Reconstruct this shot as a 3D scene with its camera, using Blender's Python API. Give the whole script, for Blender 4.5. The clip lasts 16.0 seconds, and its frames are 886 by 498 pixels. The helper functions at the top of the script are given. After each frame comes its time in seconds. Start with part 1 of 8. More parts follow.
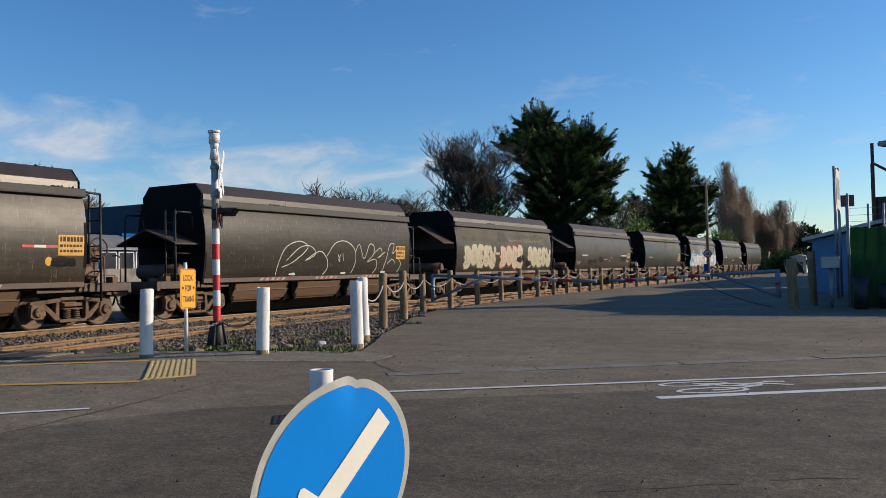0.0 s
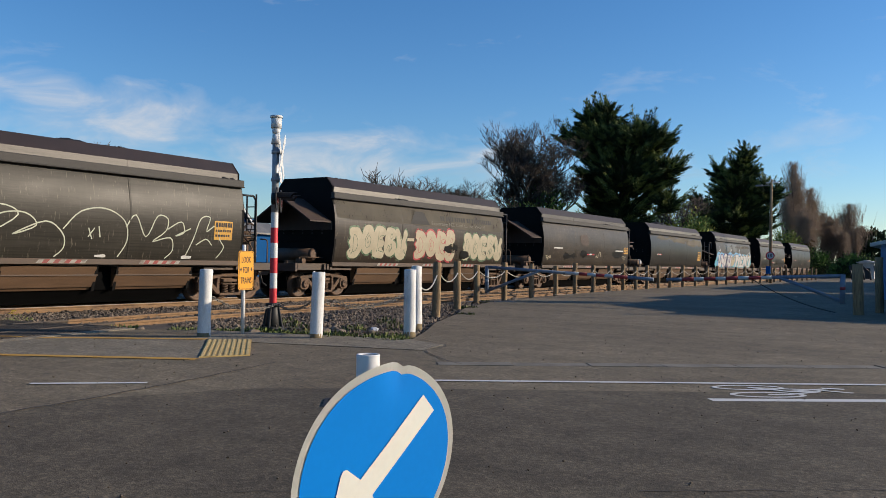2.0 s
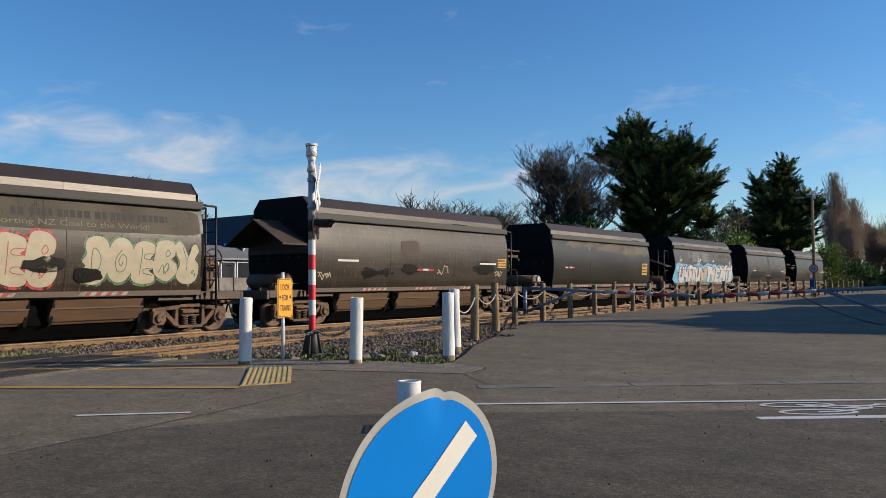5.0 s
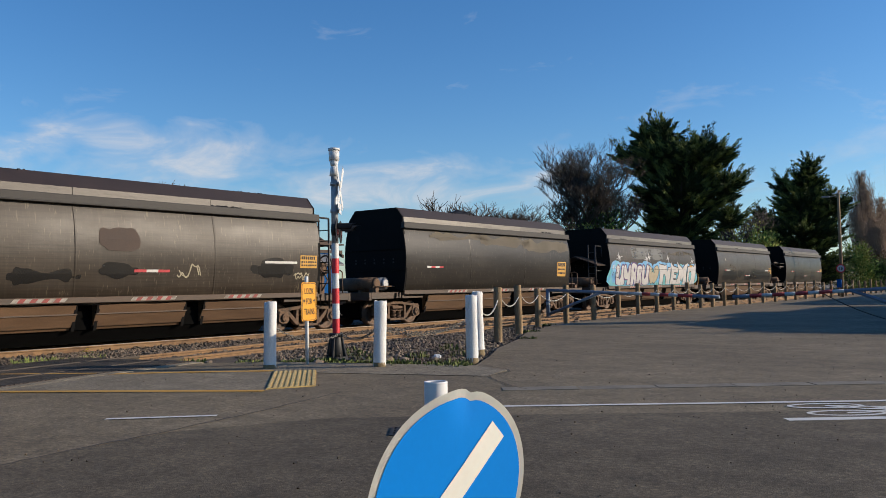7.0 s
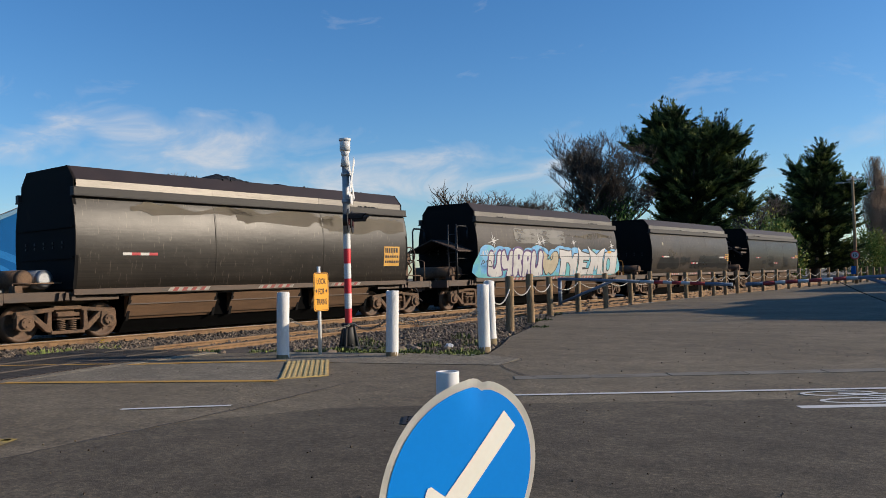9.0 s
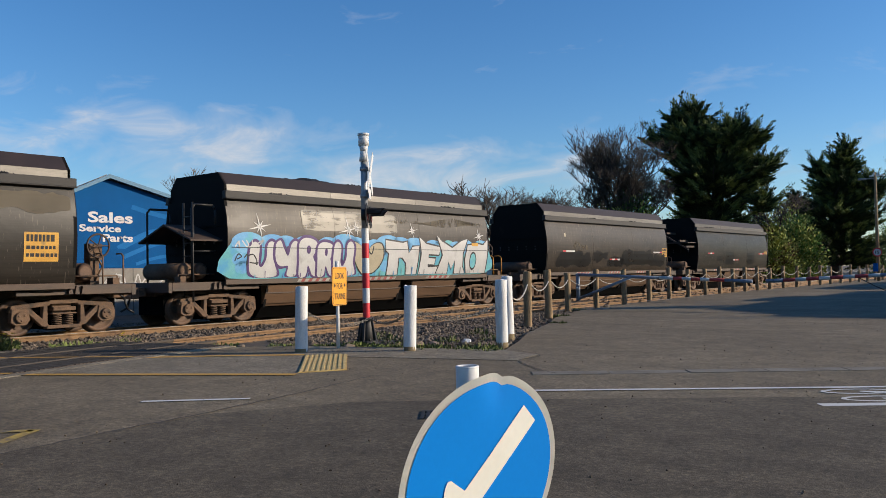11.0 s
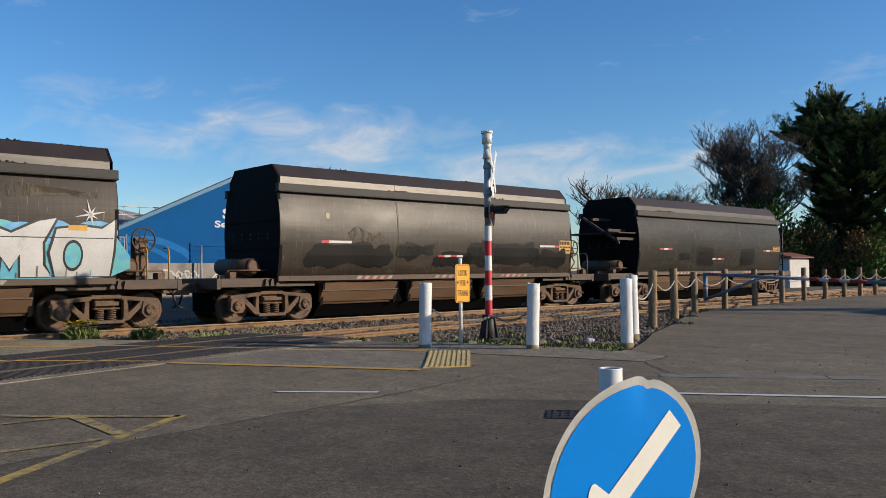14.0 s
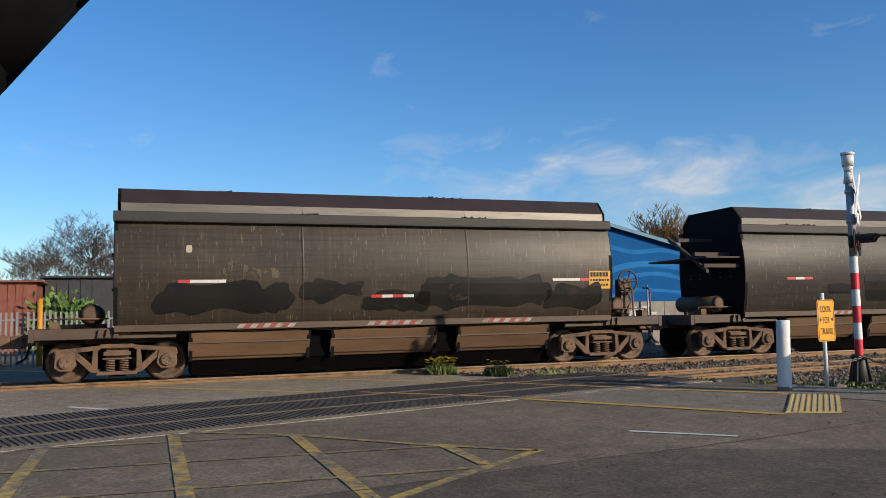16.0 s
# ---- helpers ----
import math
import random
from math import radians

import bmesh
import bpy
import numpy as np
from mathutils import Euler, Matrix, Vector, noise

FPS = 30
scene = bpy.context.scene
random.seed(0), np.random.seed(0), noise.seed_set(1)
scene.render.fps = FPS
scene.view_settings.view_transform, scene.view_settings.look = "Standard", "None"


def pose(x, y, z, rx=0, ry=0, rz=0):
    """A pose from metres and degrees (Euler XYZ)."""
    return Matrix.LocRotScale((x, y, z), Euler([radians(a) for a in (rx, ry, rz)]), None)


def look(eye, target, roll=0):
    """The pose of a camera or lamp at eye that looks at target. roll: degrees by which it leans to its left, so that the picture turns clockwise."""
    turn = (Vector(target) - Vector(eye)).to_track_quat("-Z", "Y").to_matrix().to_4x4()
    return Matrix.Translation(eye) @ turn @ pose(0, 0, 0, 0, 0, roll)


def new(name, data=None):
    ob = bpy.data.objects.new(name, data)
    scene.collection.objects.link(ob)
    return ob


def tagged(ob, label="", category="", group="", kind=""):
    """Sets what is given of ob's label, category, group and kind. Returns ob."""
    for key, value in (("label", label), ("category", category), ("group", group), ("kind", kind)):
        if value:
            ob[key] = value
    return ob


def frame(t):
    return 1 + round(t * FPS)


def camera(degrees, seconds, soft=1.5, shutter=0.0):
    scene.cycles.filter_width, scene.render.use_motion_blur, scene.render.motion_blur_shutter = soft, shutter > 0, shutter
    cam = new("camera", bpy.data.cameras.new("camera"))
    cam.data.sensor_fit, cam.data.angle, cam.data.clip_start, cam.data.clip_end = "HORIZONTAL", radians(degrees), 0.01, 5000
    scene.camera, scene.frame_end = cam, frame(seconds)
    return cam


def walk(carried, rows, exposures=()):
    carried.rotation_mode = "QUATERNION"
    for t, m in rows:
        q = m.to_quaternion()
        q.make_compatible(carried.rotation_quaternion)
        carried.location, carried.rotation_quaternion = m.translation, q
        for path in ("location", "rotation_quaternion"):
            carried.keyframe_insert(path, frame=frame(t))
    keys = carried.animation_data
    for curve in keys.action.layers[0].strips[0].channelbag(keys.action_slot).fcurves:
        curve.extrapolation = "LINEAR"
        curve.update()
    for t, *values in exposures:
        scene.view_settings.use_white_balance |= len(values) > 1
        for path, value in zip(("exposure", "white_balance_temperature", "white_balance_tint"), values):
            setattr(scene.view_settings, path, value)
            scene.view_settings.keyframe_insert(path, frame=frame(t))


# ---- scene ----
cam = camera(56.13, 16.0, 0.6)
PATH = [
    (0, (0.004, 0.029, 1.192), (-0.9746, 1.7726, 1.2454), -1.30),
    (0.5, (0.020, 0.028, 1.191), (-1.0059, 1.7444, 1.2399), -0.43),
    (1, (0.020, 0.028, 1.187), (-1.0364, 1.7257, 1.2325), 0.42),
    (1.5, (0.021, 0.025, 1.186), (-1.0565, 1.7099, 1.2267), 0.85),
    (2, (0.019, 0.036, 1.188), (-1.0751, 1.7105, 1.2200), 0.91),
    (2.5, (0.025, 0.021, 1.188), (-1.0933, 1.6785, 1.2149), 0.79),
    (3, (0.011, 0.026, 1.187), (-1.1365, 1.6634, 1.2044), 0.38),
    (3.5, (-0.000, 0.026, 1.185), (-1.1678, 1.6502, 1.1948), -0.04),
    (4, (0.001, 0.036, 1.187), (-1.1755, 1.6536, 1.2056), -0.27),
    (4.5, (-0.001, 0.041, 1.189), (-1.1769, 1.6573, 1.2413), -0.41),
    (5, (0.007, 0.046, 1.193), (-1.1582, 1.6689, 1.2789), -0.64),
    (7.5, (0.008, 0.019, 1.187), (-1.2148, 1.5992, 1.2777), -1.35),
    (8, (0.017, 0.011, 1.189), (-1.2154, 1.5842, 1.2664), -1.68),
    (8.5, (0.013, 0.025, 1.189), (-1.2192, 1.5984, 1.2589), -1.72),
    (9, (0.018, 0.020, 1.192), (-1.2132, 1.5948, 1.2606), -1.42),
    (11.5, (0.009, 0.015, 1.189), (-1.2630, 1.5569, 1.2450), -1.31),
    (12, (0.007, 0.022, 1.189), (-1.2676, 1.5629, 1.2430), -1.57),
    (12.5, (0.006, 0.030, 1.188), (-1.2705, 1.5685, 1.2437), -1.44),
    (13, (0.007, 0.016, 1.185), (-1.2978, 1.5312, 1.2389), -0.96),
    (13.5, (-0.014, 0.000, 1.187), (-1.3840, 1.4561, 1.2342), -0.64),
    (14, (-0.030, -0.043, 1.200), (-1.5016, 1.3094, 1.2549), -0.52),
    (14.5, (-0.039, -0.066, 1.200), (-1.6239, 1.1520, 1.2724), -0.64),
    (15, (-0.046, -0.104, 1.197), (-1.7297, 0.9709, 1.2899), -0.96),
    (15.5, (-0.050, -0.120, 1.197), (-1.8328, 0.7780, 1.3213), -1.20),
    (16, (-0.036, -0.169, 1.195), (-1.9120, 0.5043, 1.3554), -1.18),
]
walk(cam, [(t, look(eye, aim, lean)) for t, eye, aim, lean in PATH])

# ---- light and sky ----
SUN = Vector((0.795, 0.606, 0)).normalized() * math.cos(radians(17.5)) + Vector((0, 0, math.sin(radians(17.5))))
world = bpy.data.worlds.new("sky")
scene.world = world
world.use_nodes = True
sky = world.node_tree.nodes.new("ShaderNodeTexSky")
sky.sky_type, sky.sun_disc = "NISHITA", False
sky.sun_elevation, sky.sun_rotation = radians(17.5), math.atan2(SUN.x, SUN.y)
sky.air_density, sky.dust_density, sky.ozone_density = 1.0, 0.3, 4.5
deep = world.node_tree.nodes.new("ShaderNodeHueSaturation")
deep.inputs["Saturation"].default_value = 1.16
deep.inputs["Hue"].default_value = 0.504
world.node_tree.links.new(sky.outputs[0], deep.inputs["Color"])
world.node_tree.links.new(deep.outputs[0], world.node_tree.nodes["Background"].inputs[0])
world.node_tree.nodes["Background"].inputs[1].default_value = 0.129
sun_data = bpy.data.lights.new("sun", "SUN")
sun_data.energy, sun_data.angle, sun_data.color = 4.8, radians(0.5), (1.0, 0.85, 0.67)
sun = new("sun", sun_data)
sun.matrix_world = look(SUN * 300, (0, 0, 0))
scene.view_settings.exposure = 0.26


# ---- materials ----
TONE = 0.72           # one scale for all base colours


def tone(c, k=TONE):
    return tuple(k * x for x in c)


def nodes(name):
    m = bpy.data.materials.new(name)
    m.use_nodes = True
    t = m.node_tree
    return m, t, t.nodes["Principled BSDF"]


def add(t, kind, **inputs):
    n = t.nodes.new("ShaderNode" + kind)
    for k, v in inputs.items():
        n.inputs[k.replace("_", " ")].default_value = v
    return n


def ramp(t, source, stops):
    n = t.nodes.new("ShaderNodeValToRGB")
    e = n.color_ramp.elements
    while len(e) < len(stops):
        e.new(0.5)
    for el, (p, c) in zip(e, stops):
        el.position, el.color = p, (*c, 1) if len(c) == 3 else c
    t.links.new(source, n.inputs[0])
    return n.outputs[0]


def mixc(t, fac, a, b):
    n = t.nodes.new("ShaderNodeMix")
    n.data_type = "RGBA"
    for s, v in (("Factor", fac), ("A", a), ("B", b)):
        sock = [i for i in n.inputs if i.name == s and i.enabled][0] if s == "Factor" else [i for i in n.inputs if i.name == s and i.type == "RGBA"][0]
        if isinstance(v, (float, int)):
            sock.default_value = v
        elif isinstance(v, tuple):
            sock.default_value = (*v, 1)
        else:
            t.links.new(v, sock)
    return [o for o in n.outputs if o.type == "RGBA"][0]


def surf(name, dark, light, scale=4.0, rough=0.7, bump=0.2, metal=0.0, stain=None, stain_scale=1.2, stain_at=(0.55, 0.7), stretch=(1, 1, 1), grain=60.0, rough2=None, per=0.0, spec=0.5, gain=0.8):
    """Painted, weathered or mineral surface: broad tone, fine grain, stains with a shape of their own."""
    dark, light, stain = tone(dark), tone(light), tone(stain) if stain else None
    m, t, b = nodes(name)
    co = add(t, "TexCoord")
    mp = add(t, "Mapping")
    mp.inputs["Scale"].default_value = stretch
    t.links.new(co.outputs["Object"], mp.inputs[0])
    n1 = add(t, "TexNoise", Scale=scale, Detail=6.0, Roughness=0.6)
    n2 = add(t, "TexNoise", Scale=grain, Detail=3.0)
    t.links.new(mp.outputs[0], n1.inputs["Vector"])
    t.links.new(mp.outputs[0], n2.inputs["Vector"])
    c = ramp(t, n1.outputs[0], [(0.3, dark), (0.7, light)])
    g = ramp(t, n2.outputs[0], [(0.3, tuple(0.78 * x for x in (1, 1, 1))), (0.7, (1.15, 1.15, 1.15))])
    mul = t.nodes.new("ShaderNodeMix")
    mul.data_type, mul.blend_type = "RGBA", "MULTIPLY"
    mul.inputs[0].default_value = gain
    t.links.new(c, mul.inputs[6])
    t.links.new(g, mul.inputs[7])
    c = mul.outputs[2]
    if stain:
        n3 = add(t, "TexNoise", Scale=stain_scale, Detail=5.0, Roughness=0.65)
        t.links.new(mp.outputs[0], n3.inputs["Vector"])
        f = ramp(t, n3.outputs[0], [(stain_at[0], (0, 0, 0)), (stain_at[1], (1, 1, 1))])
        c = mixc(t, f, c, stain)
    if per:
        oi = add(t, "ObjectInfo")
        hs = add(t, "HueSaturation")
        mr = add(t, "MapRange")
        mr.inputs["To Min"].default_value, mr.inputs["To Max"].default_value = 1 - per, 1 + per
        t.links.new(oi.outputs["Random"], mr.inputs[0])
        t.links.new(mr.outputs[0], hs.inputs["Value"])
        t.links.new(c, hs.inputs["Color"])
        c = hs.outputs[0]
    t.links.new(c, b.inputs["Base Color"])
    b.inputs["Metallic"].default_value = metal
    b.inputs["Specular IOR Level"].default_value = spec
    rr = add(t, "MapRange")
    rr.inputs["To Min"].default_value, rr.inputs["To Max"].default_value = rough, (rough2 if rough2 is not None else min(1, rough + 0.15))
    t.links.new(n1.outputs[0], rr.inputs[0])
    t.links.new(rr.outputs[0], b.inputs["Roughness"])
    if bump:
        bp = add(t, "Bump", Strength=bump, Distance=0.01)
        t.links.new(n2.outputs[0], bp.inputs["Height"])
        t.links.new(bp.outputs[0], b.inputs["Normal"])
    return m


def asphalt(name, dark, light, warm):
    """Chip seal: stone chips of several greys, broad patches, tyre-polished streaks."""
    dark, light, warm = [tuple(x * k for x, k in zip(c, (1.05, 1.0, 0.92))) for c in (tone(dark, 0.72), tone(light, 0.82), tone(warm, 0.84))]
    m, t, b = nodes(name)
    co = add(t, "TexCoord")
    v = add(t, "TexVoronoi", Scale=110.0)
    n1 = add(t, "TexNoise", Scale=0.35, Detail=6.0, Roughness=0.6)
    n2 = add(t, "TexNoise", Scale=19.0, Detail=6.0, Roughness=0.65)
    mp = add(t, "Mapping")
    mp.inputs["Rotation"].default_value = (0, 0, radians(-36))
    mp.inputs["Scale"].default_value = (0.18, 1.6, 1)
    n3 = add(t, "TexNoise", Scale=0.9, Detail=4.0)
    for n in (v, n1, n2, mp):
        t.links.new(co.outputs["Object"], n.inputs["Vector"])
    t.links.new(mp.outputs[0], n3.inputs["Vector"])
    c = ramp(t, n1.outputs[0], [(0.36, dark), (0.64, light)])
    c = mixc(t, ramp(t, n3.outputs[0], [(0.45, (0, 0, 0)), (0.75, (0.5, 0.5, 0.5))]), c, warm)
    chips = ramp(t, v.outputs["Color"], [(0.1, (0.66, 0.66, 0.66)), (0.6, (1.0, 1.0, 1.0)), (0.95, (1.65, 1.6, 1.5))])
    mul = t.nodes.new("ShaderNodeMix")
    mul.data_type, mul.blend_type = "RGBA", "MULTIPLY"
    mul.inputs[0].default_value = 1.0
    t.links.new(c, mul.inputs[6])
    t.links.new(chips, mul.inputs[7])
    n4 = add(t, "TexNoise", Scale=3.2, Detail=5.0, Roughness=0.6)
    t.links.new(co.outputs["Object"], n4.inputs["Vector"])
    c = mul.outputs[2]
    for source, low, high in ((n2, 0.62, 1.42), (n4, 0.78, 1.22)):
        mm = t.nodes.new("ShaderNodeMix")
        mm.data_type, mm.blend_type = "RGBA", "MULTIPLY"
        mm.inputs[0].default_value = 1.0
        t.links.new(c, mm.inputs[6])
        t.links.new(ramp(t, source.outputs[0], [(0.32, (low,) * 3), (0.68, (high,) * 3)]), mm.inputs[7])
        c = mm.outputs[2]
    t.links.new(c, b.inputs["Base Color"])
    b.inputs["Roughness"].default_value = 0.85
    b.inputs["Specular IOR Level"].default_value = 0.3
    bp = add(t, "Bump", Strength=0.32, Distance=0.005)
    t.links.new(v.outputs["Distance"], bp.inputs["Height"])
    t.links.new(bp.outputs[0], b.inputs["Normal"])
    return m


def worn_paint(name, color, wear=0.45, scale=9.0, rough=0.7):
    """Road paint worn through in specks, so that the seal shows."""
    m, t, b = nodes(name)
    co = add(t, "TexCoord")
    n1 = add(t, "TexNoise", Scale=scale, Detail=8.0, Roughness=0.7)
    n2 = add(t, "TexNoise", Scale=1.3, Detail=3.0)
    for n in (n1, n2):
        t.links.new(co.outputs["Object"], n.inputs["Vector"])
    ad = t.nodes.new("ShaderNodeMath")
    ad.operation = "MULTIPLY_ADD"
    ad.inputs[1].default_value = 0.5
    t.links.new(n2.outputs[0], ad.inputs[0])
    t.links.new(n1.outputs[0], ad.inputs[2])
    f = ramp(t, ad.outputs[0], [(wear + 0.1, (0, 0, 0)), (wear + 0.3, (1, 1, 1))])
    c = mixc(t, f, (0.12, 0.102, 0.076), tone(color))
    t.links.new(c, b.inputs["Base Color"])
    b.inputs["Roughness"].default_value = rough
    return m


def body_paint(name, dark, light, dust, rough, rough2, seed, streak=0.42, gloss=0.24):
    """Old gloss paint on thin steel sheet: broad tone, run-down streaks, dust blooms, fine scratches, shallow dents."""
    dark, light, dust = tone(dark, 0.7), tone(light, 0.72), tone(dust, 0.85)
    m, t, b = nodes(name)
    co = add(t, "TexCoord")

    def noise_at(scale, detail, stretch, turn=0.0, rough_n=0.6):
        mp = add(t, "Mapping")
        mp.inputs["Scale"].default_value = stretch
        mp.inputs["Location"].default_value = (seed, seed * 1.7, seed * 0.6)
        mp.inputs["Rotation"].default_value = (turn, 0, 0)
        t.links.new(co.outputs["Object"], mp.inputs[0])
        n = add(t, "TexNoise", Scale=scale, Detail=detail, Roughness=rough_n)
        t.links.new(mp.outputs[0], n.inputs["Vector"])
        return n.outputs[0]
    broad = noise_at(0.7, 5.0, (1, 0.6, 1.4))
    runs = noise_at(1.0, 6.0, (1, 13.0, 0.5), 0.0, 0.66)
    bloom = noise_at(0.9, 7.0, (1, 0.7, 1.3), 0.3, 0.7)
    wipes = noise_at(1.2, 7.0, (1, 0.4, 26.0), 0.0, 0.7)
    scratch = noise_at(3.0, 4.0, (1, 9.0, 1.2), 0.9)
    c = ramp(t, broad, [(0.3, dark), (0.7, light)])
    c = mixc(t, ramp(t, runs, [(0.5, (0, 0, 0)), (0.7, (streak,) * 3)]), c, dust)
    c = mixc(t, ramp(t, wipes, [(0.45, (0, 0, 0)), (0.62, (0.5, 0.5, 0.5))]), c, tuple(0.5 * x for x in dark))
    c = mixc(t, ramp(t, bloom, [(0.55, (0, 0, 0)), (0.8, (0.5, 0.5, 0.5))]), c, dust)
    c = mixc(t, ramp(t, scratch, [(0.63, (0, 0, 0)), (0.66, (0.75, 0.75, 0.75))]), c, tuple(1.6 * x for x in dust))
    t.links.new(c, b.inputs["Base Color"])
    b.inputs["Specular IOR Level"].default_value = gloss
    rr = add(t, "MapRange")
    rr.inputs["From Min"].default_value, rr.inputs["From Max"].default_value = 0.3, 0.7
    rr.inputs["To Min"].default_value, rr.inputs["To Max"].default_value = rough + 0.04, 0.5 * (rough + rough2) + 0.02
    t.links.new(bloom, rr.inputs[0])
    t.links.new(rr.outputs[0], b.inputs["Roughness"])
    bp = add(t, "Bump", Strength=0.3, Distance=0.04)
    t.links.new(broad, bp.inputs["Height"])
    fine = add(t, "Bump", Strength=0.22, Distance=0.004)
    t.links.new(wipes, fine.inputs["Height"])
    t.links.new(bp.outputs[0], fine.inputs["Normal"])
    t.links.new(fine.outputs[0], b.inputs["Normal"])
    return m


def worn_over(name, dark, light, rough, holes, stretch, metal=0.0, spec=0.3, scale=1.6):
    """A thin coat brushed over older paint: streaks and gaps let the coat below show."""
    dark, light = tone(dark), tone(light)
    m, t, b = nodes(name)
    co = add(t, "TexCoord")
    mp = add(t, "Mapping")
    mp.inputs["Scale"].default_value = stretch
    t.links.new(co.outputs["Object"], mp.inputs[0])
    streak = add(t, "TexNoise", Scale=scale, Detail=8.0, Roughness=0.68)
    t.links.new(mp.outputs[0], streak.inputs["Vector"])
    broad = add(t, "TexNoise", Scale=1.1, Detail=5.0)
    t.links.new(co.outputs["Object"], broad.inputs["Vector"])
    t.links.new(ramp(t, broad.outputs[0], [(0.3, dark), (0.7, light)]), b.inputs["Base Color"])
    b.inputs["Roughness"].default_value, b.inputs["Metallic"].default_value = rough, metal
    b.inputs["Specular IOR Level"].default_value = spec
    both = t.nodes.new("ShaderNodeMath")
    both.operation = "MULTIPLY_ADD"
    both.inputs[1].default_value = 0.7
    t.links.new(broad.outputs[0], both.inputs[0])
    t.links.new(streak.outputs[0], both.inputs[2])
    f = ramp(t, both.outputs[0], [(holes, (0, 0, 0)), (holes + 0.1, (0.92, 0.92, 0.92))])
    bp = add(t, "Bump", Strength=0.15, Distance=0.004)
    t.links.new(streak.outputs[0], bp.inputs["Height"])
    t.links.new(bp.outputs[0], b.inputs["Normal"])
    mx = add(t, "MixShader")
    t.links.new(f, mx.inputs[0])
    t.links.new(add(t, "BsdfTransparent").outputs[0], mx.inputs[1])
    t.links.new(b.outputs[0], mx.inputs[2])
    t.links.new(mx.outputs[0], t.nodes["Material Output"].inputs[0])
    return m


M = {}
M["apron"] = asphalt("chip_seal_pale", (0.1596, 0.1312, 0.09009), (0.2088, 0.1763, 0.1247), (0.2364, 0.1978, 0.1366))
M["road"] = asphalt("chip_seal_dark", (0.09421, 0.07826, 0.05465), (0.1314, 0.1103, 0.07833), (0.1541, 0.1282, 0.09017))
M["pad"] = asphalt("crossing_seal", (0.2594, 0.2288, 0.1738), (0.3336, 0.2983, 0.226), (0.3199, 0.2847, 0.2173))
M["patch"] = asphalt("footpath_seal", (0.2113, 0.1865, 0.1442), (0.2625, 0.2345, 0.1828), (0.2881, 0.2571, 0.197))
M["gravel"] = surf("gravel_bed", (0.06, 0.046, 0.034), (0.145, 0.115, 0.085), 9, 0.95, 0.9, stain=(0.055, 0.043, 0.033), grain=45)
M["stone"] = surf("ballast_stone", (0.1, 0.073, 0.05), (0.24, 0.184, 0.13), 7, 0.9, 0.4, grain=40)
M["rail"] = surf("rusty_rail", (0.2025, 0.1148, 0.0513), (0.351, 0.2025, 0.0918), 6, 0.75, 0.3, stain=(0.09, 0.045, 0.025), grain=50)
M["railhead"] = surf("polished_railhead", (0.22, 0.19, 0.16), (0.34, 0.3, 0.26), 6, 0.5, 0.1, 0.7)
M["sleeper"] = surf("weathered_sleeper", (0.07, 0.05, 0.035), (0.16, 0.115, 0.08), 4, 0.9, 0.5, stretch=(1, 6, 1))
M["kerb"] = surf("worn_kerb_concrete", (0.19, 0.168, 0.132), (0.3, 0.27, 0.215), 3, 0.9, 0.5, stain=(0.17, 0.145, 0.11), stain_scale=2.5, stain_at=(0.5, 0.66))
M["crack"] = surf("road_crack", (0.07, 0.058, 0.046), (0.1, 0.084, 0.066), 9, 0.95, 0.3)
M["concrete"] = surf("old_concrete", (0.24, 0.22, 0.19), (0.38, 0.36, 0.32), 2, 0.9, 0.4, stain=(0.14, 0.13, 0.11))
M["greywall"] = surf("grey_painted_wall", (0.095, 0.0925, 0.09), (0.12, 0.1175, 0.1125), 1.5, 0.8, 0.2, stain=(0.075, 0.0725, 0.0675))
M["yellow"] = worn_paint("yellow_road_paint", (0.66, 0.44, 0.075), 0.56)
M["yellow_faint"] = worn_paint("faint_yellow_road_paint", (0.52, 0.37, 0.09), 0.58)
M["ochre"] = worn_paint("ochre_path_paint", (0.72, 0.39, 0.06), 0.16)
M["white"] = worn_paint("white_road_paint", (0.84, 0.82, 0.76), 0.3)
M["whiteworn"] = worn_paint("faint_white_paint", (0.62, 0.6, 0.55), 0.45)
M["tactile"] = surf("tactile_yellow", (0.546, 0.364, 0.1274), (0.7644, 0.5278, 0.182), 6, 0.8, 0.3, stain=(0.336, 0.224, 0.084), stain_scale=5)
M["tactile_rib"] = surf("tactile_rib_pale", (0.675, 0.486, 0.189), (0.864, 0.648, 0.27), 6, 0.8, 0.2)
M["post_white"] = surf("white_painted_post", (0.7788, 0.767, 0.7316), (0.944, 0.9322, 0.9086), 5, 0.7, 0.35, stain=(0.42, 0.39, 0.33), stain_scale=3.0, stain_at=(0.62, 0.78), stretch=(4, 4, 0.7))
M["post_bare"] = surf("bare_post_foot", (0.2, 0.14, 0.07), (0.34, 0.25, 0.13), 8, 0.9, 0.5, stretch=(4, 4, 0.6))
M["post_wood"] = surf("weathered_post", (0.2079, 0.14, 0.07425), (0.4914, 0.3376, 0.1823), 7, 0.9, 0.6, stain=(0.07, 0.055, 0.04), stretch=(5, 5, 0.5))
M["wood_cut"] = surf("sawn_post_top", (0.3, 0.24, 0.16), (0.42, 0.35, 0.24), 20, 0.9, 0.4)
M["chain"] = surf("dull_chain", (0.12, 0.11, 0.1), (0.26, 0.25, 0.23), 30, 0.55, 0.2, 0.7)
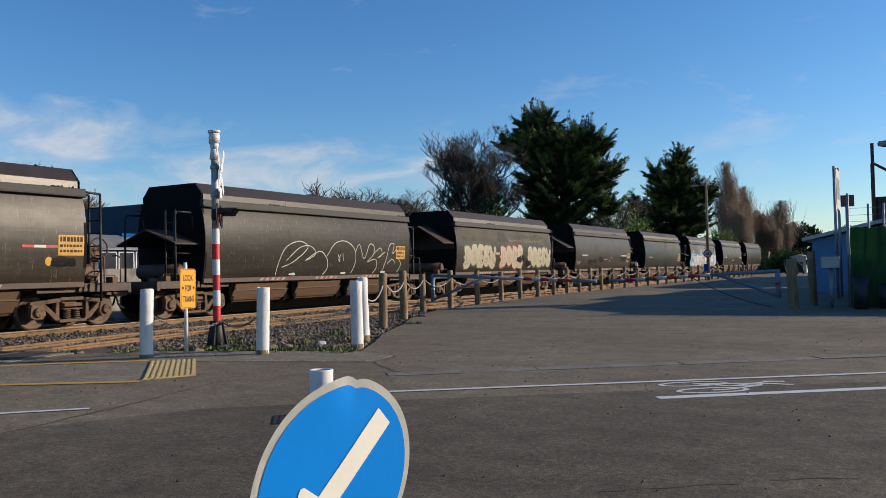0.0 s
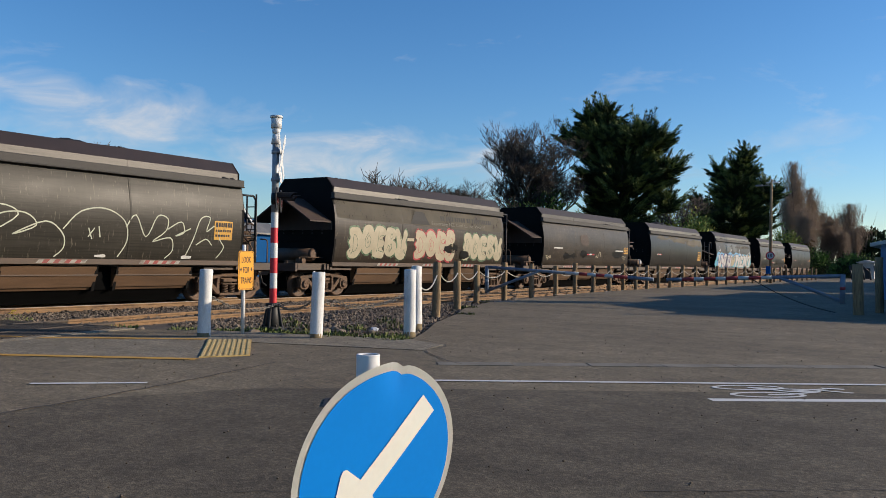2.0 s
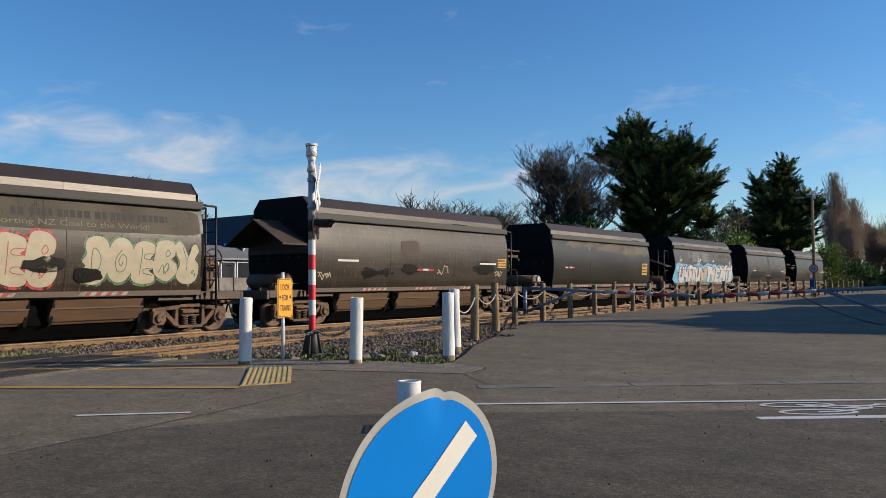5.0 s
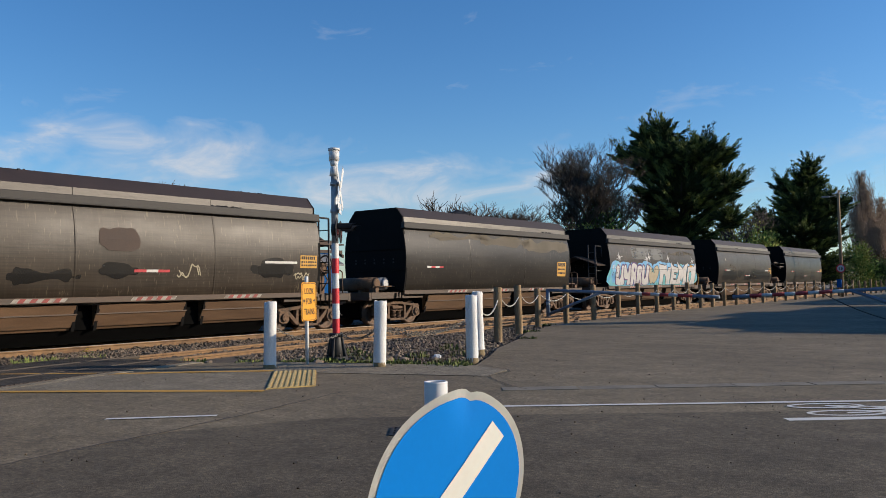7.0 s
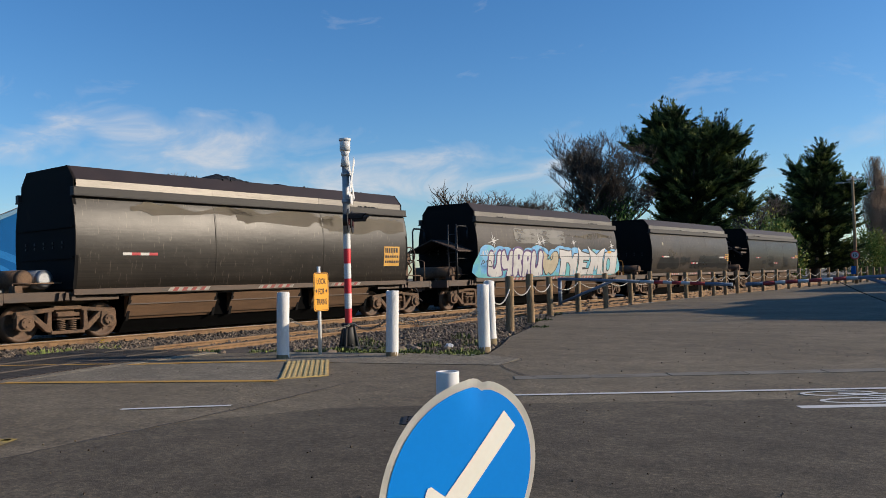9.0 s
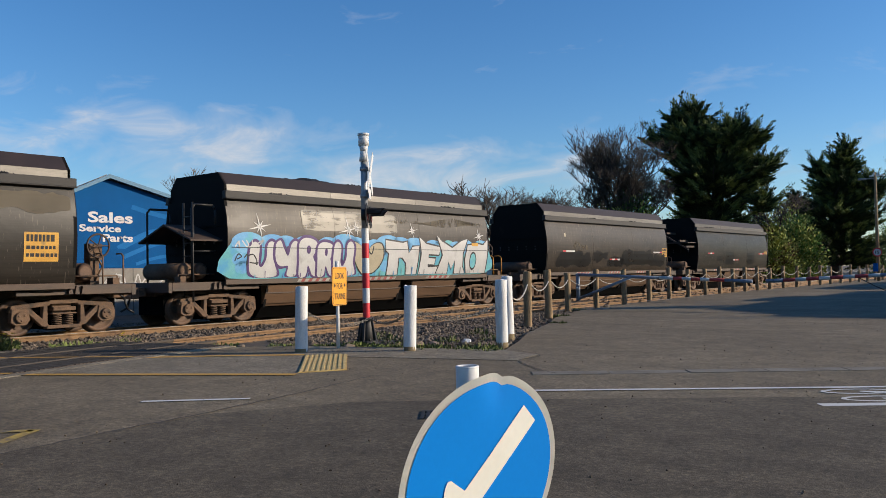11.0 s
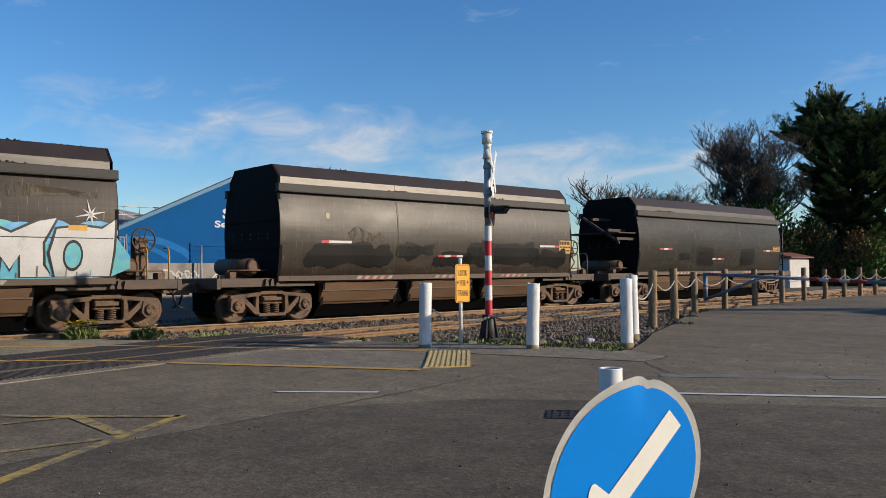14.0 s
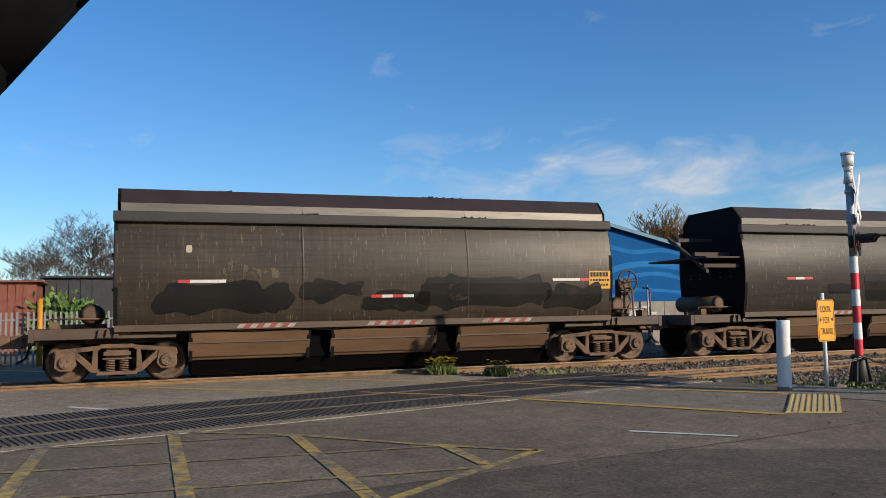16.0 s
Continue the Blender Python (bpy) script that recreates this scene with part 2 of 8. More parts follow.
M["rope"] = surf("galvanised_chain", (0.34, 0.32, 0.28), (0.52, 0.5, 0.44), 40, 0.7, 0.5)
M["sign_yellow"] = surf("sign_yellow", (0.86, 0.36, 0.01), (0.92, 0.42, 0.015), 2, 0.45, 0.03, gain=0.15)
M["sign_black"] = surf("sign_black", (0.015, 0.014, 0.012), (0.025, 0.022, 0.018), 5, 0.5, 0.0)
M["sign_blue"] = surf("sign_blue", (0, 0.2195, 0.7276), (0, 0.2446, 0.7903), 1.5, 0.6, 0.01, spec=0.1, gain=0.1)
M["sign_cream"] = surf("sign_cream", (0.8296, 0.8052, 0.6954), (0.9028, 0.8784, 0.7808), 3, 0.6, 0.02, stain=(0.62, 0.6, 0.52), stain_scale=8, stain_at=(0.64, 0.75), spec=0.3, gain=0.1)
M["plastic_white"] = surf("white_plastic", (0.782, 0.759, 0.736), (0.897, 0.8855, 0.8625), 2, 0.45, 0.03, gain=0.15)
M["pole_white"] = surf("white_enamel", (0.759, 0.759, 0.736), (0.874, 0.874, 0.8625), 2, 0.4, 0.05)
M["pole_red"] = surf("red_enamel", (0.7, 0.0168, 0.028), (0.84, 0.028, 0.042), 3, 0.4, 0.05)
M["pole_grey"] = surf("aluminium_paint", (0.36, 0.38, 0.4), (0.5, 0.52, 0.54), 3, 0.45, 0.1, 0.4)
M["black"] = surf("black_paint", (0.0072, 0.0072, 0.0072), (0.015, 0.0144, 0.0138), 4, 0.5, 0.05)
M["lens"] = surf("dark_red_lens", (0.06, 0.004, 0.004), (0.1, 0.008, 0.008), 4, 0.2, 0)
M["gate"] = surf("blue_grey_pipe", (0.15, 0.2, 0.28), (0.24, 0.3, 0.38), 3, 0.5, 0.1, 0.2, stain=(0.3, 0.3, 0.3))
M["gate_red"] = surf("red_band", (0.38, 0.03, 0.03), (0.5, 0.05, 0.05), 3, 0.5, 0.1)
M["gate_white"] = surf("white_band", (0.55, 0.55, 0.54), (0.68, 0.68, 0.67), 3, 0.5, 0.1)
M["galv"] = surf("galvanised_steel", (0.3, 0.31, 0.32), (0.45, 0.46, 0.47), 8, 0.5, 0.1, 0.6)
M["cast"] = surf("cast_iron", (0.03, 0.028, 0.026), (0.07, 0.06, 0.055), 12, 0.6, 0.3, 0.5)
M["grass"] = surf("weed_green", (0.08, 0.115, 0.02), (0.18, 0.21, 0.05), 6, 0.8, 0.2)
M["flower"] = surf("yellow_flower", (0.7, 0.5, 0.02), (0.85, 0.65, 0.05), 6, 0.8, 0)
M["litter"] = surf("white_litter", (0.7, 0.7, 0.7), (0.8, 0.8, 0.8), 4, 0.6, 0)
# wagons
M["steel_dark"] = body_paint("dark_grey_body_paint", (0.02, 0.0165, 0.013), (0.036, 0.0295, 0.023), (0.06, 0.05, 0.037), 0.32, 0.46, 1, 0.08, 0.22)
M["steel_brown"] = body_paint("dusty_brown_body_paint", (0.02935, 0.02167, 0.01527), (0.06561, 0.04834, 0.03295), (0.085, 0.066, 0.045), 0.34, 0.62, 5)
M["steel_grey"] = body_paint("grey_green_body_paint", (0.032, 0.0285, 0.0225), (0.06, 0.0535, 0.0425), (0.085, 0.074, 0.056), 0.32, 0.52, 9, 0.12, 0.13)
# base colour near black: it holds the shade that lies on the wagon ends
M["end_black"] = surf("shaded_end_black", (0.003, 0.0027, 0.0024), (0.0075, 0.00675, 0.006), 2.5, 0.8, 0.2, stain=(0.04, 0.03, 0.022), stain_at=(0.66, 0.8), spec=0.2)
M["hood"] = surf("rust_brown_hood", (0.05301, 0.03181, 0.02208), (0.08835, 0.05478, 0.03798), 2, 0.7, 0.15)
M["sill"] = surf("dusty_sill", (0.06533, 0.0391, 0.02299), (0.1161, 0.07064, 0.0416), 2, 0.6, 0.15, stain=(0.05, 0.04, 0.032), stretch=(1, 0.6, 2))
M["chute"] = surf("brown_chute", (0.1098, 0.05851, 0.0276), (0.1903, 0.1043, 0.05078), 1.4, 0.6, 0.15, stain=(0.09, 0.06, 0.035), stretch=(1, 0.4, 2))
M["lid"] = surf("dark_red_brown_lid", (0.0204, 0.012, 0.0114), (0.036, 0.0216, 0.0204), 2, 0.55, 0.15)
M["lip"] = surf("pale_worn_lip", (0.1445, 0.1275, 0.1037), (0.2295, 0.2057, 0.17), 2, 0.34, 0.08, 0.2, stain=(0.08, 0.064, 0.05), stain_scale=2.2, stretch=(1, 0.5, 4), stain_at=(0.57, 0.72), per=0.3)
M["lip_dull"] = surf("grimy_lip", (0.06, 0.05, 0.04), (0.11, 0.094, 0.076), 2, 0.4, 0.1, 0.1, stain=(0.04, 0.032, 0.026), stain_scale=2.2, stretch=(1, 0.5, 4))
M["rim"] = surf("grimy_rim", (0.0195, 0.0165, 0.01425), (0.0375, 0.03225, 0.027), 2, 0.6, 0.15)
M["bogie"] = surf("dusty_bogie", (0.1128, 0.06532, 0.03742), (0.2256, 0.1345, 0.07711), 5, 0.8, 0.3, stain=(0.05, 0.04, 0.03), stain_scale=4)
M["wheel"] = surf("rusty_wheel", (0.07906, 0.04579, 0.02683), (0.1845, 0.103, 0.05962), 4, 0.6, 0.2, 0.2, stain=(0.06, 0.045, 0.035), stain_scale=3)
M["coal"] = surf("coal", (0.006, 0.006, 0.007), (0.018, 0.017, 0.018), 20, 0.7, 0.8, grain=70)
M["plate"] = surf("number_plate_orange", (0.66, 0.32, 0.03), (0.76, 0.42, 0.06), 4, 0.6, 0.05, stain=(0.35, 0.22, 0.07), stain_scale=6)
M["cream"] = surf("cream_spray", (0.42, 0.36, 0.24), (0.52, 0.45, 0.31), 3, 0.6, 0.05, stain=(0.42, 0.36, 0.25), stain_scale=4, stain_at=(0.6, 0.8))
M["spray_green"] = worn_over("green_spray", (0.11, 0.17, 0.1), (0.16, 0.24, 0.14), 0.6, 0.74, (1, 1, 1), scale=5.0)
M["spray_red"] = worn_over("red_spray", (0.45, 0.06, 0.07), (0.58, 0.1, 0.11), 0.6, 0.7, (1, 1, 1), scale=5.0)
M["spray_green_line"] = surf("dark_green_line", (0.03, 0.09, 0.045), (0.06, 0.14, 0.07), 5, 0.6, 0)
M["spray_red_line"] = surf("red_line", (0.4, 0.04, 0.05), (0.5, 0.07, 0.08), 5, 0.6, 0)
M["spray_white"] = surf("white_spray", (0.54, 0.525, 0.5), (0.66, 0.645, 0.62), 1.4, 0.45, 0.02, stain=(0.44, 0.42, 0.4), stain_scale=2.2, grain=25, gain=0.3)
M["spray_teal"] = surf("teal_spray", (0.09, 0.4, 0.42), (0.2, 0.55, 0.6), 2.2, 0.6, 0, stain=(0.08, 0.36, 0.62), stain_scale=1.6, stain_at=(0.5, 0.66))
M["spray_blue"] = surf("blue_spray", (0.08, 0.32, 0.66), (0.24, 0.55, 0.8), 2.5, 0.6, 0, stain=(0.12, 0.48, 0.5), stain_scale=2.0, stain_at=(0.55, 0.72))
M["spray_purple"] = surf("purple_spray", (0.07, 0.03, 0.13), (0.11, 0.05, 0.19), 3, 0.6, 0)
M["dust_solid"] = worn_over("old_dust_coat", (0.1, 0.082, 0.055), (0.15, 0.125, 0.086), 0.7, 0.5, (1, 0.8, 5.0), scale=3.0)
M["dust_film"] = worn_over("thin_dust_film", (0.062, 0.052, 0.035), (0.11, 0.093, 0.064), 0.7, 0.6, (1, 5.0, 2.2), scale=2.2)
M["dust_line"] = surf("grey_paint_run", (0.16, 0.15, 0.14), (0.26, 0.25, 0.24), 5, 0.6, 0)
M["spray_black"] = surf("black_spray", (0.008, 0.008, 0.009), (0.016, 0.016, 0.018), 3, 0.5, 0)
M["spray_line"] = surf("pale_line_spray", (0.5, 0.52, 0.38), (0.62, 0.63, 0.5), 3, 0.6, 0)
M["overpaint"] = worn_over("dark_overpaint", (0.006, 0.0055, 0.005), (0.018, 0.016, 0.014), 0.4, 0.58, (1, 1.1, 3.5), spec=0.2)
M["silver_overpaint"] = worn_over("silver_grey_overpaint", (0.09, 0.085, 0.075), (0.17, 0.16, 0.14), 0.42, 0.68, (1, 1.0, 6.0), 0.3)
M["slogan"] = surf("pale_faded_slogan", (0.14, 0.13, 0.1), (0.22, 0.2, 0.16), 6, 0.7, 0)
M["panel_brown"] = surf("dusty_rubber_panel", (0.07, 0.054, 0.04), (0.125, 0.1, 0.075), 3, 0.85, 0.3, stain=(0.11, 0.088, 0.062), stain_scale=1.4)
# window rubber, and the black that stands for shade under the wagons
M["rubber"] = surf("rubber_and_shade_black", (0.003, 0.003, 0.003), (0.006, 0.006, 0.006), 4, 0.9, 0.0, spec=0.05)
M["dust_band"] = worn_over("dust_band", (0.085, 0.068, 0.044), (0.15, 0.125, 0.085), 0.75, 0.76, (1, 3.5, 1.0), scale=3.0)
M["reflect_red"] = surf("red_reflector", (0.5, 0.02, 0.03), (0.6, 0.03, 0.04), 6, 0.4, 0)
M["reflect_white"] = surf("white_reflector", (0.6, 0.58, 0.53), (0.72, 0.7, 0.66), 6, 0.4, 0)
M["hazard_red"] = surf("faded_red_stripe", (0.24, 0.03, 0.025), (0.36, 0.05, 0.04), 5, 0.6, 0, stain=(0.12, 0.07, 0.05), stain_scale=3)
M["hazard_white"] = surf("faded_white_stripe", (0.26, 0.23, 0.19), (0.4, 0.37, 0.31), 5, 0.6, 0, stain=(0.14, 0.11, 0.08), stain_scale=3)
M["letter"] = surf("faded_letter", (0.02, 0.019, 0.018), (0.035, 0.033, 0.03), 6, 0.7, 0)
# surroundings
M["blue_wall"] = surf("blue_painted_wall", (0.0025, 0.0875, 0.275), (0.005, 0.1063, 0.325), 1.0, 0.7, 0.06, spec=0.1)
M["blue_light"] = surf("pale_blue_wave", (0.0084, 0.14, 0.392), (0.028, 0.196, 0.504), 0.5, 0.7, 0, spec=0.1)
M["blue_board"] = surf("blue_board", (0.003, 0.12, 0.42), (0.005, 0.14, 0.48), 1.0, 0.6, 0, spec=0.1)
M["roof_grey"] = surf("grey_roofing", (0.17, 0.175, 0.18), (0.23, 0.235, 0.24), 1.5, 0.55, 0.1, 0.1, stain=(0.28, 0.27, 0.25))
M["skylight"] = surf("pale_skylight", (0.5, 0.47, 0.38), (0.6, 0.56, 0.46), 2, 0.5, 0)
M["fascia"] = surf("blue_fascia", (0.0336, 0.168, 0.308), (0.0504, 0.2016, 0.336), 2, 0.5, 0)
M["frame_white"] = surf("white_frame", (0.62, 0.63, 0.63), (0.72, 0.72, 0.72), 3, 0.6, 0)
M["blind"] = surf("grey_blind", (0.22, 0.24, 0.26), (0.32, 0.34, 0.36), 3, 0.6, 0)
M["rust_sheet"] = surf("rust_red_sheet", (0.2, 0.06, 0.035), (0.3, 0.1, 0.06), 3, 0.7, 0.2)
M["dark_sheet"] = surf("dark_cladding", (0.02, 0.024, 0.028), (0.04, 0.045, 0.05), 2, 0.6, 0.1)
M["brown_sheet"] = surf("brown_corrugated", (0.09, 0.045, 0.03), (0.15, 0.08, 0.055), 3, 0.7, 0.2)
M["green_cloth"] = surf("green_shade_cloth", (0.035, 0.125, 0.04), (0.06, 0.18, 0.06), 2.5, 0.85, 0.3, stain=(0.025, 0.085, 0.03))
M["shed_blue"] = surf("shed_blue", (0.12, 0.25, 0.46), (0.17, 0.32, 0.54), 2, 0.7, 0.1)
M["shed_white"] = surf("far_white_shed", (0.6, 0.58, 0.54), (0.72, 0.7, 0.66), 2, 0.7, 0.05)
M["bin_black"] = surf("black_bin", (0.015, 0.015, 0.016), (0.03, 0.03, 0.032), 4, 0.5, 0.05)
M["cardbox"] = surf("pale_metal_box", (0.5, 0.47, 0.42), (0.62, 0.59, 0.54), 3, 0.5, 0.05)
M["solar"] = surf("rusty_plate", (0.2, 0.06, 0.045), (0.28, 0.09, 0.06), 3, 0.5, 0)
M["bark"] = surf("grey_brown_bark", (0.055, 0.042, 0.032), (0.11, 0.088, 0.068), 5, 0.95, 0.5, stretch=(3, 3, 0.6))
M["twig"] = surf("brown_twig", (0.06375, 0.04675, 0.0357), (0.119, 0.08925, 0.068), 3, 0.95, 0.1)
M["twig_warm"] = surf("warm_brown_twig", (0.2, 0.14, 0.1), (0.32, 0.235, 0.17), 0.5, 0.95, 0.1)
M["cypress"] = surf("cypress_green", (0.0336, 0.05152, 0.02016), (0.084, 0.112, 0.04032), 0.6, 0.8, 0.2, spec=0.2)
# lighter copy of the cypress green, with sunlight put into the colour
M["cypress_lit"] = surf("cypress_sunlit_green", (0.1275, 0.165, 0.045), (0.285, 0.3225, 0.0975), 0.6, 0.8, 0.2, spec=0.2)
M["olive"] = surf("olive_leaf", (0.2066, 0.241, 0.05508), (0.4819, 0.4819, 0.1205), 0.8, 0.75, 0.1, spec=0.2)
M["leaf"] = surf("mid_green_leaf", (0.06707, 0.1342, 0.02682), (0.2012, 0.313, 0.06707), 0.8, 0.7, 0.1, spec=0.2)
M["leaf_brown"] = surf("brown_leaf", (0.125, 0.075, 0.03125), (0.25, 0.15, 0.0625), 0.8, 0.8, 0.1, spec=0.2)
M["leaf_red"] = surf("dark_red_leaf", (0.08, 0.02, 0.012), (0.17, 0.045, 0.025), 0.8, 0.75, 0.1, spec=0.2)
M["glass"] = surf("dark_window_glass", (0.02, 0.025, 0.03), (0.03, 0.035, 0.045), 1, 0.08, 0)
M["lamp_head"] = surf("lamp_head", (0.3, 0.3, 0.3), (0.4, 0.4, 0.4), 4, 0.4, 0)
M["orange"] = surf("orange_paint", (0.62, 0.25, 0.01), (0.72, 0.32, 0.02), 4, 0.6, 0.05)


def vary_pieces(m, low, high):
    """Each loose stone or spray gets a lightness of its own."""
    t = m.node_tree
    base = t.nodes["Principled BSDF"].inputs["Base Color"]
    source = base.links[0].from_socket
    geo, hs, mr = add(t, "NewGeometry"), add(t, "HueSaturation"), add(t, "MapRange")
    mr.inputs["To Min"].default_value, mr.inputs["To Max"].default_value = low, high
    t.links.new(geo.outputs["Random Per Island"], mr.inputs[0])
    t.links.new(mr.outputs[0], hs.inputs["Value"])
    t.links.new(source, hs.inputs["Color"])
    t.links.new(hs.outputs[0], base)


vary_pieces(M["stone"], 0.45, 1.6)
for key in ("cypress", "cypress_lit", "olive", "leaf", "grass"):
    vary_pieces(M[key], 0.6, 1.5)


# ---- building blocks ----
def box(bm, x0, x1, y0, y1, z0, z1, turn=None):
    vs = [bm.verts.new(p) for p in ((x0, y0, z0), (x1, y0, z0), (x1, y1, z0), (x0, y1, z0), (x0, y0, z1), (x1, y0, z1), (x1, y1, z1), (x0, y1, z1))]
    for f in ((3, 2, 1, 0), (4, 5, 6, 7), (0, 1, 5, 4), (1, 2, 6, 5), (2, 3, 7, 6), (3, 0, 4, 7)):
        bm.faces.new([vs[i] for i in f])
    if turn:
        for v in vs:
            v.co = turn @ v.co
    return vs


def tube(bm, p0, p1, r0, r1=None, n=8, caps=True):
    r1 = r0 if r1 is None else r1
    p0, p1 = Vector(p0), Vector(p1)
    d = (p1 - p0).normalized()
    a = d.orthogonal().normalized()
    b = d.cross(a)
    rings = []
    for p, r in ((p0, r0), (p1, r1)):
        rings.append([bm.verts.new(p + r * (math.cos(k * math.tau / n) * a + math.sin(k * math.tau / n) * b)) for k in range(n)])
    for k in range(n):
        f = bm.faces.new((rings[0][k], rings[0][(k + 1) % n], rings[1][(k + 1) % n], rings[1][k]))
        f.smooth = n > 5
    if caps:
        bm.faces.new(rings[0][::-1])
        bm.faces.new(rings[1])
    return rings


def pipe(bm, points, r, n=8):
    for a, b in zip(points, points[1:]):
        tube(bm, a, b, r, n=n)


def prism(bm, outline, axis, a, b):
    """An outline in the other two axes, drawn out along one axis from a to b."""
    def at(p, q, s):
        return {"x": (s, p, q), "y": (p, s, q), "z": (p, q, s)}[axis]
    lo = [bm.verts.new(at(p, q, a)) for p, q in outline]
    hi = [bm.verts.new(at(p, q, b)) for p, q in outline]
    n = len(outline)
    for k in range(n):
        bm.faces.new((lo[k], lo[(k + 1) % n], hi[(k + 1) % n], hi[k]))
    bm.faces.new(lo[::-1])
    bm.faces.new(hi)


def ring(bm, center, axis, big, small, n=20, m=6):
    c, d = Vector(center), Vector(axis).normalized()
    a = d.orthogonal().normalized()
    b = d.cross(a)
    rows = []
    for i in range(n):
        e = math.cos(i * math.tau / n) * a + math.sin(i * math.tau / n) * b
        rows.append([bm.verts.new(c + e * (big + small * math.cos(j * math.tau / m)) + d * small * math.sin(j * math.tau / m)) for j in range(m)])
    for i in range(n):
        for j in range(m):
            f = bm.faces.new((rows[i][j], rows[(i + 1) % n][j], rows[(i + 1) % n][(j + 1) % m], rows[i][(j + 1) % m]))
            f.smooth = True


def soften(bm, width=0.006, segments=1):
    bmesh.ops.recalc_face_normals(bm, faces=bm.faces)
    edges = [e for e in bm.edges if len(e.link_faces) == 2 and e.calc_face_angle(0) > 0.6]
    bmesh.ops.bevel(bm, geom=edges, offset=width, segments=segments, affect="EDGES", clamp_overlap=True)


def mesh(name, bm, material, fix=True):
    if fix:
        bmesh.ops.recalc_face_normals(bm, faces=bm.faces)
    me = bpy.data.meshes.new(name)
    bm.to_mesh(me)
    bm.free()
    me.materials.append(material)
    return me


def part(name, bm, material, parent=None, label="", fix=True):
    ob = new(name, mesh(name, bm, material, fix))
    if parent:
        ob.parent = parent
    if label:
        ob["label"] = label
    return ob


def thing(name, label, category, m=None, group="", kind=""):
    ob = new(name)
    ob.empty_display_size = 0.1
    if m is not None:
        ob.matrix_basis = m
    return tagged(ob, label, category, group, kind)


def text_bmesh(words, size, fat=0.0, resolution=3):
    """The built-in font as a flat filled bmesh in x and y, set from the left on its base line."""
    cu = bpy.data.curves.new("words", "FONT")
    cu.body, cu.size, cu.offset, cu.resolution_u = words, size, fat, resolution
    ob = bpy.data.objects.new("words", cu)
    scene.collection.objects.link(ob)
    me = bpy.data.meshes.new_from_object(ob.evaluated_get(bpy.context.evaluated_depsgraph_get()))
    bpy.data.objects.remove(ob)
    bpy.data.curves.remove(cu)
    bm = bmesh.new()
    bm.from_mesh(me)
    bpy.data.meshes.remove(me)
    return bm


def fit_width(bm, width, height=None, x=0.0, y=0.0):
    """Scales flat words to a width (and height) with their lower left corner at x, y."""
    xs, ys = [v.co.x for v in bm.verts], [v.co.y for v in bm.verts]
    k = width / (max(xs) - min(xs))
    q = k if height is None else height / (max(ys) - min(ys))
    x0, y0 = min(xs), min(ys)
    for v in bm.verts:
        v.co.x, v.co.y = x + (v.co.x - x0) * k, y + (v.co.y - y0) * q


def blob(bm, points, z=0.0):
    """A closed smooth outline through points, filled flat."""
    n, out = len(points), []
    for i in range(n):
        p0, p1, p2, p3 = (Vector(points[(i + k) % n]) for k in (-1, 0, 1, 2))
        for s in (0, 0.25, 0.5, 0.75):
            out.append(0.5 * (2 * p1 + (p2 - p0) * s + (2 * p0 - 5 * p1 + 4 * p2 - p3) * s * s + (3 * p1 - p0 - 3 * p2 + p3) * s ** 3))
    f = bm.faces.new([bm.verts.new((p.x, p.y, z)) for p in out])
    bmesh.ops.triangulate(bm, faces=[f])


def stroke(bm, points, width, z=0.0):
    """A brush line of even width along points, flat."""
    ps, n = [], len(points)
    for i in range(n - 1):
        p0, p1, p2, p3 = (Vector(points[min(max(i + k, 0), n - 1)]) for k in (-1, 0, 1, 2))
        for s in (0, 0.25, 0.5, 0.75):
            ps.append(0.5 * (2 * p1 + (p2 - p0) * s + (2 * p0 - 5 * p1 + 4 * p2 - p3) * s * s + (3 * p1 - p0 - 3 * p2 + p3) * s ** 3))
    ps.append(Vector(points[-1]))
    last = None
    for i, p in enumerate(ps):
        d = (ps[min(i + 1, len(ps) - 1)] - ps[max(i - 1, 0)]).normalized()
        s = Vector((-d.y, d.x)) * width / 2
        pair = bm.verts.new((p.x + s.x, p.y + s.y, z)), bm.verts.new((p.x - s.x, p.y - s.y, z))
        if last:
            bm.faces.new((last[0], last[1], pair[1], pair[0]))
        last = pair


def strip(bm, points, width, z=0.004):
    """A painted line on the ground."""
    last = None
    for i, p in enumerate(points):
        a, b = Vector(points[max(i - 1, 0)]), Vector(points[min(i + 1, len(points) - 1)])
        d = (b - a).normalized()
        s = Vector((-d.y, d.x)) * width / 2
        p = Vector(p)
        pair = bm.verts.new((p.x + s.x, p.y + s.y, z)), bm.verts.new((p.x - s.x, p.y - s.y, z))
        if last:
            bm.faces.new((last[0], last[1], pair[1], pair[0]))
        last = pair


# ---- ground, road and railway ----
RAIL = 0.075          # height of the rail heads
AXIS = -17.78         # the main track runs along y at this x


def ground_sheet():
    bm = bmesh.new()
    n = 24
    rows = [[bm.verts.new((-2500 + 5000 * i / n, -2500 + 5000 * j / n, -0.06)) for j in range(n + 1)] for i in range(n + 1)]
    for i in range(n):
        for j in range(n):
            bm.faces.new((rows[i][j], rows[i + 1][j], rows[i + 1][j + 1], rows[i][j + 1]))
    tagged(part("ground", bm, M["gravel"]), "grey-brown gravelly ground beside the railway", "ground", "", "structure")


def slab(name, outline, top, bottom, material, label, category):
    bm = bmesh.new()
    prism(bm, outline, "z", bottom, top)
    top_faces = [f for f in bm.faces if len(f.verts) > 4]
    bmesh.ops.triangulate(bm, faces=top_faces)
    return tagged(part(name, bm, material), label, category, "", "structure")


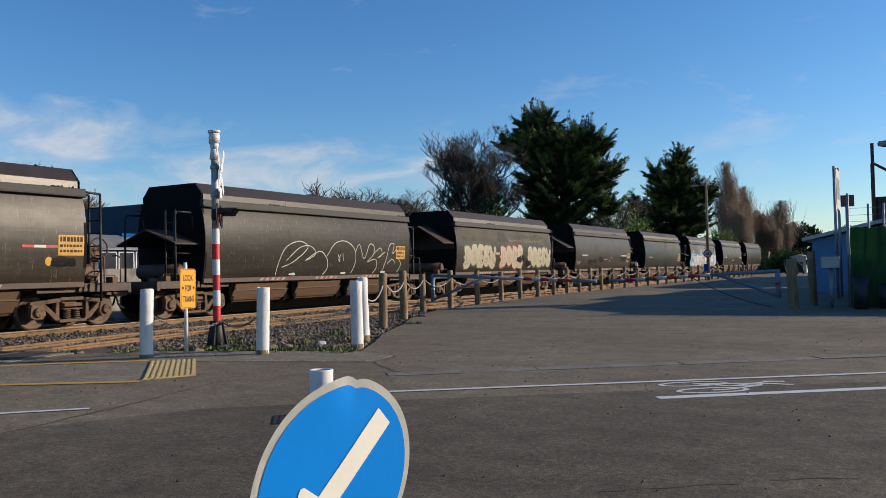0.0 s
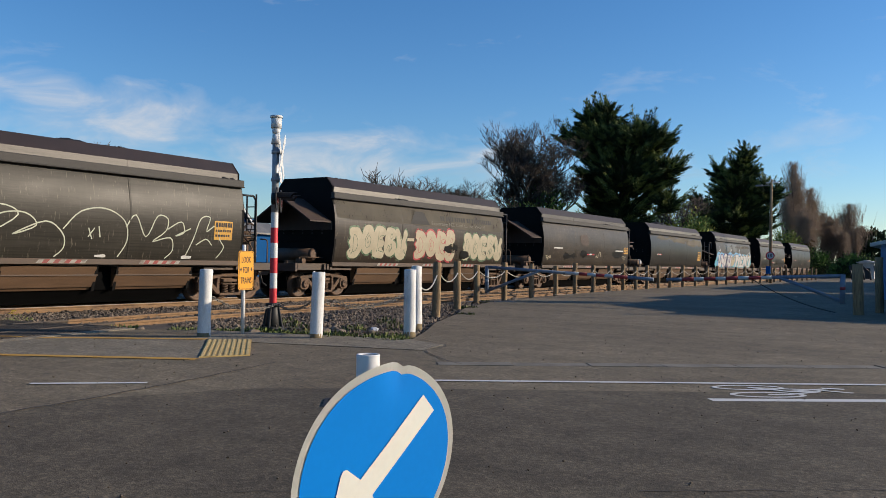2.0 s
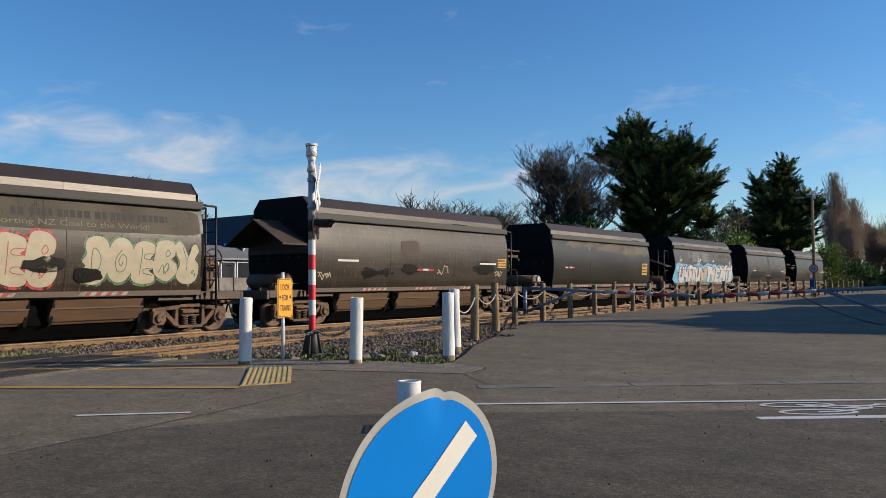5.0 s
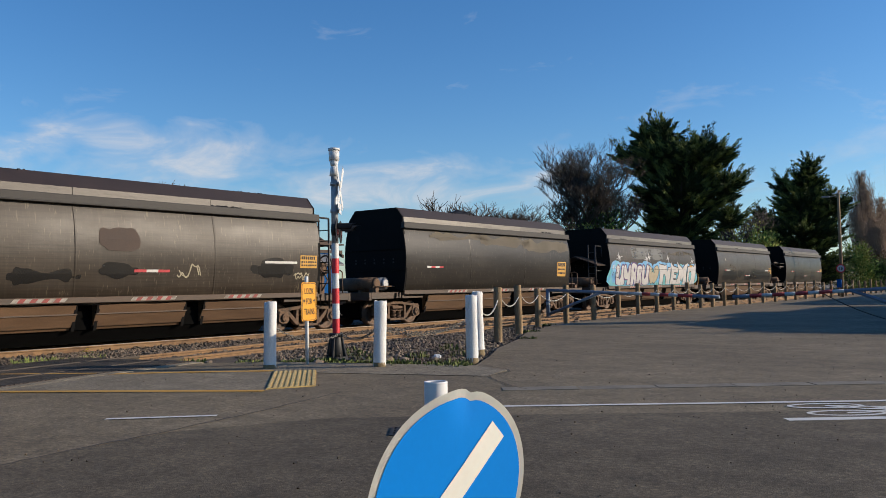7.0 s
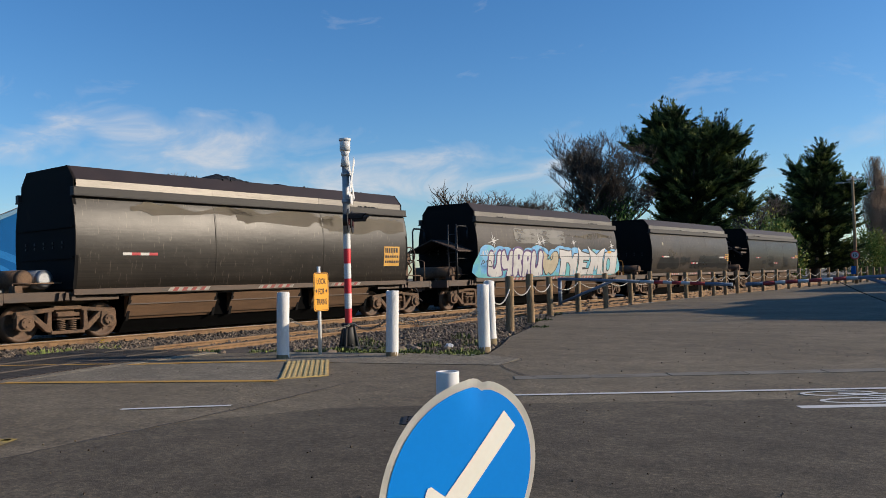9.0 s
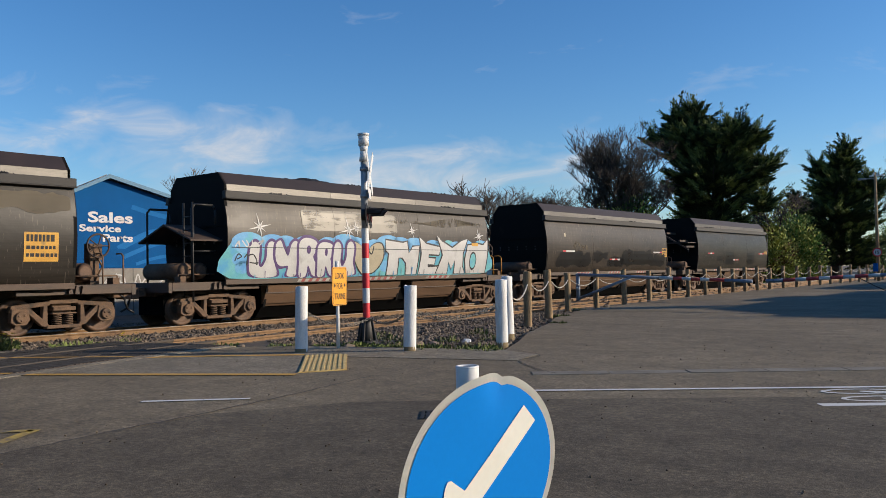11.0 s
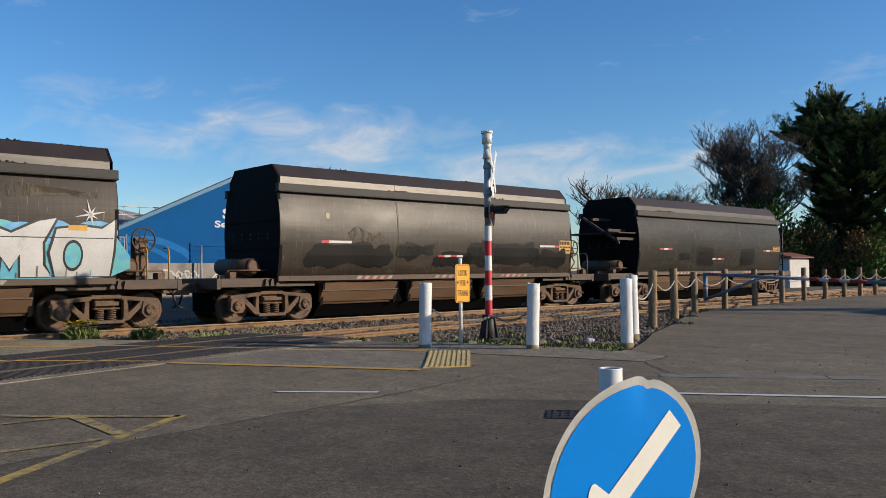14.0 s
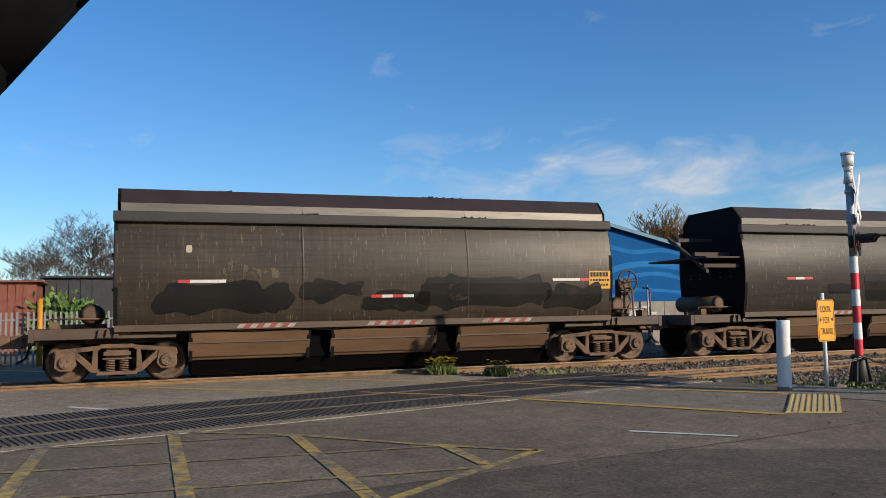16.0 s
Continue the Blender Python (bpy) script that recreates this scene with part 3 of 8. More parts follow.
ground_sheet()
slab("pavement", [(70, -90), (70, 320), (-15, 320), (-15.2, 80), (-15.0, 55), (-14.6, 42), (-14.0, 32), (-13.3, 27), (-12.7, 22.2), (-11.3, 18.4), (-10.1, 16.1), (-9.0, 13.6), (-8.1, 12), (-7.35, 10.5),
                  (-8.6, 10.0), (-10.95, 9.5), (-12.2, 8.3), (-13.9, 6.9), (-15.4, 5.9), (-16.9, 5.6), (-16.9, -90)], 0.0, -0.2, M["apron"], "pale worn chip-seal apron and side road", "pavement")
slab("pavement", [(-18.66, -90), (-18.66, 5.2), (-26, 1.5), (-34, -3.2), (-60, -22), (-60, -90)], 0.0, -0.2, M["apron"], "chip-seal road beyond the railway", "pavement")
slab("road", [(70, -90), (70, 58), (-0.9, 8.9), (-4.6, 6.3), (-5.6, 5.5), (-6.2, 4.3), (-6.12, 3.1), (-5.6, 0.0), (-5.0, -4), (-4, -90)], 0.004, -0.1, M["road"], "dark newer chip-seal carriageway", "road")
slab("pavement", [(-12.2, -12), (-12.06, -1.9), (-12.39, 0.93), (-13.4, 4.1), (-14.2, 6.6), (-15.4, 5.8), (-16.86, 5.5), (-16.86, -12)], 0.006, -0.1, M["pad"], "pale seal between the two crossing tracks", "pavement")
slab("pavement", [(-7.4, 10.42), (-10.9, 9.42), (-9.75, 8.35), (-8.9, 8.45), (-6.3, 9.25), (-6.5, 10.1)], 0.005, -0.1, M["patch"], "brown-grey footpath seal beside the crossing", "pavement")
slab("pavement", [(-7.8, 6.75), (-10.9, 4.95), (-11.6, 6.75), (-9.5, 8.3)], 0.005, -0.1, M["patch"], "footpath seal leading over the tracks", "pavement")


def curve_points(knots, step=0.5):
    out = []
    n = len(knots)
    for i in range(n - 1):
        p0, p1, p2, p3 = (Vector(knots[min(max(i + k, 0), n - 1)]) for k in (-1, 0, 1, 2))
        m = max(2, int((p2 - p1).length / step))
        for k in range(m):
            s = k / m
            out.append(0.5 * (2 * p1 + (p2 - p0) * s + (2 * p0 - 5 * p1 + 4 * p2 - p3) * s * s + (3 * p1 - p0 - 3 * p2 + p3) * s ** 3))
    out.append(Vector(knots[-1]))
    return out


def side_step(points, off):
    out = []
    for i, p in enumerate(points):
        d = (points[min(i + 1, len(points) - 1)] - points[max(i - 1, 0)]).normalized()
        out.append(p + Vector((d.y, -d.x)) * off)
    return out


def sweep(bm, points, profile):
    """A profile of (sideways, height) drawn along points on the ground."""
    last = None
    for i, p in enumerate(points):
        d = (points[min(i + 1, len(points) - 1)] - points[max(i - 1, 0)]).normalized()
        s = Vector((d.y, -d.x))
        row = [bm.verts.new((p.x + s.x * u, p.y + s.y * u, z)) for u, z in profile]
        if last:
            for k in range(len(row)):
                bm.faces.new((last[k], last[(k + 1) % len(row)], row[(k + 1) % len(row)], row[k]))
        last = row


MAIN = [Vector((AXIS, y)) for y in (-80, -40, -10, 10, 30, 60, 90, 120, 135)]
SIDING = curve_points([(-7.6, -12), (-9.1, -6), (-10.5, -1.7), (-11.3, 1), (-12.2, 4), (-13.05, 7), (-13.55, 9.7), (-14.0, 13.4), (-14.5, 20), (-14.9, 30), (-15.6, 45), (-16.6, 60), (-17.5, 80), (-17.78, 100)])
BODY = [(-0.065, -0.075), (0.065, -0.075), (0.065, -0.06), (0.012, -0.045), (0.012, 0.03), (0.033, 0.04), (0.034, 0.066), (-0.034, 0.066), (-0.033, 0.04), (-0.012, 0.03), (-0.012, -0.045), (-0.065, -0.06)]


def track(name, line, label, sleepers, sunk=0.0, dull=-999):
    t = thing(name, label, "railway track", pose(0, 0, -sunk), kind="structure")
    pieces = [([p for p in line if p.y > dull], "rail", "rail" if sunk else "railhead")]
    if sunk:
        pieces.append(([p for p in line if p.y <= dull + 0.6], "panel_brown", "panel_brown"))
    for off, (run, metal, top) in [(o, p) for o in (0.565, -0.565) for p in pieces]:
        bm = bmesh.new()
        sweep(bm, side_step(run, off), BODY)
        r = part("rail", bm, M[metal], t, "rusty orange rail" if metal == "rail" else "dusty brown rail")
        bm = bmesh.new()
        sweep(bm, side_step(run, off), [(-0.03, 0.066), (0.03, 0.066), (0.026, RAIL), (-0.026, RAIL)])
        part("rail_head", bm, M[top], r, "worn rail head")
    bm = bmesh.new()
    box(bm, -1.1, 1.1, -0.11, 0.11, -0.12, -0.045)
    soften(bm, 0.01)
    me = mesh("sleeper", bm, M["sleeper"])
    bm = bmesh.new()
    for s in (-1, 1):
        for o in (-0.1, 0.1):
            box(bm, s * 0.565 + o - 0.035, s * 0.565 + o + 0.035, -0.06, 0.06, -0.05, -0.005)
    clip = mesh("rail_clip", bm, M["rail"])
    for p, d in sleepers:
        a = math.atan2(-d.x, d.y)
        ob = new("sleeper", me)
        ob.parent = t
        ob.matrix_basis = pose(p.x, p.y, random.uniform(-0.01, 0.0), 0, 0, math.degrees(a) + random.uniform(-1, 1))
        c = new("rail_clip", clip)
        c.parent = ob


def spaced(line, start, end, gap=0.65):
    out, left = [], 0.0
    for a, b in zip(line, line[1:]):
        d = b - a
        length = d.length
        s = left
        while s < length:
            p = a + d * (s / length)
            if start < p.y < end:
                out.append((p, d.normalized()))
            s += gap
        left = s - length
    return out


track("railway_track", MAIN, "main line of rusty rails on dusty ballast", spaced(MAIN, 5.6, 60))
track("railway_track", SIDING, "siding of rusty orange rails curving over the crossing", spaced(SIDING, 8.5, 46), 0.045, 8.6)


def crossing_panels():
    t = thing("crossing_panel", "dark ribbed rubber panels round the siding rails in the road", "crossing panel", kind="structure")
    line = [p for p in SIDING if -10 < p.y < 9.0]
    for a, b in ((-1.5, -0.61), (-0.5, 0.5), (0.61, 1.35)):
        bm = bmesh.new()
        sweep(bm, line, [(a, -0.05), (b, -0.05), (b, 0.012), (a, 0.012)])
        p = part("panel", bm, M["sleeper"], t)
        bm = bmesh.new()
        for q, d in spaced(line, -9, 8.9, 0.075):
            s = Vector((d.y, -d.x))
            turn = Matrix.Translation((q.x, q.y, 0)) @ Matrix.Rotation(math.atan2(s.y, s.x), 4, "Z")
            box(bm, a + 0.02, b - 0.02, -0.022, 0.022, 0.004, 0.022, turn)
        tagged(part("rib", bm, M["panel_brown"], p), kind="stuff")
    bm = bmesh.new()
    sweep(bm, side_step(line, 1.45), [(-0.09, -0.02), (0.12, -0.02), (0.11, 0.008), (-0.07, 0.014)])
    part("edge_beam", bm, M["patch"], t, "worn sealed edge beam")


crossing_panels()


def paint(name, lines, width, material, label, z=0.0075):
    bm = bmesh.new()
    for l in lines:
        strip(bm, l, width, z)
    tagged(part(name, bm, material), label, "road marking", "", "structure")


paint("yellow_hatching", [[(-6.72, 3.08), (-7.6, 2.2), (-8.72, 1.31), (-9.62, 0.15), (-10.6, -1.1), (-11.2, -2.2)], [(-6.74, 3.1), (-6.1, 2.25), (-5.42, 1.4), (-4.5, 0.3), (-3.4, -1.1)]], 0.1, M["yellow"], "worn yellow border of the crossing box")
for y, x0, x1 in ((2.44, -7.42, -6.3), (1.28, -8.8, -5.4), (0.12, -9.6, -4.6), (-1.08, -10.5, -3.5), (-2.3, -11, -3)):
    paint("yellow_hatching", [[(x0, y), (x1, y - 0.03)]], 0.12, M["yellow"], "worn yellow bar of the crossing box", 0.0064)
for line in ([(-9.25, -3), (-8.95, -0.9), (-8.72, 1.25)], [(-7.85, -3), (-7.62, -0.6), (-7.36, 2.45)], [(-6.6, -3), (-6.42, -0.7), (-6.2, 2.3)], [(-5.4, -3), (-5.2, -0.6), (-5.0, 0.8)]):
    paint("yellow_hatching", [line], 0.08, M["yellow_faint"], "faint yellow bar of the crossing box", 0.007)
paint("path_line", [[(-7.74, 6.66), (-9.4, 5.7), (-10.88, 4.83)], [(-13.0, 3.05), (-13.6, 2.4), (-17.0, -0.8)], [(-18.8, -2.3), (-25, -8)]], 0.16, M["ochre"], "ochre line along the footpath over the tracks")
paint("path_line", [[(-9.55, 8.38), (-10.6, 7.65), (-11.5, 6.86)], [(-14.1, 5.2), (-17.0, 2.6)], [(-18.8, 1.0), (-25, -4)]], 0.17, M["ochre"], "ochre line along the footpath over the tracks")
paint("path_line", [[(-11.0, 4.75), (-13.0, 3.05)], [(-11.6, 6.78), (-14.1, 5.2)]], 0.1, M["ochre"], "faded ochre line over the rubber panels", 0.0245)
paint("lane_line", [[(-4.95, 6.72), (-4.53, 7.02), (-1.14, 9.44), (8, 15.9), (40, 38.5)]], 0.09, M["white"], "white edge line of the carriageway")
paint("lane_line", [[(-7.38, 4.41), (-6.61, 5.11)]], 0.08, M["white"], "single white dash in the carriageway")
paint("lane_line", [[(-12.2, -0.4), (-13.2, -1.2)]], 0.1, M["white"], "single white dash beside the siding")
paint("lane_line", [[(-2.02, 7.53), (-0.95, 8.33), (3.5, 11.6)]], 0.14, M["white"], "thick white line of the cycle lane")
paint("lane_line", [[(-13.2, 21.6), (-12.2, 22.9)], [(-13.9, 29), (-13.7, 31)], [(-14.2, 35), (-14.1, 37)], [(-14.6, 41), (-14.5, 43)]], 0.1, M["whiteworn"], "faint white dashes along the post row")


def cycle_mark():
    """A worn cycle drawn on the road, stretched along the lane."""
    d, s = Vector((0.8, 0.6)), Vector((-0.6, 0.8))
    o = Vector((-1.8, 8.36))
    bm = bmesh.new()

    def put(points, w):
        strip(bm, [o + d * a + s * b for a, b in points], w, 0.006 + 0.0001 * len(bm.verts) ** 0.5)
    for c in (-0.22, 0.22):
        put([(0.34 * math.cos(k * math.tau / 16), c + 0.14 * math.sin(k * math.tau / 16)) for k in range(17)], 0.05)
    put([(0.0, 0.22), (0.42, 0.12), (0.64, 0.07)], 0.055)
    put([(0.0, -0.22), (0.19, -0.21), (0.59, -0.03)], 0.055)
    put([(0.0, 0.22), (0.3, -0.02), (0.59, -0.03), (0.64, 0.07), (0.89, -0.1)], 0.055)
    put([(0.3, -0.02), (0.76, 0.16)], 0.05)
    put([(0.74, 0.2), (0.93, 0.13)], 0.07)
    tagged(part("cycle_mark", bm, M["white"]), "worn white cycle symbol on the road", "road marking", "", "structure")


cycle_mark()


def gutter():
    """Short pale kerb stones laid flush along the apron's edge."""
    t = thing("kerb", "row of pale flush kerb stones across the side road", "kerb", kind="structure")
    a, b = Vector((-5.35, 8.18)), Vector((4.0, 15.16))
    n = 13
    for i in range(n):
        p, q = a.lerp(b, i / n), a.lerp(b, (i + 0.97) / n)
        d = (q - p).normalized()
        s = Vector((-d.y, d.x)) * 0.15
        bm = bmesh.new()
        prism(bm, [(p - s)[:], (q - s)[:], (q + s)[:], (p + s)[:]], "z", -0.05, 0.002 + 0.008 * random.random())
        part("kerb_stone", bm, M["kerb"], t)


gutter()


def seams():
    for pts, w in (([(-5.55, 0.2), (-6.1, 3.1), (-6.33, 4.8), (-6.84, 7.08)], 0.025), ([(-6.3, 9.3), (-6.42, 10.0), (-7.2, 10.5)], 0.02), ([(-6.3, 9.28), (-5.6, 8.6), (-5.1, 8.3)], 0.02), ([(-8.9, 8.44), (-7.6, 8.85), (-6.3, 9.26)], 0.02)):
        bm = bmesh.new()
        line = curve_points(pts, 0.12)
        strip(bm, [p + Vector((random.uniform(-0.02, 0.02), random.uniform(-0.02, 0.02))) for p in line], w, 0.0068)
        tagged(part("seam", bm, M["crack"]), "tar seam between two road surfaces", "seam", "", "structure")
    for x, y, a, l in ((-1.5, 4.3, 35, 0.8), (-3.2, 3.0, 38, 0.5), (0.3, 5.5, 36, 1.1), (-0.7, 4.9, 30, 0.5)):
        bm = bmesh.new()
        d = Vector((math.cos(radians(a)), math.sin(radians(a))))
        strip(bm, [Vector((x, y)) + d * l * k / 6 + Vector((0, random.uniform(-0.03, 0.03))) for k in range(7)], 0.014, 0.0068)
        tagged(part("seam", bm, M["crack"]), "short dark crack in the carriageway", "seam", "", "structure")


seams()


def tactile_pad():
    t = thing("tactile_paving", "worn yellow ribbed tactile paving at the footpath", "tactile paving", kind="structure")
    tl, tr, br, bl = (Vector(p) for p in ((-9.42, 8.28), (-8.98, 8.72), (-7.55, 7.32), (-7.85, 6.78)))
    bm = bmesh.new()
    prism(bm, [bl[:], br[:], tr[:], tl[:]], "z", -0.05, 0.014)
    part("base", bm, M["tactile"], t)
    n = 9
    for i in range(n):
        f = (i + 0.5) / n
        a, b = tl.lerp(tr, f), bl.lerp(br, f)
        u = (br - bl).normalized() * 0.016
        bm = bmesh.new()
        prism(bm, [(b - u)[:], (b + u)[:], (a + u)[:], (a - u)[:]], "z", 0.013, 0.02)
        part("rib", bm, M["tactile_rib"], t)


tactile_pad()


def drain():
    t = thing("drain_grate", "dark cast-iron drain grate set in the carriageway", "drain grate", pose(-4.42, 5.42, 0.006, 0, 0, 38), kind="structure")
    bm = bmesh.new()
    for x0, x1, y0, y1 in ((-0.2, 0.2, -0.2, -0.17), (-0.2, 0.2, 0.17, 0.2), (-0.2, -0.17, -0.17, 0.17), (0.17, 0.2, -0.17, 0.17)):
        box(bm, x0, x1, y0, y1, -0.03, 0.006)
    part("frame", bm, M["cast"], t)
    bm = bmesh.new()
    for k in range(5):
        box(bm, -0.155 + k * 0.07, -0.125 + k * 0.07, -0.17, 0.17, -0.03, 0.004)
    for k in range(4):
        box(bm, -0.17, 0.17, -0.13 + k * 0.085, -0.11 + k * 0.085, -0.03, 0.003)
    part("grid", bm, M["cast"], t)


drain()


def stones(name, label, inside, n, seed, low, high, z=-0.06, bounds=(-16, -7, 9, 26)):
    """Loose stones, each with its own edges."""
    rnd = random.Random(seed)
    verts, faces = [], []
    made = 0
    while made < n:
        x, y = rnd.uniform(*bounds[:2]), rnd.uniform(*bounds[2:])
        if not inside(x, y):
            continue
        made += 1
        r = low + (high - low) * rnd.random() ** 2
        a = rnd.random() * math.tau
        base = len(verts)
        for k in range(5):
            b = a + k * math.tau / 5 + rnd.uniform(-0.3, 0.3)
            q = r * rnd.uniform(0.7, 1.2)
            verts.append((x + q * math.cos(b), y + q * math.sin(b), z + r * rnd.uniform(0.1, 0.45)))
        verts.append((x + rnd.uniform(-0.3, 0.3) * r, y + rnd.uniform(-0.3, 0.3) * r, z + r * rnd.uniform(0.8, 1.2)))
        verts.append((x, y, z - r))
        for k in range(5):
            faces += [(base + k, base + (k + 1) % 5, base + 5), (base + (k + 1) % 5, base + k, base + 6)]
    me = bpy.data.meshes.new(name)
    me.from_pydata(verts, [], faces)
    me.materials.append(M["stone"])
    tagged(new(name, me), label, "stones", "", "stuff")


def poly_in(poly):
    def test(x, y):
        c = False
        for i in range(len(poly)):
            (x1, y1), (x2, y2) = poly[i], poly[i - 1]
            if (y1 > y) != (y2 > y) and x < (x2 - x1) * (y - y1) / (y2 - y1) + x1:
                c = not c
        return c
    return test


stones("gravel", "loose pale chips scattered on the road", lambda x, y: not (x < -12 or (x < -9.5 and y > 9)) and math.hypot(x, y) > 2.5 and noise.noise((x * 0.6, y * 0.6, 3)) > -0.25, 1300, 9, 0.004, 0.012, z=0.008, bounds=(-12, 4, 1, 22))
stones("gravel", "loose grey gravel round the posts", poly_in([(-11.0, 9.6), (-7.4, 10.5), (-8.1, 12.1), (-10.1, 16.2), (-12.7, 22.3), (-13.8, 22), (-13.3, 13.4), (-12.7, 10.2)]), 5200, 3, 0.018, 0.06)
stones("ballast", "coarse dusty ballast between the tracks", lambda x, y: y > 6.3 - 0.55 * (x + 16.8) * 0 and -17.1 < x < (-13.9 if y > 9 else -14.2) - 0.03 * y * (y > 9) + 0.0, 8500, 4, 0.025, 0.06, bounds=(-17.1, -14, 6.2, 40))
stones("ballast", "coarse ballast in the siding", lambda x, y: y > 8.6, 1500, 5, 0.02, 0.05, z=-0.075, bounds=(-14.6, -12.9, 8.6, 16))
stones("ballast", "coarse ballast beyond the main line", lambda x, y: True, 2500, 6, 0.03, 0.06, bounds=(-22, -18.6, 5.5, 40))


# ---- coal wagons ----
PROFILE = [(1.18, 1.06), (1.19, 1.075), (1.235, 1.3), (1.275, 1.55), (1.3, 1.8), (1.31, 2.05), (1.3, 2.3), (1.275, 2.55), (1.23, 2.8), (1.17, 3.02)]
HALF = 5.25          # half the length of the body
DECK = 6.7           # half the length of the underframe


def half_width(z):
    for (a, za), (b, zb) in zip(PROFILE, PROFILE[1:]):
        if z <= zb:
            return a + (b - a) * max(0, z - za) / (zb - za)
    return PROFILE[-1][0]


def on_side(name, bm, material, parent, lift=0.006, label=""):
    """Lays a flat drawing (x along the wagon, y up) on the curved side."""
    for _, z in PROFILE[1:-1]:
        bmesh.ops.bisect_plane(bm, geom=bm.verts[:] + bm.edges[:] + bm.faces[:], plane_co=(0, z, 0), plane_no=(0, 1, 0))
    for v in bm.verts:
        y, z = v.co.x, v.co.y
        v.co = (half_width(z) + lift, y, z)
    return part(name, bm, material, parent, label)


def rect(bm, x0, x1, y0, y1):
    bm.faces.new([bm.verts.new((x, y, 0)) for x, y in ((x0, y0), (x1, y0), (x1, y1), (x0, y1))])


def ragged(bm, x0, x1, y0, y1, rnd, rough=0.08, steps=44, corner=0.5):
    """A rolled-on patch: a rounded block with a lobed, torn outline."""
    cx, cy, hx, hy = (x0 + x1) / 2, (y0 + y1) / 2, (x1 - x0) / 2, (y1 - y0) / 2
    q = rnd.uniform(0, 50)
    pts = []
    for k in range(steps):
        a = k * math.tau / steps
        c, s = math.cos(a), math.sin(a)
        ex = math.copysign(abs(c) ** corner, c)
        ey = math.copysign(abs(s) ** corner, s)
        px, py = cx + hx * ex, cy + hy * ey
        push = rough * (1.8 * noise.noise((px * 1.6 + q, py * 1.6, q)) + 1.0 * noise.noise((px * 5 + q, py * 5, 1)))
        pts.append((px + 1.4 * push * ex, max(1.09, py + push * (1.5 if ey > 0 else 1.0) * ey)))
    blob(bm, pts)


def wheelset_mesh():
    bm = bmesh.new()
    tube(bm, (-0.85, 0, 0), (0.85, 0, 0), 0.07, n=12)
    for s in (-1, 1):
        prof = [(0.0, 0.07), (0.0, 0.12), (0.03, 0.15), (0.035, 0.29), (0.0, 0.31), (0.0, 0.375), (0.1, 0.385), (0.125, 0.42), (0.14, 0.41), (0.14, 0.31), (0.09, 0.29), (0.09, 0.15), (0.13, 0.12), (0.13, 0.07)]
        n = 28
        rings = [[bm.verts.new((s * (0.625 - u), r * math.cos(k * math.tau / n), r * math.sin(k * math.tau / n))) for k in range(n)] for u, r in prof]
        for a, b in zip(rings, rings[1:]):
            for k in range(n):
                bm.faces.new((a[k], a[(k + 1) % n], b[(k + 1) % n], b[k])).smooth = True
        for k in range(3):
            a = k * math.tau / 3
            tube(bm, (s * 0.6, 0.2 * math.cos(a), 0.2 * math.sin(a)), (s * 0.612, 0.2 * math.cos(a), 0.2 * math.sin(a)), 0.03, n=8)
    return mesh("wheelset", bm, M["wheel"])


def side_frame_mesh():
    """A cast bogie side frame with two windows, axle boxes and coil springs."""
    bm = bmesh.new()
    for s in (-1, 1):
        x0, x1 = (0.72, 0.86) if s > 0 else (-0.86, -0.72)
        for o in (-1, 1):
            prism(bm, [(o * 0.28, 0.7), (o * 1.06, 0.63), (o * 1.1, 0.5), (o * 1.04, 0.5), (o * 0.98, 0.55), (o * 0.3, 0.61)], "x", x0, x1)
            prism(bm, [(o * 0.72, 0.6), (o * 0.84, 0.58), (o * 0.46, 0.2), (o * 0.32, 0.17), (o * 0.32, 0.24)], "x", x0, x1)
            prism(bm, [(o * 0.34, 0.62), (o * 0.42, 0.62), (o * 0.46, 0.22), (o * 0.34, 0.22)], "x", x0, x1)
            prism(bm, [(o * 0.74, 0.58), (o * 1.06, 0.58), (o * 1.08, 0.3), (o * 0.98, 0.24), (o * 0.78, 0.24), (o * 0.7, 0.34)], "x", x0 + s * 0.02, x1 + s * 0.03)
            tube(bm, (s * 0.86, o * 0.89, 0.4), (s * 0.95, o * 0.89, 0.4), 0.12, 0.11, n=14)
            for k in range(3):
                a = k * math.tau / 3 + 0.5
                tube(bm, (s * 0.95, o * 0.89 + 0.06 * math.cos(a), 0.4 + 0.06 * math.sin(a)), (s * 0.97, o * 0.89 + 0.06 * math.cos(a), 0.4 + 0.06 * math.sin(a)), 0.025, n=6)
        box(bm, x0, x1, -0.3, 0.3, 0.64, 0.72)
        box(bm, x0 - 0.02, x1 + 0.02, -0.36, 0.36, 0.14, 0.21)
        box(bm, x0 - 0.02, x1 + 0.03, -0.24, 0.24, 0.5, 0.58)
        box(bm, x0 - 0.02, x1 + 0.03, -0.26, 0.26, 0.43, 0.46)
    box(bm, -0.75, 0.75, -0.2, 0.2, 0.42, 0.66)
    soften(bm, 0.012)
    return mesh("side_frame", bm, M["bogie"])


def spring_mesh():
    bm = bmesh.new()
    for k in range(5):
        ring(bm, (0, 0, 0.02 + k * 0.045), (0, 0.12, 1), 0.075, 0.016, 12, 5)
    tube(bm, (0, 0, 0), (0, 0, 0.22), 0.04, n=8)
    return mesh("spring", bm, M["bogie"])


WHEELS, FRAMES, SPRING = wheelset_mesh(), side_frame_mesh(), spring_mesh()
ROLLING = []


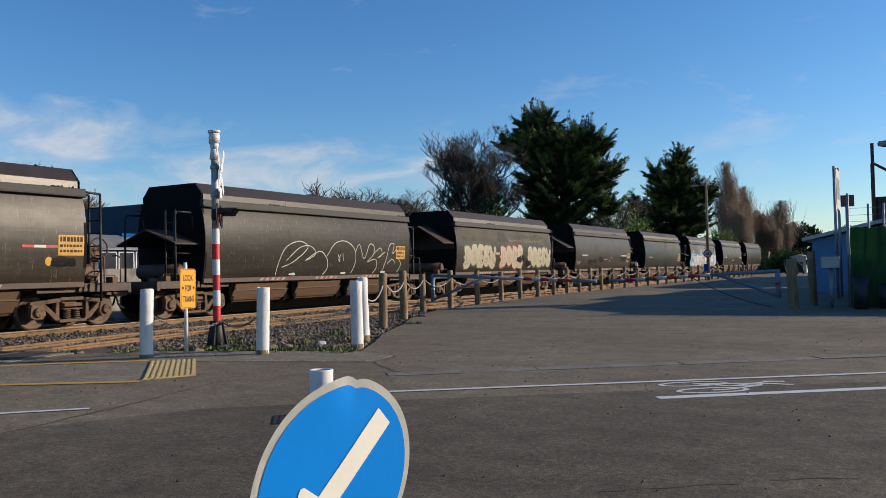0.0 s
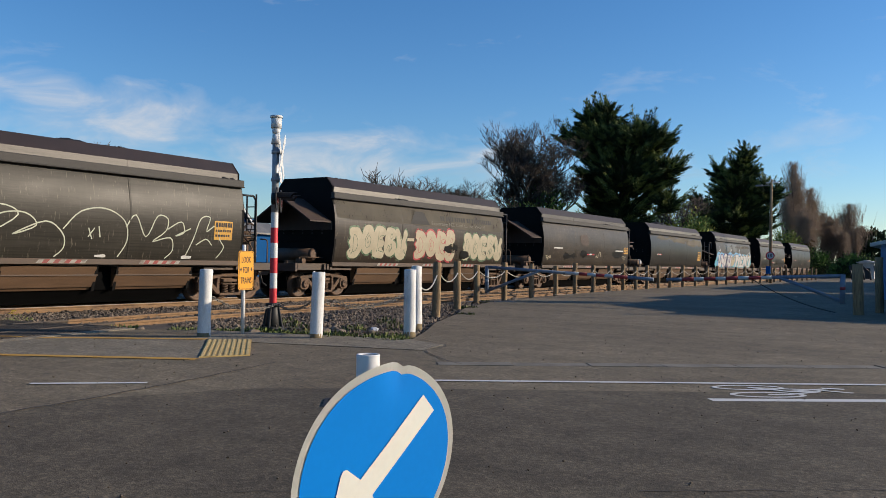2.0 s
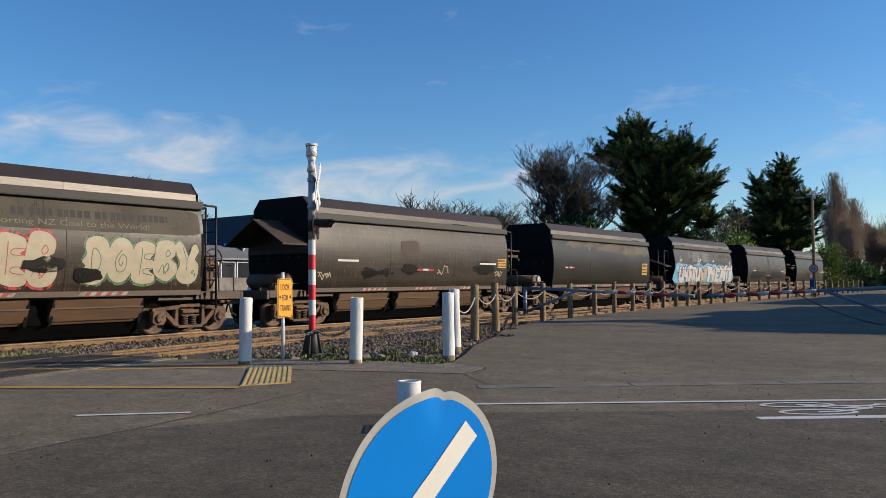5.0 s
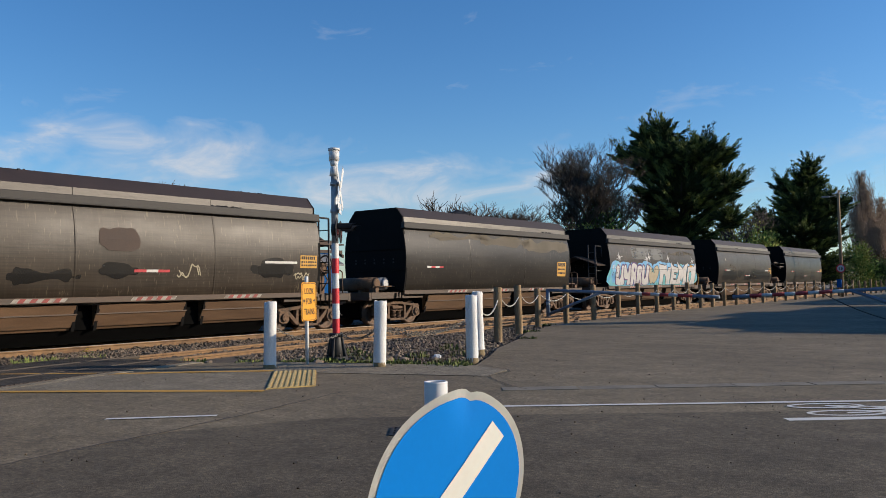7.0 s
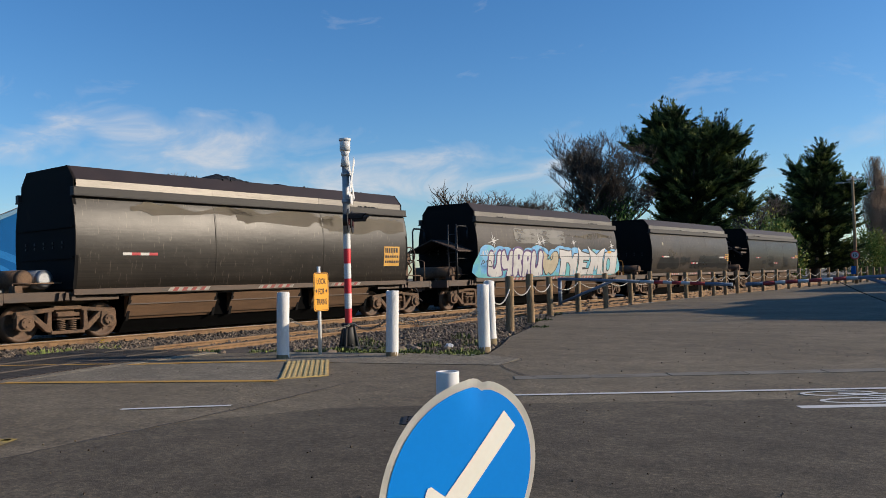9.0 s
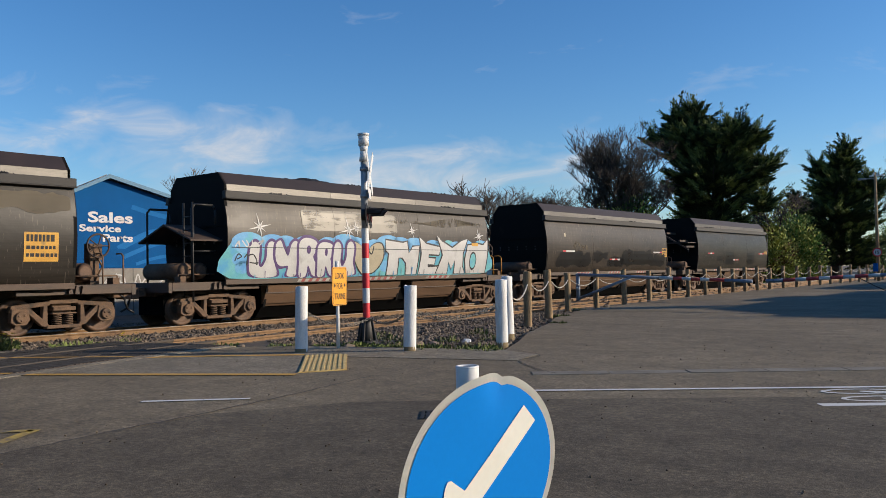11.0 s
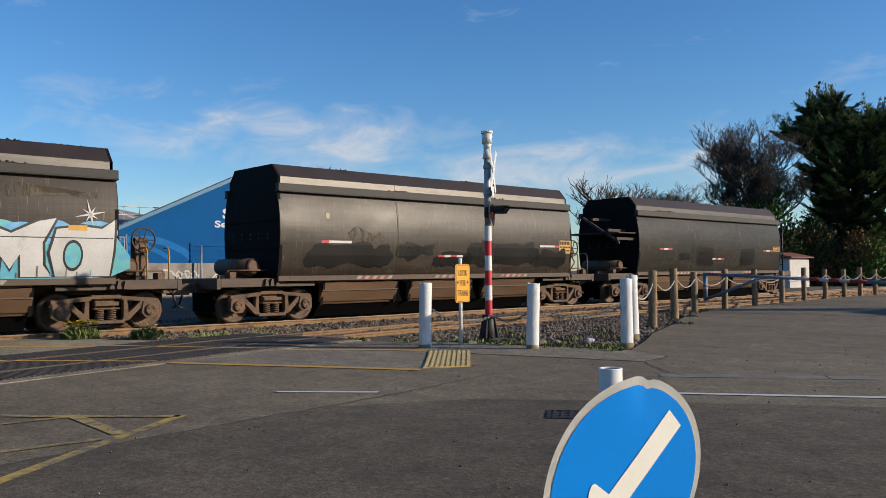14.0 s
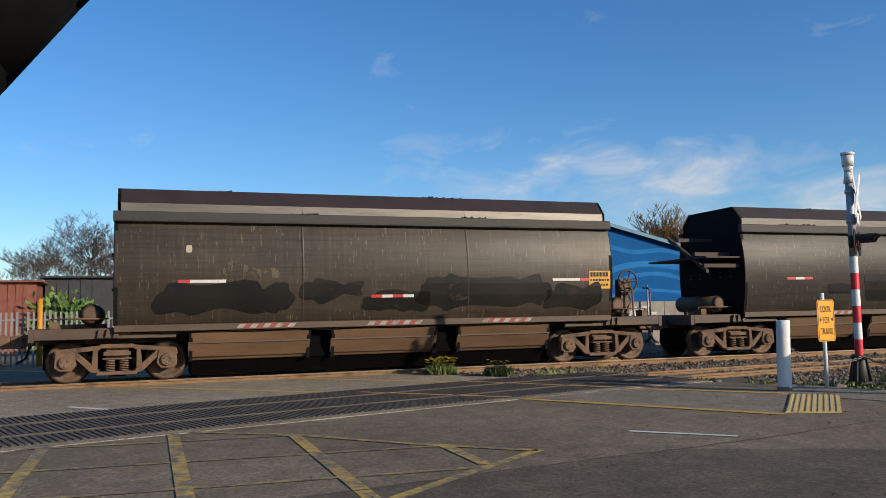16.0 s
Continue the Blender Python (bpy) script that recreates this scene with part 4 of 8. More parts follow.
def bogie(parent, y):
    b = new("bogie", FRAMES)
    b.parent, b.location = parent, (0, y, 0)
    for s in (-1, 1):
        for o in (-0.12, 0.12):
            p = new("spring", SPRING)
            p.parent, p.location = b, (s * 0.8, o, 0.21)
    for o in (-0.875, 0.875):
        w = new("wheelset", WHEELS)
        w.parent, w.location = b, (0, o, 0.385)
        ROLLING.append(w)


def shell(wagon, paint_name):
    n = len(PROFILE)
    bm = bmesh.new()
    ys = [-HALF + 2 * HALF * k / 10 for k in range(11)]
    for s in (-1, 1):
        rows = [[bm.verts.new((s * (x + (0.004 * math.sin(7 * y + 3 * z))), y, z)) for x, z in PROFILE] for y in ys]
        for a, b in zip(rows, rows[1:]):
            for k in range(n - 1):
                bm.faces.new((a[k], a[k + 1], b[k + 1], b[k])).smooth = True
    dull = wagon.get("seed", 0) in (2, 4, 8)
    body = part("side_panel", bm, M[paint_name], wagon)
    for y in (-1.76, 1.76):
        bm = bmesh.new()
        rows = [[bm.verts.new((x + 0.004, y + o, z)) for x, z in PROFILE] for o in (-0.022, 0.0, 0.022)]
        for v in rows[1]:
            v.co.x += 0.006
        for p, q in zip(rows, rows[1:]):
            for k in range(n - 1):
                bm.faces.new((p[k], p[k + 1], q[k + 1], q[k])).smooth = True
        part("weld_seam", bm, M[paint_name], wagon)
    for s in (-1, 1):
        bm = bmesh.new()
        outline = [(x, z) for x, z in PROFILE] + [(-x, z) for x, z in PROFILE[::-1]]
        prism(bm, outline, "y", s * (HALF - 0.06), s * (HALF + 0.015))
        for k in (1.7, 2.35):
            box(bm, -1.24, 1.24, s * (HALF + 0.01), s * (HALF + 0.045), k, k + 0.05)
        part("end_plate", bm, M["end_black"], wagon, "black end plate, shade in its colour")
        bm = bmesh.new()
        for x in (-0.8, -0.4, 0.0, 0.4, 0.8):
            for z in (1.95, 2.05):
                tube(bm, (x, s * (HALF + 0.01), z), (x, s * (HALF + 0.035), z), 0.03, n=6)
        tagged(part("rivet", bm, M["rim"], wagon), kind="stuff")
    for s in (-1, 1):
        bm = bmesh.new()
        x = (1.14, 1.27) if s > 0 else (-1.27, -1.14)
        box(bm, *x, -HALF - 0.03, HALF + 0.03, 3.02, 3.2)
        box(bm, x[0] - 0.03, x[1] + 0.03, -HALF - 0.03, HALF + 0.03, 3.0, 3.035)
        soften(bm, 0.012)
        part("top_rim", bm, M["rim"], wagon, "grimy steel top rim")
        bm = bmesh.new()
        box(bm, *((1.155, 1.215) if s > 0 else (-1.215, -1.155)), -HALF, HALF, 0.94, 1.065)
        soften(bm, 0.006)
        part("side_sill", bm, M["sill"], wagon, "dusty brown side sill")
        for a, b in ((-HALF + 0.06, -1.75), (-1.74, 1.75), (1.76, HALF - 0.06)):
            bm = bmesh.new()
            prism(bm, [(s * 1.1, 3.19), (s * 1.14, 3.19), (s * 1.14, 3.37), (s * 1.1, 3.4)], "y", a, b)
            part("lip", bm, M["lip_dull" if dull else "lip"], wagon, "grimy brown lip plate" if dull else "pale worn lip plate")
        bm = bmesh.new()
        prism(bm, [(s * 1.1, 3.36), (s * 1.14, 3.37), (s * 0.88, 3.675), (s * 0.84, 3.675)], "y", -HALF + 0.06, HALF - 0.06)
        part("coaming", bm, M["lid"], wagon, "sloping dark red-brown coaming")
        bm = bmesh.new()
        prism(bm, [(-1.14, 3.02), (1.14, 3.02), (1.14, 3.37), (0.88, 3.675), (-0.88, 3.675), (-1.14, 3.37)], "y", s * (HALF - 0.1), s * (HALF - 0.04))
        part("end_coaming", bm, M["end_black"], wagon, "black end coaming, shade in its colour")
    bm = bmesh.new()
    nx, ny = 8, 60
    grid = []
    for j in range(ny + 1):
        y = -HALF + 0.1 + (2 * HALF - 0.2) * j / ny
        grid.append([bm.verts.new((-0.95 + 1.9 * i / nx, y, 3.5 + 0.1 * math.sin(math.pi * i / nx) + 0.08 * noise.noise((i * 0.6, y * 2.2, wagon.get("seed", 0))))) for i in range(nx + 1)])
    for a, b in zip(grid, grid[1:]):
        for i in range(nx):
            bm.faces.new((a[i], a[i + 1], b[i + 1], b[i]))
    part("coal_load", bm, M["coal"], wagon, "black coal load")
    return body


def heap(wagon, y, length, height, seed):
    bm = bmesh.new()
    rnd = random.Random(seed)
    n, m = 16, 10
    rows = []
    for i in range(n + 1):
        a = i / n
        rows.append([])
        for j in range(m + 1):
            b = j / m
            h = math.sin(math.pi * a) ** 0.7 * math.sin(math.pi * b) ** 0.7
            rows[-1].append(bm.verts.new((-0.7 + 1.4 * b, y + (a - 0.5) * length, 3.6 + (height + 0.08) * h + rnd.uniform(-0.03, 0.03) * (h > 0.05))))
    for a, b in zip(rows, rows[1:]):
        for j in range(m):
            bm.faces.new((a[j], a[j + 1], b[j + 1], b[j]))
    part("coal_heap", bm, M["coal"], wagon, "heap of coal above the rim")


def crumbs(wagon, seed):
    """Spilt coal left lying on the coaming's edge and on the ledge below the lip."""
    rnd = random.Random(seed)
    bm = bmesh.new()
    for _ in range(rnd.randint(3, 5)):
        y = rnd.uniform(-4.6, 4.6)
        for _ in range(rnd.randint(5, 11)):
            r = rnd.uniform(0.012, 0.034)
            m = Matrix.Translation((rnd.uniform(0.76, 0.9), y + rnd.gauss(0, 0.2), 3.672)) @ Matrix.Rotation(rnd.random() * 3, 4, "Z")
            bmesh.ops.create_icosphere(bm, subdivisions=1, radius=r, matrix=m)
    for _ in range(2):
        y = rnd.uniform(-4.8, 4.8)
        for _ in range(14):
            r = rnd.uniform(0.01, 0.032)
            bmesh.ops.create_icosphere(bm, subdivisions=1, radius=r, matrix=Matrix.Translation((rnd.uniform(1.15, 1.24), y + rnd.gauss(0, 0.16), 3.2 + r * 0.5)))
    for v in bm.verts:
        v.co += Vector((rnd.uniform(-0.012, 0.012), rnd.uniform(-0.012, 0.012), rnd.uniform(-0.01, 0.01)))
    tagged(part("coal_crumb", bm, M["coal"], wagon, "spilt coal crumbs"), kind="stuff")


def underframe(wagon):
    def beam(name, *size):
        bm = bmesh.new()
        box(bm, *size)
        soften(bm, 0.008)
        part(name, bm, M["sill"], wagon)
    for s in (-1, 1):
        x = (0.98, 1.06) if s > 0 else (-1.06, -0.98)
        for e in (-1, 1):
            beam("side_beam", *x, *sorted((e * (HALF - 1.1), e * (DECK - 0.1))), 0.82, 1.02)
        beam("side_stringer", *x, -HALF + 1.2, HALF - 1.2, 0.9, 0.96)
    for e in (-1, 1):
        beam("headstock", -1.06, 1.06, *sorted((e * (DECK - 0.1), e * DECK)), 0.78, 1.02)
        beam("end_deck", -0.98, 0.98, *sorted((e * (HALF - 0.2), e * (DECK - 0.1))), 0.97, 1.01)
        beam("draft_sill", -0.3, 0.3, *sorted((e * 3.2, e * (DECK - 0.1))), 0.7, 0.95)
    for e in (-1, 1):
        for s in (-1, 1):
            for k in range(3):
                bm = bmesh.new()
                y = e * 5.35 + 0.14 * (k - 1)
                prism(bm, [(y - 0.05, 0.84), (y + 0.05, 0.84), (y + 0.02, 1.0), (y - 0.02, 1.0)], "x", s * 1.06, s * 1.13)
                part("gusset", bm, M["sill"], wagon)
    for a, b in ((-3.88, -1.61), (-1.11, 1.09), (1.63, 3.74)):
        bm = bmesh.new()
        prism(bm, [(-1.1, 0.93), (1.1, 0.93), (1.0, 0.68), (0.82, 0.36), (-0.82, 0.36), (-1.0, 0.68)], "y", a, b)
        soften(bm, 0.012)
        c = part("discharge_chute", bm, M["chute"], wagon, "brown steel discharge chute")
        for s in (-1, 1):
            bm = bmesh.new()
            prism(bm, [(s * 0.98, 0.7), (s * 1.04, 0.7), (s * 0.91, 0.43), (s * 0.86, 0.43)], "y", a - 0.05, b + 0.02)
            part("door_plate", bm, M["chute"], c, "lower door plate of the chute")
            bm = bmesh.new()
            box(bm, *sorted((s * 1.0, s * 1.065)), a - 0.05, b + 0.02, 0.69, 0.715)
            part("hinge_bar", bm, M["sill"], c)
            for y in (a, b):
                bm = bmesh.new()
                prism(bm, [(s * 1.06, 0.9), (s * 1.08, 0.9), (s * 0.9, 0.34), (s * 0.8, 0.34)], "y", y - 0.035, y + 0.035)
                part("latch", bm, M["end_black"], c)
    # black blocks added for the deep shade between and below the chutes
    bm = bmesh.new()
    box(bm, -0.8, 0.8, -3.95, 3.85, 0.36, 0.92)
    part("centre_sill_shade", bm, M["rubber"], wagon)
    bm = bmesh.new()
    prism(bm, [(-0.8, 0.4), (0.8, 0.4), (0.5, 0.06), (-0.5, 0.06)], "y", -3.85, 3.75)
    part("belly_shade", bm, M["rubber"], wagon, "black block for the shade between the rails")
    # rigging as plain black masses, standing for the shade between the wheels
    for e in (-1, 1):
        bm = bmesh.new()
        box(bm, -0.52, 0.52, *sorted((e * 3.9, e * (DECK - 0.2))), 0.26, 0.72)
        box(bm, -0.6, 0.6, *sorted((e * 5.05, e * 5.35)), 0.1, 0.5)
        part("rigging_shade", bm, M["rubber"], wagon, "shade-black mass of brake rigging between the wheels")
    for e in (-1, 1):
        bm = bmesh.new()
        box(bm, -0.12, 0.12, *sorted((e * DECK, e * (DECK + 0.3))), 0.7, 0.92)
        box(bm, -0.18, 0.18, *sorted((e * (DECK + 0.2), e * (DECK + 0.4))), 0.66, 0.9)
        soften(bm, 0.015)
        k = part("coupler", bm, M["bogie"], wagon, "rusty coupler")
        bm = bmesh.new()
        x = 0.35 * e
        pipe(bm, [(x, e * DECK, 0.8), (x, e * (DECK + 0.12), 0.7), (x, e * (DECK + 0.2), 0.45), (x, e * (DECK + 0.36), 0.36)], 0.025)
        part("air_hose", bm, M["black"], k, "black air hose")
    bm = bmesh.new()
    pts = [(1.09, -HALF + 0.3 + k * 0.2, 0.93 - 0.035 * abs(math.sin(k * 0.42))) for k in range(50)]
    pipe(bm, pts, 0.012, 5)
    part("brake_pipe", bm, M["end_black"], wagon, "dark brake pipe")


def end_rails(wagon, e, low_hood):
    """Hooped handrails and a ladder at an end platform."""
    y0, y1 = e * (HALF + 0.1), e * (HALF + 0.75)
    for x in (0.95, -0.95):
        bm = bmesh.new()
        pipe(bm, [(x, y1, 1.0), (x, y1, 2.75), (x, y1 - e * 0.08, 2.85), (x, y0 + e * 0.08, 2.85), (x, y0, 2.75), (x, y0, 2.4)], 0.028)
        part("handrail", bm, M["black"], wagon, "black hooped handrail")
    bm = bmesh.new()
    pipe(bm, [(0.95, y1, 1.75), (0.95, y0, 1.75)], 0.02)
    part("mid_rail", bm, M["black"], wagon, "black cross rail")
    bm = bmesh.new()
    for x in (0.62, 0.98):
        pipe(bm, [(x, y1, 0.55), (x, y1, 2.9)], 0.025)
    for k in range(7):
        pipe(bm, [(0.62, y1, 0.7 + 0.31 * k), (0.98, y1, 0.7 + 0.31 * k)], 0.015, 6)
    part("ladder", bm, M["black"], wagon, "black steel ladder")
    if low_hood:
        bm = bmesh.new()
        for s in (-1, 1):
            prism(bm, [(0, 2.42), (s * 1.12, 2.02), (s * 1.12, 1.98), (0, 2.38)], "y", *sorted((e * HALF, e * (HALF + 0.9))))
        part("hood", bm, M["hood"], wagon, "low brown pitched hood")


def ladder(wagon, e):
    y = e * (HALF + 0.5)
    bm = bmesh.new()
    for x in (0.75, 1.15):
        pipe(bm, [(x, y, 0.6), (x, y, 3.12), (x, y - e * 0.46, 3.14)], 0.028)
    for k in range(8):
        pipe(bm, [(0.75, y, 0.7 + 0.3 * k), (1.15, y, 0.7 + 0.3 * k)], 0.016, 6)
    part("ladder", bm, M["black"], wagon, "black steel ladder")


def hood(wagon, e):
    bm = bmesh.new()
    for s in (-1, 1):
        prism(bm, [(0, 3.02), (s * 1.2, 2.3), (s * 1.2, 2.26), (0, 2.97)], "y", *sorted((e * HALF, e * (HALF + 1.0))))
    prism(bm, [(-1.2, 2.28), (-0.0, 2.99), (1.2, 2.28), (1.2, 2.05), (-1.2, 2.05)], "y", *sorted((e * HALF, e * (HALF + 0.08))))
    part("hood", bm, M["hood"], wagon, "rust-brown pitched hood over the end platform")


def broken_hood(wagon, e):
    bm = bmesh.new()
    for x, z in ((0.1, 2.9), (0.75, 2.5), (1.1, 2.2)):
        box(bm, x - 0.04, x + 0.04, *sorted((e * HALF, e * (HALF + 1.05))), z - 0.05, z + 0.04)
    prism(bm, [(-0.3, 3.0), (1.2, 2.1), (1.2, 2.02), (-0.3, 2.9)], "y", *sorted((e * (HALF + 0.98), e * (HALF + 1.05))))
    box(bm, -1.2, 1.2, *sorted((e * (HALF + 0.0), e * (HALF + 1.05))), 2.38, 2.42)
    part("hood", bm, M["hood"], wagon, "bent open hood frame")


def hand_brake(wagon, e):
    y = e * (HALF + 0.75)
    bm = bmesh.new()
    box(bm, 0.35, 0.6, y - 0.1, y + 0.1, 1.0, 1.75)
    box(bm, 0.42, 0.66, y - 0.14, y + 0.14, 1.55, 1.9)
    pipe(bm, [(0.6, y, 1.1), (0.75, y + 0.1, 1.4), (0.62, y, 1.7)], 0.02)
    c = part("brake_column", bm, M["bogie"], wagon, "rusty hand-brake column")
    bm = bmesh.new()
    ring(bm, (0.76, y, 1.85), (1, 0, 0), 0.25, 0.022, 20, 6)
    for k in range(5):
        a = k * math.tau / 5
        pipe(bm, [(0.76, y, 1.85), (0.76, y + 0.25 * math.cos(a), 1.85 + 0.25 * math.sin(a))], 0.014, 5)
    part("brake_wheel", bm, M["hood"], c, "rusty spoked brake wheel")
    for o in (-0.02, 0.45):
        bm = bmesh.new()
        pipe(bm, [(0.98, y + e * o, 1.0), (0.98, y + e * o, 1.62), (0.9, y + e * o, 1.68), (0.7, y + e * o, 1.68)], 0.018)
        part("grab_rail", bm, M["orange"] if wagon.get("seed", 0) == 6 else M["bogie"], wagon, "thin grab rail")


def tanks(wagon, e, count):
    for k in range(count):
        bm = bmesh.new()
        y = e * (HALF + 0.42 + 0.42 * k)
        r = 0.2
        tube(bm, (-0.7, y, 1.28), (0.78, y, 1.28), r, n=18)
        tube(bm, (0.78, y, 1.28), (0.84, y, 1.28), r, r * 0.6, n=18)
        part("air_tank", bm, M["galv"] if k == 0 and e < 0 and wagon.get("seed", 0) == 5 else M["bogie" if k else "wheel"], wagon, "dusty air tank")
    bm = bmesh.new()
    box(bm, 0.2, 0.3, *sorted((e * (HALF + 0.15), e * (HALF + 1.0))), 1.0, 1.1)
    part("tank_bracket", bm, M["bogie"], wagon)
    bm = bmesh.new()
    box(bm, 0.75, 1.0, *sorted((e * (HALF + 0.95), e * (HALF + 1.1))), 1.0, 1.16)
    part("valve_box", bm, M["bogie"], wagon)
    bm = bmesh.new()
    pipe(bm, [(0.9, e * (HALF + 0.1), 1.2), (0.9, e * (HALF + 1.1), 1.2), (0.9, e * (HALF + 1.1), 1.0)], 0.016)
    part("air_pipe", bm, M["bogie"], wagon)


def plate(wagon, y0, y1, z0, z1, seed, dot=None):
    bm = bmesh.new()
    rect(bm, y0, y1, z0, z1)
    p = on_side("number_plate", bm, M["plate"], wagon, 0.006, "orange number plate with dark bars")
    rnd = random.Random(seed)
    bm = bmesh.new()
    w, h = y1 - y0, z1 - z0
    for row, (a, b) in enumerate(((0.68, 0.92), (0.42, 0.54), (0.16, 0.28))):
        x = y0 + 0.06 * w
        while x < y1 - 0.12 * w:
            d = w * rnd.uniform(0.07, 0.12)
            rect(bm, x, min(x + d, y1 - 0.04 * w), z0 + a * h, z0 + b * h)
            x += d + 0.035 * w
    tagged(on_side("bars", bm, M["letter"], p, 0.01), kind="stuff")
    if dot:
        bm = bmesh.new()
        blob(bm, [(dot[0] + 0.09 * math.cos(k * math.tau / 8), dot[1] + 0.1 * math.sin(k * math.tau / 8)) for k in range(8)])
        on_side("dot", bm, M["plate"], wagon, 0.006, "yellow dot")


def reflector(wagon, y0, y1, z, order="rwr"):
    n = len(order)
    for k, c in enumerate(order):
        bm = bmesh.new()
        rect(bm, y0 + (y1 - y0) * k / n, y0 + (y1 - y0) * (k + 1) / n, z - 0.03, z + 0.03)
        on_side("reflector", bm, M["reflect_red" if c == "r" else "reflect_white"], wagon, 0.009)


def hazard(wagon, y0, y1):
    """Red and white slanted stripes on the sill."""
    n = 9
    for colour, shift in (("hazard_white", 0), ("hazard_red", 1)):
        bm = bmesh.new()
        for k in range(n):
            if k % 2 == shift:
                a, b = y0 + (y1 - y0) * k / n, y0 + (y1 - y0) * (k + 1) / n
                bm.faces.new([bm.verts.new((1.219, y, z)) for y, z in ((a, 0.965), (b, 0.965), (b + 0.07, 1.045), (a + 0.07, 1.045))])
        part("hazard_stripe", bm, M[colour], wagon)


def words_on_side(wagon, word, x0, x1, z0, z1, fat, material, lift, name="graffiti", wobble=0.03, seed=0, label=""):
    bm = text_bmesh(word, 1.0, fat, 4)
    fit_width(bm, x1 - x0, z1 - z0, x0, z0)
    for v in bm.verts:
        v.co.x += wobble * math.sin(v.co.x * 3.1 + v.co.y * 4 + seed)
        v.co.y += wobble * math.sin(v.co.x * 5.3 + seed * 2)
        v.co.y = max(1.08, v.co.y)
    return on_side(name, bm, M[material], wagon, lift, label)


def make_wagon(seed, paint_name, label, left, right):
    w = thing("coal_wagon", label, "coal wagon", group="coal wagons of the train")
    w["seed"] = seed
    shell(w, paint_name)
    crumbs(w, 100 + seed)
    underframe(w)
    for y in (-5.2, 5.2):
        bogie(w, y)
    for e, kit in ((-1, left), (1, right)):
        for k in kit.split():
            if k == "hood":
                hood(w, e)
            elif k == "broken":
                broken_hood(w, e)
            elif k == "rails":
                end_rails(w, e, True)
            elif k == "openrails":
                end_rails(w, e, False)
            elif k == "ladder":
                ladder(w, e)
            elif k == "brake":
                hand_brake(w, e)
            elif k[:4] == "tank":
                tanks(w, e, int(k[4]))
    for a, b in ((-3.05, -1.95), (-0.45, 0.68), (2.07, 3.2)):
        hazard(w, a, b)
    return w


def scrawl(wagon):
    """One long looping tag in thin pale line."""
    lines = [[(-2.35, 1.12), (-2.25, 1.5), (-1.95, 1.95), (-1.3, 2.15), (-0.9, 1.95), (-1.6, 1.5), (-2.1, 1.35)],
             [(-1.9, 1.55), (-1.3, 1.95), (-0.75, 2.0), (-0.5, 1.75), (-1.0, 1.55), (-0.3, 1.85), (0.1, 1.6), (0.15, 1.3), (-0.05, 1.1)],
             [(0.1, 1.7), (0.5, 2.1), (1.1, 2.2), (1.6, 1.95), (1.7, 1.5), (1.5, 1.12)],
             [(1.65, 1.8), (1.9, 2.1), (2.2, 1.6), (2.5, 2.1), (2.8, 2.05), (2.75, 1.75), (2.4, 1.5), (2.9, 1.6), (3.0, 1.3), (2.8, 1.1)],
             [(2.8, 1.8), (3.2, 2.0), (3.3, 1.75), (3.05, 1.65), (3.5, 1.85)],
             [(3.4, 1.15), (3.6, 1.6), (3.8, 2.1), (4.1, 2.15), (4.0, 1.8), (4.3, 1.95), (4.45, 1.6), (4.6, 1.4), (4.4, 1.12)],
             [(3.7, 1.45), (4.0, 1.6), (4.2, 1.45)], [(0.7, 1.75), (0.8, 1.5)], [(0.85, 1.75), (0.7, 1.55)], [(0.95, 1.8), (1.0, 1.55)]]
    for l in lines:
        bm = bmesh.new()
        stroke(bm, l, 0.028)
        on_side("graffiti_line", bm, M["spray_line"], wagon, 0.006)


BUBBLES = {
    "D": [(-0.9, 0.55), (-0.75, 0.95), (-0.1, 1.0), (0.55, 0.85), (0.95, 0.3), (0.9, -0.4), (0.5, -0.85), (-0.1, -1.0), (-0.75, -0.95), (-1.0, -0.6), (-0.7, -0.25), (-0.95, 0.0), (-0.75, 0.3)],
    "O": [(-0.2, 1.0), (0.5, 0.9), (0.95, 0.3), (0.85, -0.4), (0.35, -0.75), (-0.3, -0.75), (-0.85, -0.35), (-0.95, 0.3), (-0.7, 0.8)],
    "E": [(-0.6, 0.95), (0.1, 1.0), (0.75, 0.8), (0.8, 0.45), (0.45, 0.25), (0.75, 0.05), (0.7, -0.25), (0.5, -0.35), (0.9, -0.6), (0.85, -0.95), (0.1, -1.0), (-0.7, -0.85), (-0.95, -0.2), (-0.9, 0.5)],
    "B": [(-0.7, 0.95), (0.1, 1.0), (0.7, 0.75), (0.65, 0.3), (0.4, 0.1), (0.9, -0.15), (0.95, -0.65), (0.4, -0.98), (-0.4, -0.9), (-0.9, -0.5), (-0.95, 0.3)],
    "Y": [(-0.95, 0.85), (-0.55, 1.0), (-0.15, 0.75), (0.1, 0.3), (0.35, 0.75), (0.8, 0.95), (1.0, 0.6), (0.7, 0.15), (0.95, -0.15), (0.9, -0.7), (0.4, -1.0), (-0.4, -0.98), (-0.85, -0.6), (-0.6, -0.1), (-0.8, 0.35)]}
